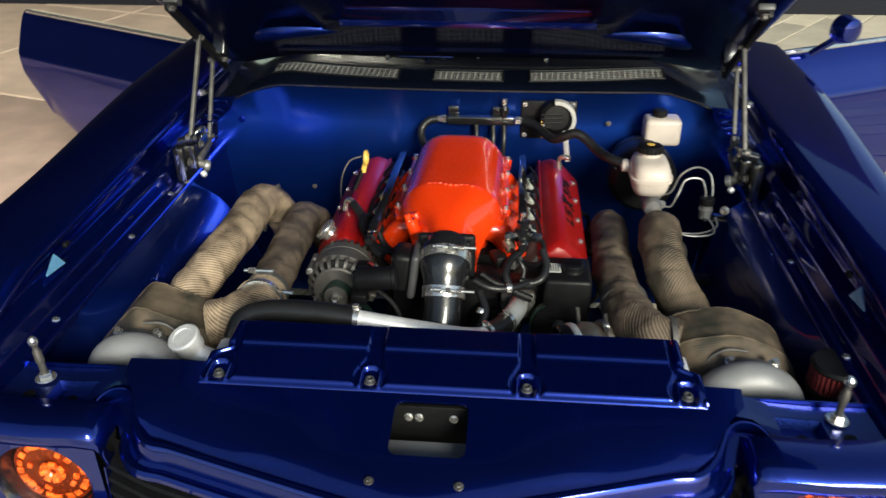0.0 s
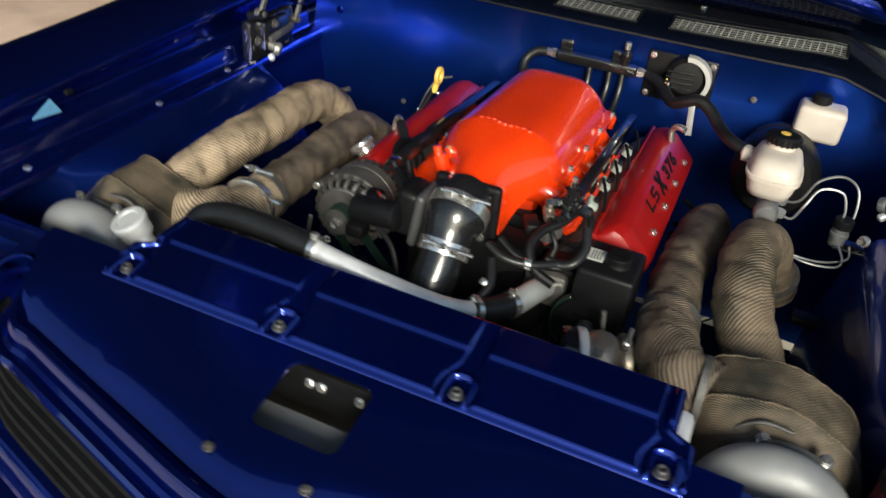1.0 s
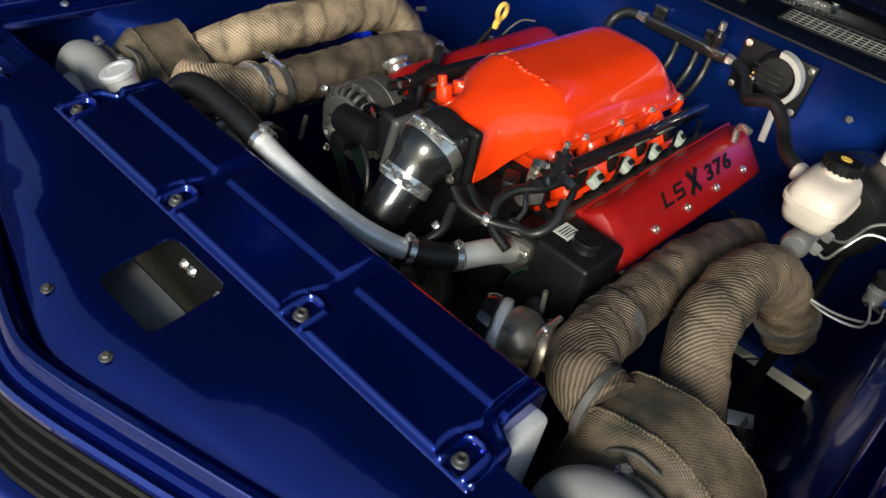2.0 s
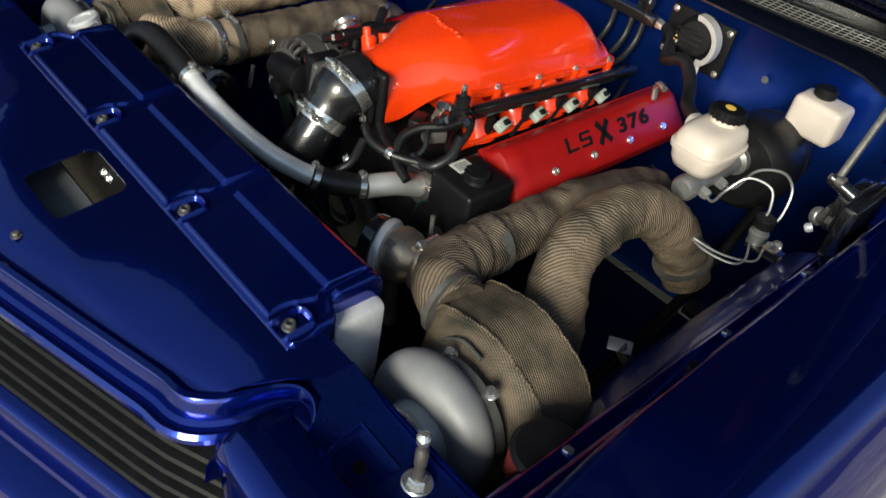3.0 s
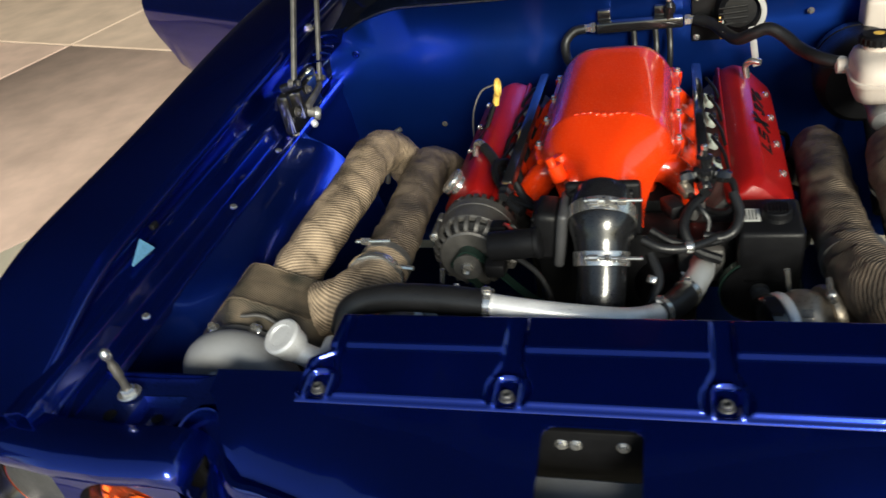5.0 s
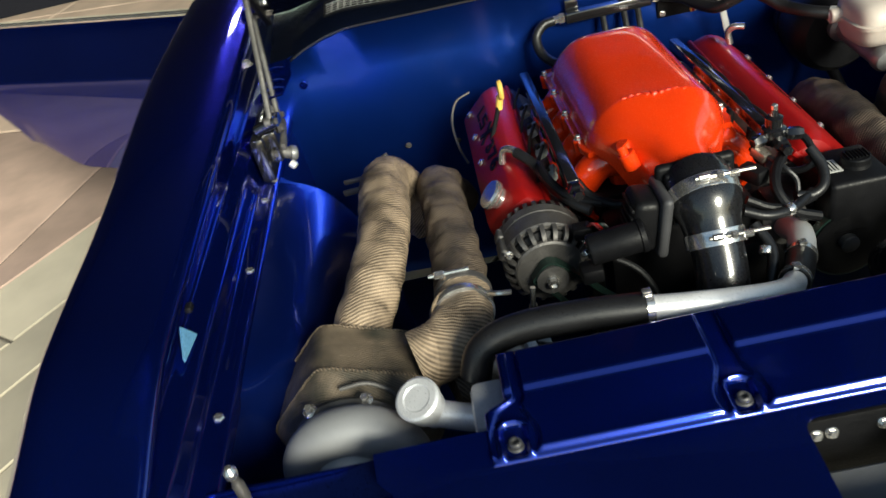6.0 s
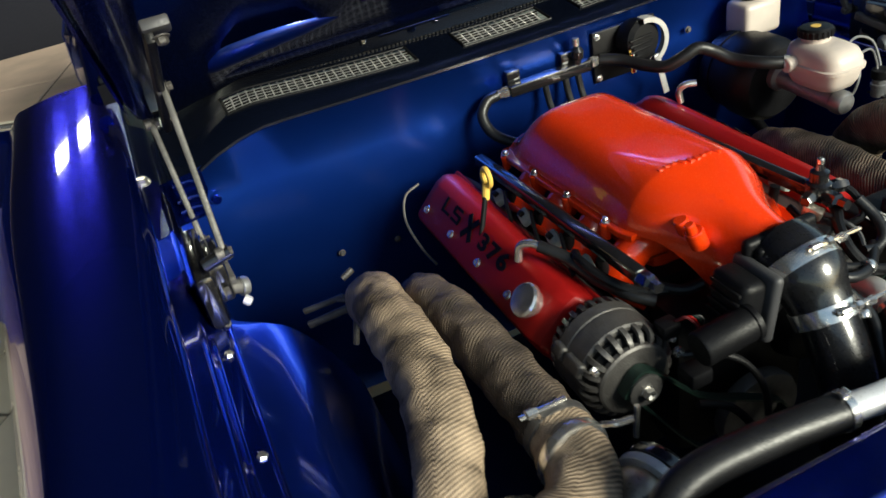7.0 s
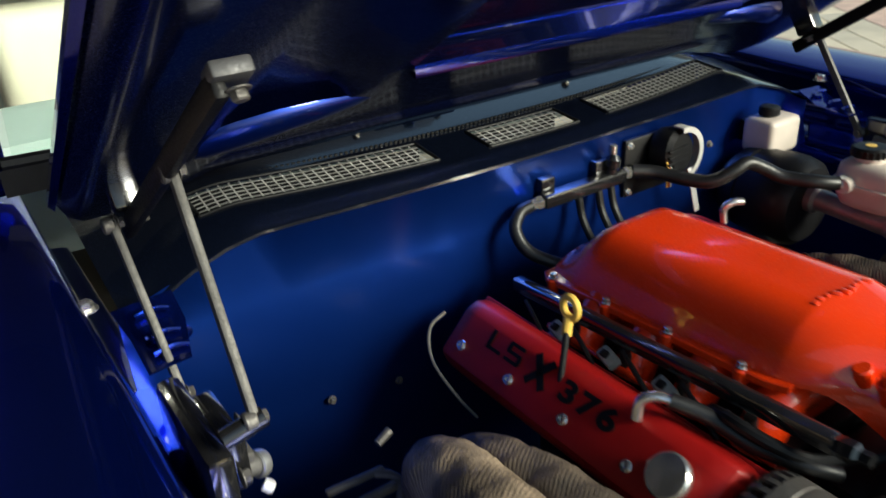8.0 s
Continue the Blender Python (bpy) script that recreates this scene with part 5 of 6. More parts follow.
part("tip", disc(0.006, 0.012, (0.184, 0.600, 1.026)), CHROME, reg)
for x, ax in ((0.205, (1, -0.3, 0)), (0.165, (-1, -0.4, 0))):
    part("fitting", lathe([(0.009, 0), (0.013, 0.006), (0.013, 0.022), (0.009, 0.03)], (x, 0.593, 0.975), ax, 6), GLOSSBLACK, reg)

# alternator
alt = thing("alternator", "cast aluminium alternator with slotted vents", "alternator")
ac = Vector((-0.278, 0.0, 0.850))
part("stator_case", lathe([(0.060, 0.0), (0.0815, 0.0), (0.0850, 0.004), (0.0850, 0.026), (0.0835, 0.028), (0.0835, 0.031), (0.0850, 0.033), (0.0850, 0.072), (0.082, 0.076), (0.060, 0.076)], ac + Vector((0, 0.604, 0)), (0, -1, 0), 48), ALTCASE, alt, "dull cast case with a split line")
part("rotor", lathe([(0.0, 0.0), (0.055, 0.0), (0.074, 0.014), (0.074, 0.108), (0.045, 0.126), (0.0, 0.126)], ac + Vector((0, 0.628, 0)), (0, -1, 0), 36), BLACK, alt, "black rotor behind the slots")
part("rear_cap", lathe([(0.0, 0.0), (0.050, 0.0), (0.058, 0.004), (0.058, 0.010), (0.050, 0.012)], ac + Vector((0, 0.640, 0)), (0, -1, 0), 36), ALTCASE, alt)


def case_rib(prof, a, w):
    """One cast rib between two slots, following the rounded shoulder of the case."""
    sec = []
    for r, y in prof:
        hw = w * (0.6 + 0.4 * r / 0.085)
        d = 0.006
        sec.append([(dx, y + dy, r - dr) for dx, dy, dr in ((-hw, 0, 0), (hw, 0, 0), (hw, d * 0.5, d), (-hw, d * 0.5, d))])
    g_ = loft(sec, closed=True, caps=True)
    return g_.moved(Matrix.Translation(ac) @ Matrix.Rotation(a, 4, "Y"))


for k in range(22):
    part("rib", case_rib([(0.0845, 0.530), (0.0840, 0.518), (0.0800, 0.508), (0.0720, 0.501), (0.0630, 0.498)], 2 * math.pi * k / 22, 0.0042), ALTCASE, alt, smooth=50)
for k in range(28):
    part("rear_rib", case_rib([(0.0630, 0.632), (0.0760, 0.628), (0.0825, 0.619), (0.0845, 0.602)], 2 * math.pi * k / 28, 0.0040), ALTCASE, alt, smooth=50)
part("shoulder_ring", lathe([(0.054, 0.0), (0.066, 0.0), (0.066, 0.008), (0.062, 0.011), (0.054, 0.011)], ac + Vector((0, 0.505, 0)), (0, -1, 0), 40), ALTCASE, alt)
for k in range(10):
    rot = Matrix.Translation(ac + Vector((0, 0.500, 0))) @ Matrix.Rotation(2 * math.pi * (k + 0.5) / 10, 4, "Y")
    part("spoke", box((0, 0, 0), (0.009, 0.010, 0.020), 0.003, 2, m=rot @ Matrix.Translation((0, 0.0, 0.047))), ALTCASE, alt)
for a in (-1.15, 2.0):
    for y, ln in ((0.588, 0.030), (0.545, 0.046)):
        part("bolt_ear", box((0, 0, 0), (0.026, ln, 0.018), 0.006, 3, m=Matrix.Translation(ac + Vector((0, y, 0))) @ Matrix.Rotation(a, 4, "Y") @ Matrix.Translation((0, 0, 0.086))), ALTCASE, alt)
part("hub", lathe([(0.040, 0), (0.040, 0.010), (0.038, 0.013), (0.036, 0.013), (0.034, 0.018), (0.0, 0.018)], ac + Vector((0, 0.512, 0)), (0, -1, 0), 28), ALTCASE, alt)
part("pulley", lathe([(0.028, 0), (0.030, 0.002), (0.030, 0.006), (0.027, 0.008), (0.027, 0.024), (0.030, 0.026), (0.030, 0.030), (0.012, 0.030)], ac + Vector((0, 0.495, 0)), (0, -1, 0), 28), CAST, alt)
part("pulley_nut", lathe([(0.014, 0), (0.014, 0.003), (0.011, 0.004), (0.011, 0.014), (0.007, 0.015), (0.007, 0.010)], ac + Vector((0, 0.465, 0)), (0, -1, 0), 6), CHROME, alt)
for a in (0.6, 2.5, 4.2):
    part("case_bolt", bolt(ac + Vector((0.088 * math.cos(a), 0.50, 0.088 * math.sin(a))), (0, -1, 0), 0.006, 0.008), CHROME, alt)
belt = thing("drive_belt", "dark green ribbed drive belt on the pulleys", "belt")
bp_ = [(-0.283 - 0.029, 0.481, 0.85), (-0.283, 0.481, 0.881), (-0.25, 0.481, 0.862), (-0.16, 0.481, 0.76), (-0.06, 0.481, 0.70), (0.02, 0.481, 0.64), (-0.05, 0.481, 0.58), (-0.16, 0.481, 0.64), (-0.283, 0.481, 0.82), (-0.312, 0.481, 0.85)]
rows_ = [[(p.x, p.y - 0.011, p.z), (p.x, p.y + 0.011, p.z)] for p in smooth_path(bp_, 5)]
part("band", thick(loft(rows_), 0.004), BELT, belt)
crank = thing("crank_pulley", "dark crank pulley at the engine front", "pulley")
part("wheel", lathe([(0.03, 0), (0.085, 0.004), (0.088, 0.02), (0.084, 0.03), (0.05, 0.03), (0.03, 0.02)], (-0.01, 0.53, 0.62), (0, -1, 0), 36), CAST, crank)

# power steering reservoir, pump pulley, thermostat housing
ps = thing("steering_reservoir", "black power steering reservoir with ribbed cap and label", "reservoir")
part("body", box((0.300, 0.545, 0.855), (0.115, 0.125, 0.115), 0.010, 3), BLACK, ps)
part("spout", lathe([(0.03, -0.01), (0.024, 0.012)], (0.312, 0.540, 0.912), n=20), BLACK, ps)
pc = [disc(0.026, 0.014, (0.312, 0.540, 0.918), n=28)]
part("cap", pc[0], BLACK, ps)
for k in range(7):
    part("cap_rib", box((0.312 - 0.018 + 0.006 * k, 0.540, 0.9335), (0.0025, 0.03, 0.004), 0.0008, 1), BLACK, ps)
part("label", box((0.266, 0.545, 0.9136), (0.034, 0.042, 0.0012), 0), LABEL, ps, "pale printed label")
for k in range(4):
    part("label_bar", box((0.258 + 0.006 * k, 0.545, 0.9145), (0.002, 0.032, 0.0008), 0), INK, ps)
part("bracket", box((0.300, 0.60, 0.79), (0.10, 0.05, 0.10), 0.01), BLACK, ps)
pump = thing("pump_pulley", "black pulley with a dark green belt beside the wastegate", "pulley")
part("wheel", lathe([(0.02, 0), (0.070, 0.003), (0.073, 0.012), (0.070, 0.022), (0.05, 0.024), (0.02, 0.014)], (0.285, 0.505, 0.775), (0, -1, 0), 34), BLACK, pump)
part("belt_run", lathe([(0.072, 0.002), (0.076, 0.002), (0.076, 0.020), (0.072, 0.020)], (0.285, 0.505, 0.775), (0, -1, 0), 34, True), BELT, pump, "dark green belt")
part("hub", lathe([(0.018, 0), (0.018, 0.02), (0.012, 0.024), (0, 0.024)], (0.285, 0.498, 0.775), (0, -1, 0), 20), CAST, pump)
thermo = thing("thermostat_housing", "cast aluminium thermostat housing with hose neck", "housing")
part("neck", tube([(0.155, 0.40, 0.845), (0.175, 0.455, 0.845), (0.180, 0.52, 0.82)], 0.024, 18), ALU, thermo)
part("flange", box((0.178, 0.535, 0.81), (0.09, 0.03, 0.08), 0.012), CAST, thermo)
part("pump_body", lathe([(0.07, 0), (0.075, 0.02), (0.06, 0.06), (0.03, 0.075)], (0.12, 0.575, 0.74), (0, -1, 0), 28), BLACK, thermo)
for p in ((0.21, 0.519, 0.83), (0.145, 0.519, 0.79)):
    part("bolt", bolt(p, (0, -1, 0), 0.007, 0.009), CHROME, thermo)

# upper coolant pipe: rubber, bright tube, rubber
cool = thing("coolant_pipe", "bright aluminium coolant tube with black rubber hose ends", "pipe")
TB = [(-0.445, 0.200, 0.905), (-0.425, 0.215, 0.945), (-0.37, 0.222, 0.965), (-0.27, 0.215, 0.972), (-0.165, 0.205, 0.968)]
part("hose", tube(TB, 0.025, 18), RUBBER, cool, "black rubber hose")
TT = [(-0.175, 0.206, 0.968), (-0.10, 0.203, 0.958), (-0.02, 0.215, 0.938), (0.045, 0.245, 0.908), (0.085, 0.285, 0.880), (0.105, 0.315, 0.865)]
part("bright_tube", tube(TT, 0.0195, 20), SILVER, cool)
part("hose", tube([(0.098, 0.305, 0.869), (0.125, 0.345, 0.855), (0.152, 0.395, 0.846)], 0.025, 18), RUBBER, cool, "black rubber hose")
for c, ax in (((-0.170, 0.2055, 0.968), (1, 0, -0.1)), ((0.103, 0.312, 0.866), (0.55, 0.75, -0.35)), ((0.150, 0.392, 0.846), (0.5, 0.86, -0.1))):
    part("hose_clamp", lathe([(0.0255, -0.006), (0.0270, -0.006), (0.0270, 0.006), (0.0255, 0.006)], c, ax, 24).add(box((c[0], c[1], c[2] + 0.030), (0.014, 0.012, 0.010), 0.002)), CHROME, cool)

# ---- turbochargers and wrapped pipes, one set for each flank ----
def turbo(s):
    t = thing("turbocharger", "silver turbocharger with a tan heat-wrapped turbine housing", "turbocharger", group="turbochargers")
    c = Vector((s * 0.660, 0.150, 0.818))
    # spiral compressor housing round an axis along the car
    rows_ = []
    for k in range(57):
        a = 2 * math.pi * k / 56 * 0.97
        ang = math.pi * 0.5 + s * (a - 2.9)
        rr = lerp(0.030, 0.047, k / 56)
        R_ = 0.076 + lerp(0.0, 0.010, k / 56)
        o = c + Vector((R_ * math.cos(ang), 0, R_ * math.sin(ang)))
        rad = Vector((math.cos(ang), 0, math.sin(ang)))
        rows_.append([o + rad * (rr * math.cos(b)) + Vector((0, rr * math.sin(b), 0)) for b in np.linspace(0, 2 * math.pi, 21)[:-1]])
    part("compressor", loft(rows_, closed=True, caps=True), SATINCAST, t, "silver cast compressor housing", smooth=60)
    part("inlet", lathe([(0.062, 0.02), (0.060, -0.030), (0.054, -0.050), (0.057, -0.054), (0.057, -0.074), (0.050, -0.076), (0.046, -0.05), (0.040, 0.0)], c, (0, 1, 0), 36), ALU, t)
    part("inlet_clamp", lathe([(0.0575, -0.070), (0.0600, -0.070), (0.0600, -0.058), (0.0575, -0.058)], c, (0, 1, 0), 32), CHROME, t)
    part("back_plate", lathe([(0.09, 0.028), (0.100, 0.032), (0.100, 0.048), (0.05, 0.052)], c, (0, 1, 0), 32), CAST, t)
    part("centre_section", lathe([(0.045, 0.03), (0.04, 0.10)], c, (0, 1, 0), 20), CAST, t)
    # wrapped turbine housing: a sewn blanket with flat faces, a seam along its front crease and one along its rear
    h = Vector((s * 0.660, 0.232, 0.786))
    if s > 0:
        faces = ((3.0, 0.150), (1.80, 0.148), (1.15, 0.131), (0.45, 0.131), (-0.4, 0.13), (-1.3, 0.13), (-2.2, 0.13))
    else:
        faces = ((3.1, 0.134), (1.95, 0.129), (0.75, 0.129), (-0.3, 0.13), (-1.3, 0.13), (-2.2, 0.13))

    def girth_at(a, sharp):
        lean = a if s > 0 else math.pi - a
        return sum(max(0.0, math.cos(lean - p) / d) ** sharp for p, d in faces) ** (-1 / sharp)

    rows_ = []
    for y, k in ((-0.022, 0.55), (-0.020, 0.70), (-0.015, 0.78), (0.000, 0.88), (0.018, 0.97), (0.026, 0.998), (0.029, 1.004), (0.034, 1.0), (0.055, 1.005), (0.085, 1.012), (0.115, 1.006), (0.131, 1.0), (0.136, 1.004), (0.140, 0.985), (0.144, 0.90), (0.146, 0.6)):
        row = []
        for i in range(73):
            a = 2 * math.pi * i / 72
            sp = girth_at(a, 14) + 0.0035 * noise.noise((math.cos(a) * 3, y * 26, math.sin(a) * 3 + s)) + 0.0012 * noise.noise((math.cos(a) * 11, y * 70, math.sin(a) * 11))
            row.append(h + Vector((sp * k * math.cos(a), y, sp * k * math.sin(a))))
        rows_.append(row)
    part("turbine_wrap", loft(rows_, caps=True), BLANKET, t, "tan woven heat blanket with stitched seams", smooth=45)
    for y, r_ in ((0.029, 0.0026), (0.137, 0.0022)):
        cord = []
        for i in range(61):
            a = lerp(-0.4, math.pi + 0.4, i / 60)
            cord.append(h + Vector((girth_at(a, 14) * 1.006 * math.cos(a), y + 0.0012 * math.sin(i * 2.1), girth_at(a, 14) * 1.006 * math.sin(a))))
        part("seam", tube(cord, r_, 6, per=2), WRAPMID, t, "sewn cord seam")
    if s > 0:
        part("inlet_band", lathe([(0.056, -0.006), (0.061, -0.006), (0.061, 0.006), (0.056, 0.006)], (0.520, 0.296, 0.877), (1, 0, 0.05), 30), CAST, t)
    part("oil_line", tube([(s * 0.585, 0.215, 0.845), (s * 0.580, 0.222, 0.885), (s * 0.615, 0.226, 0.915), (s * 0.66, 0.222, 0.918)], 0.0035, 8), CAST, t)
    for dx in (0.05, -0.04):
        part("stay_bolt", bolt(c + Vector((s * dx, 0.048, 0.088)), (0, -0.3, 1), 0.008, 0.012), CHROME, t)
    return t


for s in (-1, 1):
    turbo(s)

cross_l = thing("exhaust_pipe", "tan heat-wrapped exhaust pipe arching to the turbocharger", "exhaust pipe", group="wrapped exhaust pipes")
wound([(-0.51, 0.955, 0.72), (-0.545, 0.955, 0.82), (-0.573, 0.905, 0.895), (-0.577, 0.80, 0.925), (-0.577, 0.67, 0.925), (-0.595, 0.53, 0.915), (-0.630, 0.43, 0.88), (-0.655, 0.37, 0.83), (-0.66, 0.35, 0.77)], 0.052, cross_l)
inner_l = thing("exhaust_pipe", "brown heat-wrapped exhaust pipe beside the alternator", "exhaust pipe", group="wrapped exhaust pipes")
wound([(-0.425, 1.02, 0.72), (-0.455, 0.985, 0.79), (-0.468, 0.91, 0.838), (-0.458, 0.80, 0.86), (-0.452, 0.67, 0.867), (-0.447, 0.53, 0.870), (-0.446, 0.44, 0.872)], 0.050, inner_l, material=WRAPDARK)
wound([(-0.446, 0.455, 0.872), (-0.450, 0.40, 0.875), (-0.465, 0.345, 0.880), (-0.50, 0.305, 0.880), (-0.54, 0.295, 0.876)], 0.052, inner_l, name="elbow", label="tan wrapped elbow")
part("clamp", lathe([(0.0515, -0.008), (0.0545, -0.008), (0.0545, 0.008), (0.0515, 0.008)], (-0.446, 0.448, 0.872), (0, -1, 0), 34), CAST, inner_l)
part("clamp_bolt", tube([(-0.50, 0.455, 0.925), (-0.425, 0.452, 0.928)], 0.004, 8).add(disc(0.008, 0.02, (-0.49, 0.4555, 0.925), (1, 0, 0), 6)), CHROME, inner_l)
# the left arch's tan wrap, browned here for the shade on this flank
outer_r = thing("exhaust_pipe", "tan heat-wrapped exhaust pipe with a tight arch", "exhaust pipe", group="wrapped exhaust pipes")
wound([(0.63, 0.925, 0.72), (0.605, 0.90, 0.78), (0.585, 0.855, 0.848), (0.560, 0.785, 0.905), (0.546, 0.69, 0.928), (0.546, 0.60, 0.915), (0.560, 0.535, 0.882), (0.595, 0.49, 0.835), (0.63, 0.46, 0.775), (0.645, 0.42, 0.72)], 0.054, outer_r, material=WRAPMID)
part("flange", lathe([(0.050, -0.004), (0.064, -0.004), (0.064, 0.004), (0.050, 0.004)], (0.613, 0.908, 0.763), (-0.3, -0.35, 0.8), 30), CAST, outer_r)
inner_r = thing("exhaust_pipe", "brown heat-wrapped exhaust pipe below the valve cover", "exhaust pipe", group="wrapped exhaust pipes")
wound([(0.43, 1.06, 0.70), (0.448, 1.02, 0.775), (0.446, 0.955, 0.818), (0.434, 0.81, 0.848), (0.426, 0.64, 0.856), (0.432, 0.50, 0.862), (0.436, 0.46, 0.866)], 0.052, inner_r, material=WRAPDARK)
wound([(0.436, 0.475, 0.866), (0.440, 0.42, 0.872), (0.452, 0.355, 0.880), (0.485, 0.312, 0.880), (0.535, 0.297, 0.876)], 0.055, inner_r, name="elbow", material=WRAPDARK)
part("clamp", lathe([(0.0535, -0.012), (0.0575, -0.012), (0.0575, 0.012), (0.0535, 0.012)], (0.435, 0.468, 0.866), (0, -1, 0), 34), CAST, inner_r, "dark band clamp")

# wastegates
for s in (1, -1):
    wg = thing("wastegate", "steel wastegate with gold V-band clamps", "wastegate", group="wastegates")
    c = Vector((0.340, 0.345, 0.828)) if s > 0 else Vector((-0.39, 0.335, 0.80))
    ax = Vector((-s * 1.0, -s * 0.4, 0.0)).normalized()
    part("body", lathe([(0.034, -0.05), (0.040, -0.034), (0.050, -0.018), (0.054, 0.0), (0.052, 0.014), (0.043, 0.026), (0.043, 0.034)], c, ax, 36), WARMSTEEL, wg)
    part("flange_ring", lathe([(0.043, 0.026), (0.055, 0.028), (0.057, 0.032), (0.057, 0.040), (0.054, 0.044), (0.040, 0.044)], c, ax, 36), SILVER, wg, "bright machined flange ring")
    part("cap_ring", lathe([(0.050, 0.044), (0.056, 0.047), (0.057, 0.060), (0.053, 0.070), (0.040, 0.074), (0.0, 0.074)], c, ax, 36), GLOSSBLACK, wg, "black actuator cap")
    part("name_tag", box((0, 0, 0), (0.018, 0.014, 0.002), 0.004, m=Matrix.Translation(c + Vector((0.0, -0.034, 0.042))) @ Matrix.Rotation(radians(40), 4, "X")), ALTCASE, wg)
    part("v_band", lathe([(0.036, -0.010), (0.050, -0.008), (0.052, 0.0), (0.050, 0.008), (0.036, 0.010)], c - ax * 0.044, ax, 30), WARMSTEEL, wg, "gold tinted V-band clamp")
    part("band_bolt", tube([c - ax * 0.044 + Vector((0, -0.030, 0.050)), c - ax * 0.044 + Vector((0, 0.025, 0.056))], 0.0055, 8).add(disc(0.009, 0.014, c - ax * 0.044 + Vector((0, -0.02, 0.051)), (0, 1, 0.1), 6)), CHROME, wg)
    part("stud", tube([Vector((s * 0.328, 0.425, 0.815)), Vector((s * 0.320, 0.430, 0.872))], 0.005, 8), CHROME, wg)
    part("pipe", tube([c - ax * 0.03, c - ax * 0.11], 0.036, 20), WRAPDARK, wg)
    part("stem", tube([c + ax * 0.02 - Vector((0, 0, 0.03)), c + Vector((-s * 0.06, 0.05, -0.25))], 0.016, 12), CAST, wg)

# ---- brake master cylinder, booster and reservoirs ----
boost = thing("brake_booster", "black round brake booster on the firewall", "brake booster")
part("drum", lathe([(0.05, 0.0), (0.085, 0.004), (0.100, 0.020), (0.105, 0.045), (0.105, 0.085), (0.100, 0.10), (0.100, 0.12), (0.095, 0.14), (0.05, 0.15)], (0.560, 1.095, 0.905), (0, 1, 0), 44), BLACK, boost)
part("rear_shell", lathe([(0.098, 0.0), (0.09, 0.04), (0.05, 0.08)], (0.560, 1.235, 0.905), (0, 1, 0), 36), BLACK, boost)
mc = thing("master_cylinder", "aluminium brake master cylinder with milky fluid reservoir", "master cylinder")
part("cylinder", lathe([(0.0, 0), (0.022, 0.002), (0.027, 0.010), (0.027, 0.03), (0.024, 0.034), (0.024, 0.19), (0.034, 0.195), (0.034, 0.21)], (0.556, 0.885, 0.918), (0, 1, 0.05), 24), TUBESTEEL, mc)
for dy in (0.035, 0.10):
    part("outlet", lathe([(0.013, 0), (0.013, 0.016), (0.010, 0.022)], (0.575, 0.90 + dy, 0.915), (1, 0, -0.2), 6), TUBESTEEL, mc)
    part("foot", box((0.553, 0.905 + dy, 0.945), (0.018, 0.024, 0.05), 0.005), WHITE, mc)
rs = []
for z, kx, ky, dy in ((0.955, 0.70, 0.66, 0.0), (0.958, 0.80, 0.80, 0.0), (0.975, 0.90, 0.93, 0.0), (0.998, 0.97, 0.99, 0.0), (1.000, 1.06, 1.05, 0), (1.008, 1.07, 1.06, 0), (1.010, 0.98, 1.0, 0), (1.025, 0.95, 0.98, 0.0), (1.040, 0.84, 0.90, 0.004), (1.048, 0.62, 0.72, 0.008), (1.050, 0.42, 0.45, 0.015)):
    row = []
    for i in range(32):
        a = 2 * math.pi * i / 32
        cx, cy = math.cos(a), math.sin(a)
        row.append((0.546 + 0.056 * kx * math.copysign(abs(cx) ** 0.55, cx), 0.952 + dy + 0.077 * ky * math.copysign(abs(cy) ** 0.55, cy), z))
    rs.append(row)
part("reservoir", loft(rs, closed=True, caps=True), WHITE, mc, "milky white plastic reservoir", smooth=50)
part("neck", lathe([(0.030, 0), (0.030, 0.02)], (0.545, 0.978, 1.044), n=24), WHITE, mc)
capg = lathe([(0.034, 0), (0.036, 0.002), (0.036, 0.016), (0.032, 0.020), (0.02, 0.021), (0, 0.021)], (0.545, 0.980, 1.058), (0, 0.06, 1), 30)
cap_ = part("cap", capg, BLACK, mc, "black ribbed cap with a yellow mark")
for k in range(20):
    a = 2 * math.pi * k / 20
    part("grip_rib", box((0, 0, 0), (0.004, 0.005, 0.015), 0.001, 1, m=Matrix.Translation((0.545 + 0.036 * math.cos(a), 0.980 + 0.036 * math.sin(a), 1.067)) @ Matrix.Rotation(a, 4, "Z")), BLACK, cap_)
part("cap_mark", disc(0.011, 0.001, (0.545, 0.981, 1.0790), (0, 0.06, 1), 16, 0), YELLOW, mc)
part("side_port", disc(0.016, 0.03, (0.500, 0.985, 1.008), (-1, 0, 0), 18), WHITE, mc)
lines = thing("brake_line", "bent steel brake lines to the valve block", "brake line")
part("line", tube([(0.585, 0.935, 0.912), (0.612, 0.925, 0.912), (0.628, 0.925, 0.95), (0.650, 0.95, 0.985), (0.695, 0.96, 0.985), (0.712, 0.955, 0.95), (0.712, 0.95, 0.925)], 0.0030, 8), TUBESTEEL, lines)
part("line", tube([(0.585, 1.0, 0.912), (0.620, 0.985, 0.93), (0.645, 0.99, 0.985), (0.690, 1.00, 1.005), (0.725, 0.985, 0.99), (0.735, 0.965, 0.94), (0.725, 0.955, 0.915)], 0.0030, 8), TUBESTEEL, lines)
part("line", tube([(0.60, 0.86, 0.868), (0.66, 0.845, 0.86), (0.72, 0.86, 0.858), (0.735, 0.885, 0.865), (0.72, 0.915, 0.885)], 0.0026, 8), TUBESTEEL, lines)
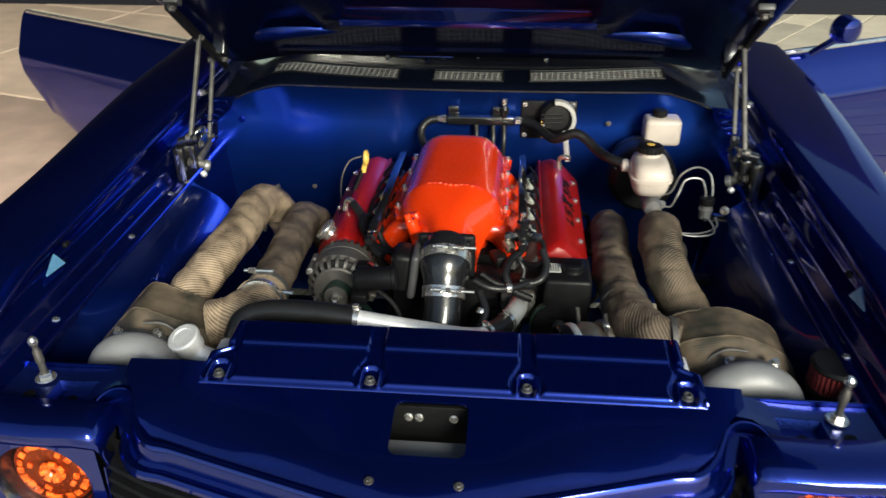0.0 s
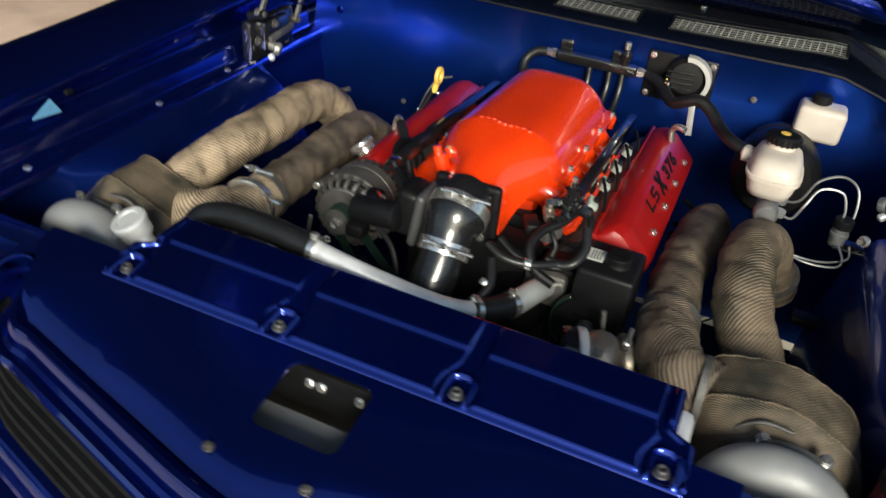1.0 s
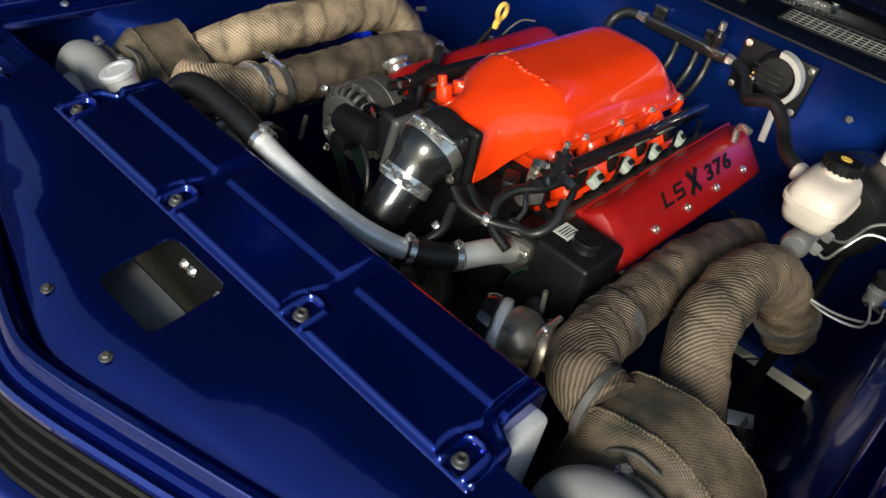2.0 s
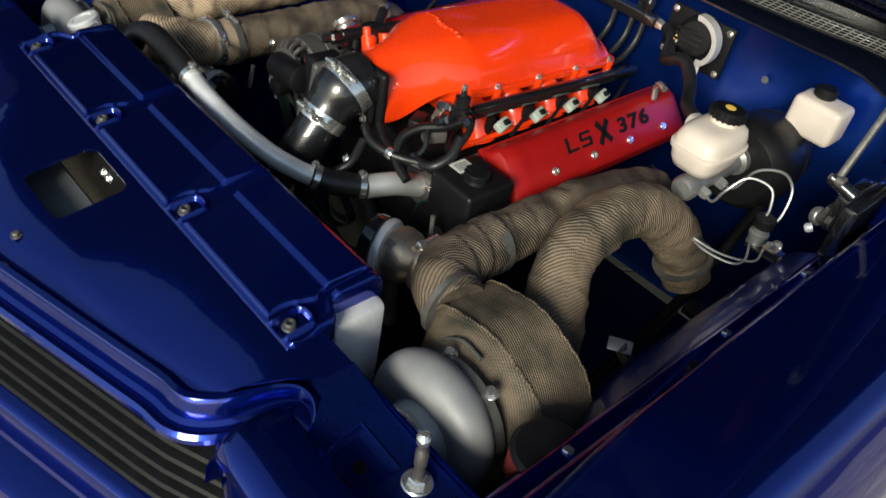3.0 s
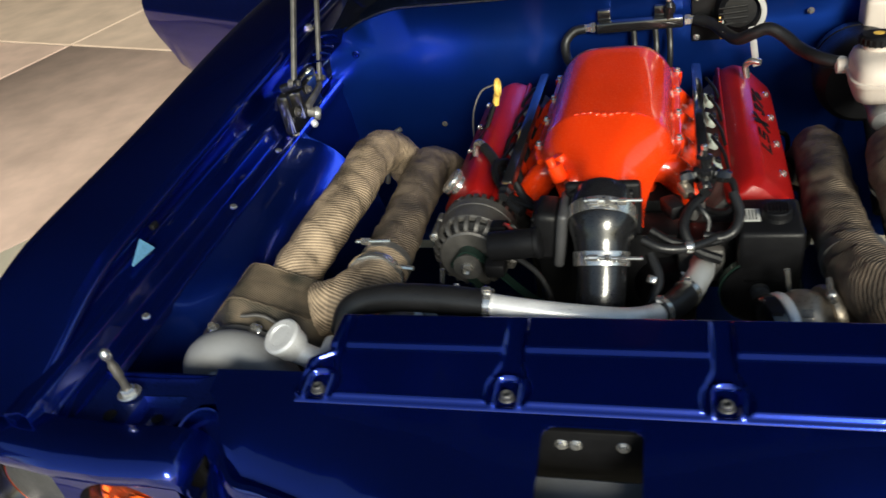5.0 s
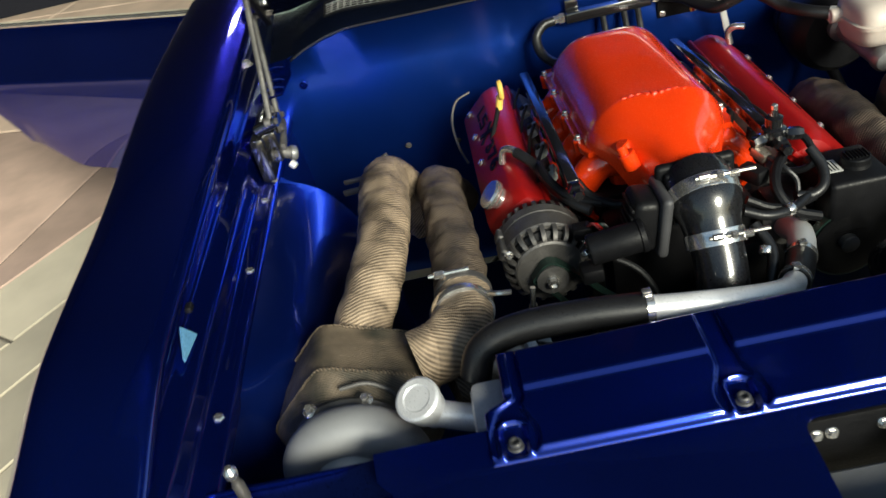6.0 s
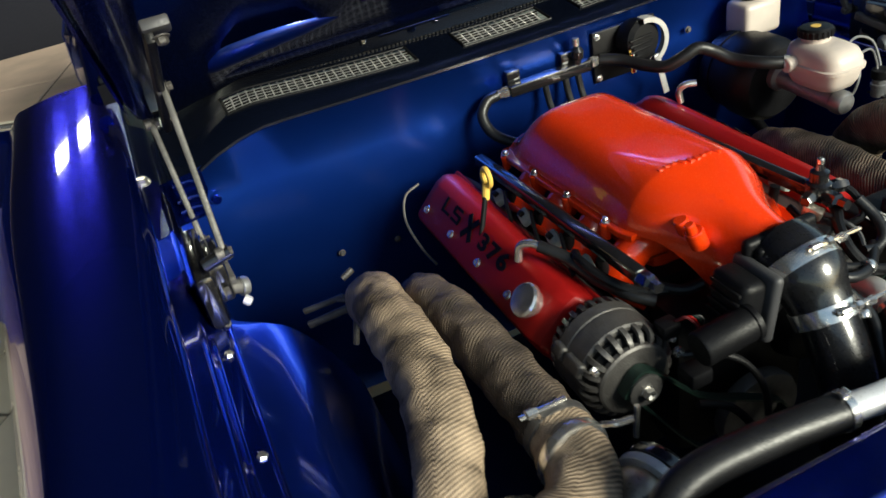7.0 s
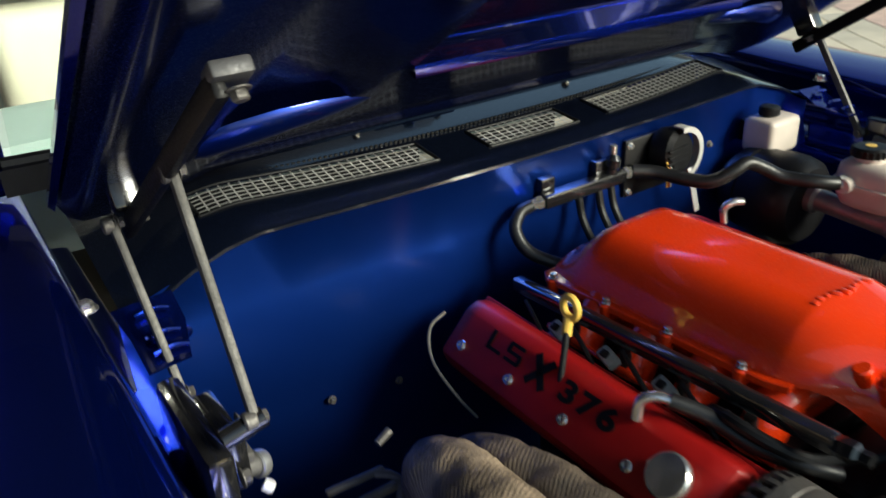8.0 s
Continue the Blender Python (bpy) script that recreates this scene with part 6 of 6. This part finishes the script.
part("line", tube([(0.56, 0.86, 0.878), (0.62, 0.85, 0.868), (0.69, 0.87, 0.856), (0.745, 0.905, 0.86), (0.745, 0.93, 0.88)], 0.0026, 8), TUBESTEEL, lines)
part("line_nut", disc(0.007, 0.05, (0.585, 0.857, 0.873), (1, -0.2, -0.15), 6), CAST, lines)
pv = thing("valve_block", "aluminium brake valve block with black plug", "valve block")
part("block", lathe([(0.017, 0), (0.017, 0.02), (0.020, 0.022), (0.020, 0.03), (0.017, 0.032), (0.017, 0.045)], (0.718, 0.945, 0.870), n=20), TUBESTEEL, pv)
part("plug", disc(0.021, 0.022, (0.718, 0.945, 0.913), n=20), BLACK, pv)
part("bracket", box((0.77, 0.945, 0.872), (0.12, 0.05, 0.006), 0.002), GLOSSBLACK, pv)
part("bolt", bolt((0.768, 0.925, 0.905), (-0.5, -0.8, 0.2), 0.009, 0.02), CHROME, pv)
far = thing("clutch_reservoir", "small milky fluid reservoir with black cap", "reservoir")
part("body", box((0.622, 1.258, 1.022), (0.112, 0.082, 0.086), 0.014, 3), WHITE, far)
part("cap", disc(0.024, 0.022, (0.612, 1.262, 1.066), n=24, bevel=0.004), BLACK, far)
part("outlet", tube([(0.622, 1.265, 0.99), (0.625, 1.26, 0.965), (0.64, 1.23, 0.94)], 0.010, 10), BLACK, far)
part("strap", box((0.622, 1.315, 1.02), (0.05, 0.04, 0.05), 0.002), BLACK, far)

# ---- firewall fittings ----
vm = thing("vacuum_block", "black vacuum manifold block with hose fittings", "manifold block")
part("block", box((0.045, 1.285, 1.030), (0.22, 0.030, 0.028), 0.005), GLOSSBLACK, vm)
for x in (-0.045, 0.10):
    part("tab", box((x, 1.298, 1.058), (0.035, 0.02, 0.030), 0.004), GLOSSBLACK, vm)
part("foot", box((0.04, 1.305, 1.02), (0.05, 0.02, 0.02), 0.003), GLOSSBLACK, vm)
for x, ax in ((-0.068, (-1, 0, 0)), (0.158, (1, 0, 0))):
    part("fitting", lathe([(0.014, 0), (0.014, 0.012), (0.011, 0.016), (0.011, 0.03)], (x, 1.285, 1.03), ax, 6), CHROME, vm)
part("nipple", lathe([(0.012, 0), (0.012, 0.02), (0.016, 0.024), (0.016, 0.04), (0.008, 0.05)], (0.118, 1.283, 1.035), (0.1, -0.1, 1), 14), GLOSSBLACK, vm)
part("tip", disc(0.009, 0.02, (0.120, 1.28, 1.085), (0, 0, 1), 12), CHROME, vm)
for x in (0.03, 0.085, 0.12):
    part("drop_hose", tube([(x, 1.283, 1.02), (x + 0.002, 1.27, 0.97), (x, 1.235, 0.93), (x - 0.01, 1.19, 0.91)], 0.008, 10), RUBBER, vm)
h1 = thing("vacuum_hose", "black rubber hose looping to the manifold", "hose", group="rubber hoses")
part("hose", tube([(-0.095, 1.285, 1.03), (-0.125, 1.28, 1.025), (-0.148, 1.265, 1.0), (-0.140, 1.235, 0.965), (-0.105, 1.19, 0.945), (-0.06, 1.14, 0.935), (-0.045, 1.10, 0.94)], 0.0125, 14), RUBBER, h1)
h2 = thing("vacuum_hose", "black rubber hose running to the brake booster", "hose", group="rubber hoses")
part("hose", tube([(0.185, 1.285, 1.03), (0.225, 1.255, 1.026), (0.255, 1.20, 1.018), (0.280, 1.155, 1.020), (0.310, 1.13, 1.040), (0.342, 1.12, 1.054), (0.375, 1.105, 1.040), (0.405, 1.075, 1.020), (0.440, 1.02, 1.016), (0.492, 0.99, 1.008)], 0.0145, 14), RUBBER, h2)
part("band", lathe([(0.015, 0), (0.017, 0), (0.017, 0.012), (0.015, 0.012)], (0.478, 0.998, 1.009), (0.7, -0.6, 0), 16), ALU, h2)
ped = thing("pedal_sensor", "black actuator with aluminium bracket on a firewall plate", "actuator")
part("plate", box((0.265, 1.302, 1.030), (0.18, 0.012, 0.130), 0.006), BLACK, ped)
for x, z in ((0.188, 1.082), (0.342, 1.082), (0.342, 0.978), (0.188, 0.978)):
    part("plate_bolt", bolt((x, 1.296, z), (0, -1, 0), 0.006, 0.006), CHROME, ped)
part("motor", lathe([(0.042, 0), (0.050, 0.004), (0.052, 0.02), (0.050, 0.045), (0.040, 0.055), (0.02, 0.056), (0.0, 0.056)], (0.280, 1.295, 1.052), (0.15, -1, 0.1), 30), BLACK, ped)
for k in range(4):
    part("motor_rib", box((0, 0, 0), (0.070, 0.006, 0.006), 0.002, m=Matrix.Translation((0.272, 1.238, 1.028 + 0.014 * k)) @ Matrix.Rotation(radians(8), 4, "Z")), BLACK, ped)
part("bracket", thick(loft([[(0.288 + r_ * math.cos(a), y_, 1.052 + r_ * math.sin(a)) for r_, y_ in ((0.050, 1.236), (0.062, 1.236), (0.062, 1.262))] for a in np.linspace(-1.1, 1.7, 15)]), 0.003), ALU, ped, "bright aluminium bracket")
part("strap", plate_bar((0.318, 1.240, 1.008), (0.330, 1.225, 0.925), 0.016, 0.004, (0, 1, 0)), ALU, ped, "bright aluminium strap")
for k, mt in enumerate((YELLOW, RED, PALEGREEN)):
    part("wire", tube([(0.245 + 0.004 * k, 1.25, 1.06), (0.240 + 0.004 * k, 1.235, 1.03), (0.245 + 0.005 * k, 1.24, 0.99)], 0.0025, 6), mt, ped)

# hoses and looms over the engine
h3 = thing("breather_hose", "black breather hose with a chrome elbow on the cover", "hose", group="rubber hoses")
q = ml @ Vector((0.035, 0.80, 0.058))
part("elbow", tube([q, q + Vector((0.006, 0, 0.028)), q + Vector((0.02, -0.015, 0.038)), q + Vector((0.035, -0.035, 0.034))], 0.008, 12), CHROME, h3)
part("hose", tube([q + Vector((0.030, -0.03, 0.036)), q + Vector((0.06, -0.07, 0.02)), q + Vector((0.085, -0.13, -0.005)), q + Vector((0.11, -0.19, -0.01)), q + Vector((0.14, -0.22, -0.02))], 0.0115, 12), RUBBER, h3)
q2 = mr @ Vector((-0.040, 1.13, 0.058))
h4 = thing("breather_elbow", "chrome breather elbow on the rear of the cover", "elbow")
part("elbow", tube([q2, q2 + Vector((-0.004, 0, 0.03)), q2 + Vector((0.008, -0.01, 0.045)), q2 + Vector((0.028, -0.02, 0.045))], 0.008, 12), CHROME, h4)
h5 = thing("wiring_loom", "black taped wiring loom around the throttle body", "wiring", group="wiring looms")
part("loom", tube([(0.20, 0.60, 0.965), (0.185, 0.56, 0.955), (0.155, 0.52, 0.945), (0.145, 0.485, 0.925), (0.165, 0.46, 0.895), (0.21, 0.455, 0.875)], 0.010, 10), BLACK, h5)
part("loom", tube([(0.085, 0.475, 0.93), (0.125, 0.465, 0.91), (0.17, 0.47, 0.90), (0.215, 0.49, 0.895)], 0.008, 10), BLACK, h5)
part("loom", tube([(0.16, 0.64, 0.93), (0.165, 0.60, 0.915), (0.20, 0.565, 0.91), (0.235, 0.545, 0.93), (0.235, 0.58, 0.965), (0.20, 0.62, 0.975)], 0.007, 10), BLACK, h5)
part("plug", box((0.125, 0.555, 0.94), (0.03, 0.05, 0.03), 0.006, m=Matrix.Translation((0.125, 0.545, 0.935)) @ Matrix.Rotation(0.5, 4, "Z")), BLACK, h5)
part("plug", box((0, 0, 0), (0.028, 0.05, 0.028), 0.006, m=Matrix.Translation((0.165, 0.555, 0.925)) @ Matrix.Rotation(-0.4, 4, "Z")), CAST, h5)
h6 = thing("wiring_loom", "black taped wiring loom beside the intake", "wiring", group="wiring looms")
part("loom", tube([(-0.19, 0.62, 0.955), (-0.17, 0.60, 0.93), (-0.13, 0.565, 0.92), (-0.10, 0.55, 0.93)], 0.009, 10), BLACK, h6)
part("loom", tube([(-0.23, 0.74, 0.94), (-0.245, 0.70, 0.955), (-0.235, 0.65, 0.945), (-0.20, 0.61, 0.925), (-0.15, 0.58, 0.92)], 0.009, 10), BLACK, h6)
part("loom", tube([(-0.20, 0.44, 0.80), (-0.15, 0.42, 0.78), (-0.12, 0.40, 0.73), (-0.11, 0.39, 0.66)], 0.007, 10), BLACK, h6)
part("plug", box((-0.21, 0.435, 0.875), (0.04, 0.04, 0.03), 0.006), BLACK, h6)

h7 = thing("heater_hose", "black heater hoses beside the charge pipe", "hose", group="rubber hoses")
part("hose", tube([(0.085, 0.44, 0.90), (0.100, 0.40, 0.87), (0.085, 0.36, 0.84), (0.07, 0.33, 0.80), (0.065, 0.31, 0.74)], 0.010, 12), RUBBER, h7)
part("hose", tube([(0.215, 0.50, 0.90), (0.16, 0.455, 0.905), (0.11, 0.44, 0.912), (0.07, 0.45, 0.925)], 0.009, 12), RUBBER, h7)
part("hose", tube([(0.235, 0.56, 0.955), (0.245, 0.53, 0.93), (0.235, 0.50, 0.91), (0.21, 0.49, 0.90), (0.18, 0.49, 0.905)], 0.010, 12), RUBBER, h7)
for p, ax in (((0.160, 0.455, 0.905), (-1, -0.25, 0.1)), ((0.092, 0.405, 0.874), (-0.3, -0.6, -0.6))):
    part("hose_end", lathe([(0.011, 0), (0.012, 0.002), (0.012, 0.012), (0.011, 0.014)], p, ax, 14), CHROME, h7, "bright hose end")
sens = thing("sensor_plug", "brown sensor plug on the intake side", "plug")
part("shell", box((0, 0, 0), (0.022, 0.034, 0.020), 0.004, m=Matrix.Translation((0.150, 0.575, 0.955)) @ Matrix.Rotation(0.5, 4, "Z") @ Matrix.Rotation(0.3, 4, "X")), WARMSTEEL, sens)
part("wire", tube([(0.158, 0.558, 0.955), (0.175, 0.525, 0.945), (0.19, 0.51, 0.925), (0.185, 0.49, 0.90)], 0.005, 8), RUBBER, sens)

# alternator leads, cables and odd fittings
lead = thing("alternator_cable", "black battery cable curving below the alternator", "cable", group="cables")
part("cable", tube([(-0.205, 0.47, 0.885), (-0.17, 0.445, 0.89), (-0.125, 0.425, 0.862), (-0.10, 0.405, 0.81), (-0.095, 0.395, 0.74)], 0.006, 10), RUBBER, lead)
part("lug", disc(0.009, 0.012, (-0.208, 0.472, 0.885), (-0.3, 0.4, 0.6), 12), CHROME, lead)
plugw = thing("alternator_plug", "bundle of coloured wires at the alternator plug", "plug")
part("shell", box((-0.208, 0.505, 0.918), (0.034, 0.030, 0.026), 0.005), BLACK, plugw)
for k, mt in enumerate((REDFILTER, RED, BELT, CAST)):
    part("wire", tube([(-0.200 + 0.005 * k, 0.500, 0.928), (-0.190 + 0.006 * k, 0.482 - 0.003 * k, 0.945), (-0.175 + 0.004 * k, 0.475, 0.925), (-0.168, 0.478, 0.90)], 0.0024, 6), mt, plugw)
gcab = thing("ground_cable", "thin grey cable behind the red valve cover", "cable", group="cables")
part("cable", tube([(-0.345, 1.225, 0.915), (-0.385, 1.215, 0.90), (-0.405, 1.18, 0.86), (-0.40, 1.12, 0.82), (-0.385, 1.08, 0.79)], 0.003, 8), CAST, gcab)
clipb = thing("hose_clip", "dull metal hose bracket beside the wrapped pipe", "bracket")
part("arm", plate_bar((-0.69, 1.02, 0.845), (-0.615, 1.005, 0.855), 0.012, 0.010, (0, 1, 0)), CAST, clipb)
part("arm", plate_bar((-0.69, 0.985, 0.835), (-0.615, 0.975, 0.845), 0.016, 0.010, (0, 1, 0)), CAST, clipb)
part("link", tube([(-0.625, 1.005, 0.855), (-0.605, 0.99, 0.85), (-0.60, 0.975, 0.835), (-0.62, 0.97, 0.76)], 0.007, 8), CAST, clipb)
part("pin", tube([(-0.60, 1.035, 0.875), (-0.575, 1.04, 0.885)], 0.007, 10), ALTCASE, clipb)
for p in ((-0.54, 1.322, 0.755), (-0.40, 1.316, 0.74), (0.46, 1.306, 1.02)):
    part("firewall_bolt", bolt(p, (0, -1, 0), 0.006, 0.006), CAST, car)
vb = thing("vband_clamp", "bright V-band clamp on the wrapped elbow", "clamp")
part("band", lathe([(0.0525, -0.010), (0.0585, -0.008), (0.0600, 0.0), (0.0585, 0.008), (0.0525, 0.010)], (-0.452, 0.395, 0.876), (0.15, -1, 0.05), 36), CHROME, vb)
part("screw", tube([(-0.40, 0.40, 0.905), (-0.385, 0.385, 0.912), (-0.36, 0.38, 0.912)], 0.005, 8), CHROME, vb)
shock = thing("suspension_bracket", "pale steel suspension bracket deep in the bay", "bracket")
part("plate", box((0, 0, 0), (0.05, 0.028, 0.006), 0.002, m=Matrix.Translation((0.665, 0.66, 0.69)) @ Matrix.Rotation(0.6, 4, "Z") @ Matrix.Rotation(0.5, 4, "X")), TUBESTEEL, shock)
part("stay", tube([(0.665, 0.66, 0.69), (0.70, 0.70, 0.60), (0.70, 0.72, 0.45), (0.68, 0.72, 0.32)], 0.014, 10), CAST, shock)
coil = thing("ignition_wires", "black spark plug leads below the valve cover", "wiring", group="wiring looms")
for k in range(4):
    y = 0.70 + 0.13 * k
    part("lead", tube([(0.375, y, 0.80), (0.40, y + 0.015, 0.775), (0.40, y + 0.02, 0.72), (0.36, y + 0.02, 0.68)], 0.006, 8), RUBBER, coil)
bay = thing("steering_shaft", "dull steering shaft running to the gearbox", "shaft")
part("shaft", tube([(0.60, 1.28, 0.80), (0.62, 1.0, 0.62), (0.63, 0.60, 0.50)], 0.014, 12), BLACK, bay)
part("joint", disc(0.026, 0.05, (0.615, 1.04, 0.645), (0.05, -0.8, -0.5), 16), BLACK, bay)
part("gearbox", box((0.63, 0.55, 0.46), (0.10, 0.16, 0.16), 0.02), BLACK, bay)
part("rag_joint", box((0.71, 0.86, 0.71), (0.06, 0.04, 0.02), 0.004), BLACK, bay)

# air filter in the corner
flt = thing("breather_filter", "red gauze breather filter with black cap", "filter")
fa = (0.835, 0.185, 0.865)
rows_ = []
for z in (0.0, 0.05):
    rows_.append([(fa[0] + (0.048 if i % 2 else 0.054) * math.cos(2 * math.pi * i / 72), fa[1] + (0.048 if i % 2 else 0.054) * math.sin(2 * math.pi * i / 72), fa[2] + z) for i in range(72)])
part("pleats", loft(rows_, closed=True, caps=True), REDFILTER, flt, "red pleated gauze", smooth=20)
part("cap", disc(0.056, 0.014, (fa[0], fa[1], fa[2] + 0.048), n=32, bevel=0.006), BLACK, flt)
part("base", lathe([(0.056, 0), (0.056, 0.012)], (fa[0], fa[1], fa[2] - 0.008), n=32), BLACK, flt)
part("neck", tube([(fa[0], fa[1], fa[2]), (fa[0] - 0.01, fa[1], 0.80), (0.80, 0.19, 0.72)], 0.025, 16), RUBBER, flt)

# ---- paving: pink slabs beyond one joint line, narrow sand-coloured strips on the car's side of it ----
def clipped(poly, n, d):
    """The part of a flat polygon that lies where n . p < d."""
    out = []
    for p, q in zip(poly, poly[1:] + poly[:1]):
        a_, b_ = p.dot(n) - d, q.dot(n) - d
        if a_ < 0:
            out.append(p)
        if a_ * b_ < 0:
            out.append(p + (q - p) * (a_ / (a_ - b_)))
    return out


def paver(poly, material, parent, name):
    """A slab with a small bevel, its top on the ground plane."""
    mid = sum(poly, Vector((0, 0))) / len(poly)
    if sum(p.x * q.y - p.y * q.x for p, q in zip(poly, poly[1:] + poly[:1])) < 0:
        poly = poly[::-1]
    inset = [p + (mid - p).normalized() * 0.012 for p in poly]
    part(name, loft([[(p.x, p.y, -0.05) for p in poly], [(p.x, p.y, -0.006) for p in poly], [(p.x, p.y, 0.0) for p in inset]], closed=True, caps=True), material, parent)


JOINT_WAY = radians(54)
along, over = Vector((math.cos(JOINT_WAY), math.sin(JOINT_WAY))), Vector((math.sin(JOINT_WAY), -math.cos(JOINT_WAY)))
EDGE = -3.46
paving = tagged(new("pavement"), "pink brushed slabs and pale sand strips with dark joints", "pavement", kind="structure")
SLAB_WAY, SIDE = radians(-16.7), 2.6
su, sv = Vector((math.cos(SLAB_WAY), math.sin(SLAB_WAY))), Vector((-math.sin(SLAB_WAY), math.cos(SLAB_WAY)))
corner = Vector((-4.74, 4.72))
for i in range(-6, 7):
    for k in range(-8, 5):
        o_ = corner + su * (i * SIDE) + sv * (k * SIDE)
        quad = [o_ + su * x + sv * y for x, y in ((0.012, 0.012), (SIDE - 0.012, 0.012), (SIDE - 0.012, SIDE - 0.012), (0.012, SIDE - 0.012))]
        quad = clipped(quad, over, EDGE)
        if len(quad) > 2:
            paver(quad, PEACH if k >= 0 else CONCRETE, paving, "slab")
run = EDGE + 0.016
for width in [0.44, 0.27, 0.36] * 6:
    for k in range(-5, 7):
        o_ = over * run + along * (k * 2.4 + (run * 1.7) % 1.2)
        paver([o_, o_ + along * 2.384, o_ + along * 2.384 + over * (width - 0.016), o_ + over * (width - 0.016)], SANDSTONE, paving, "strip")
    run += width
for i in range(0, 4):
    for k in range(-5, 5):
        o_ = over * (run + i * SIDE) + along * (k * SIDE)
        paver([o_, o_ + along * (SIDE - 0.02), o_ + along * (SIDE - 0.02) + over * (SIDE - 0.02), o_ + over * (SIDE - 0.02)], CONCRETE, paving, "slab")

# each thing's origin stands at its own base
bpy.context.view_layer.update()
for root in [o for o in scene.objects if o.type == "EMPTY" and o.parent is None and o.children]:
    corners = [c.matrix_world @ Vector(p) for c in root.children_recursive if c.type == "MESH" for p in c.bound_box]
    low, high = [Vector([f(p[k] for p in corners) for k in range(3)]) for f in (min, max)]
    root.location = ((low.x + high.x) / 2, (low.y + high.y) / 2, low.z)
    for child in root.children:
        child.location -= root.location
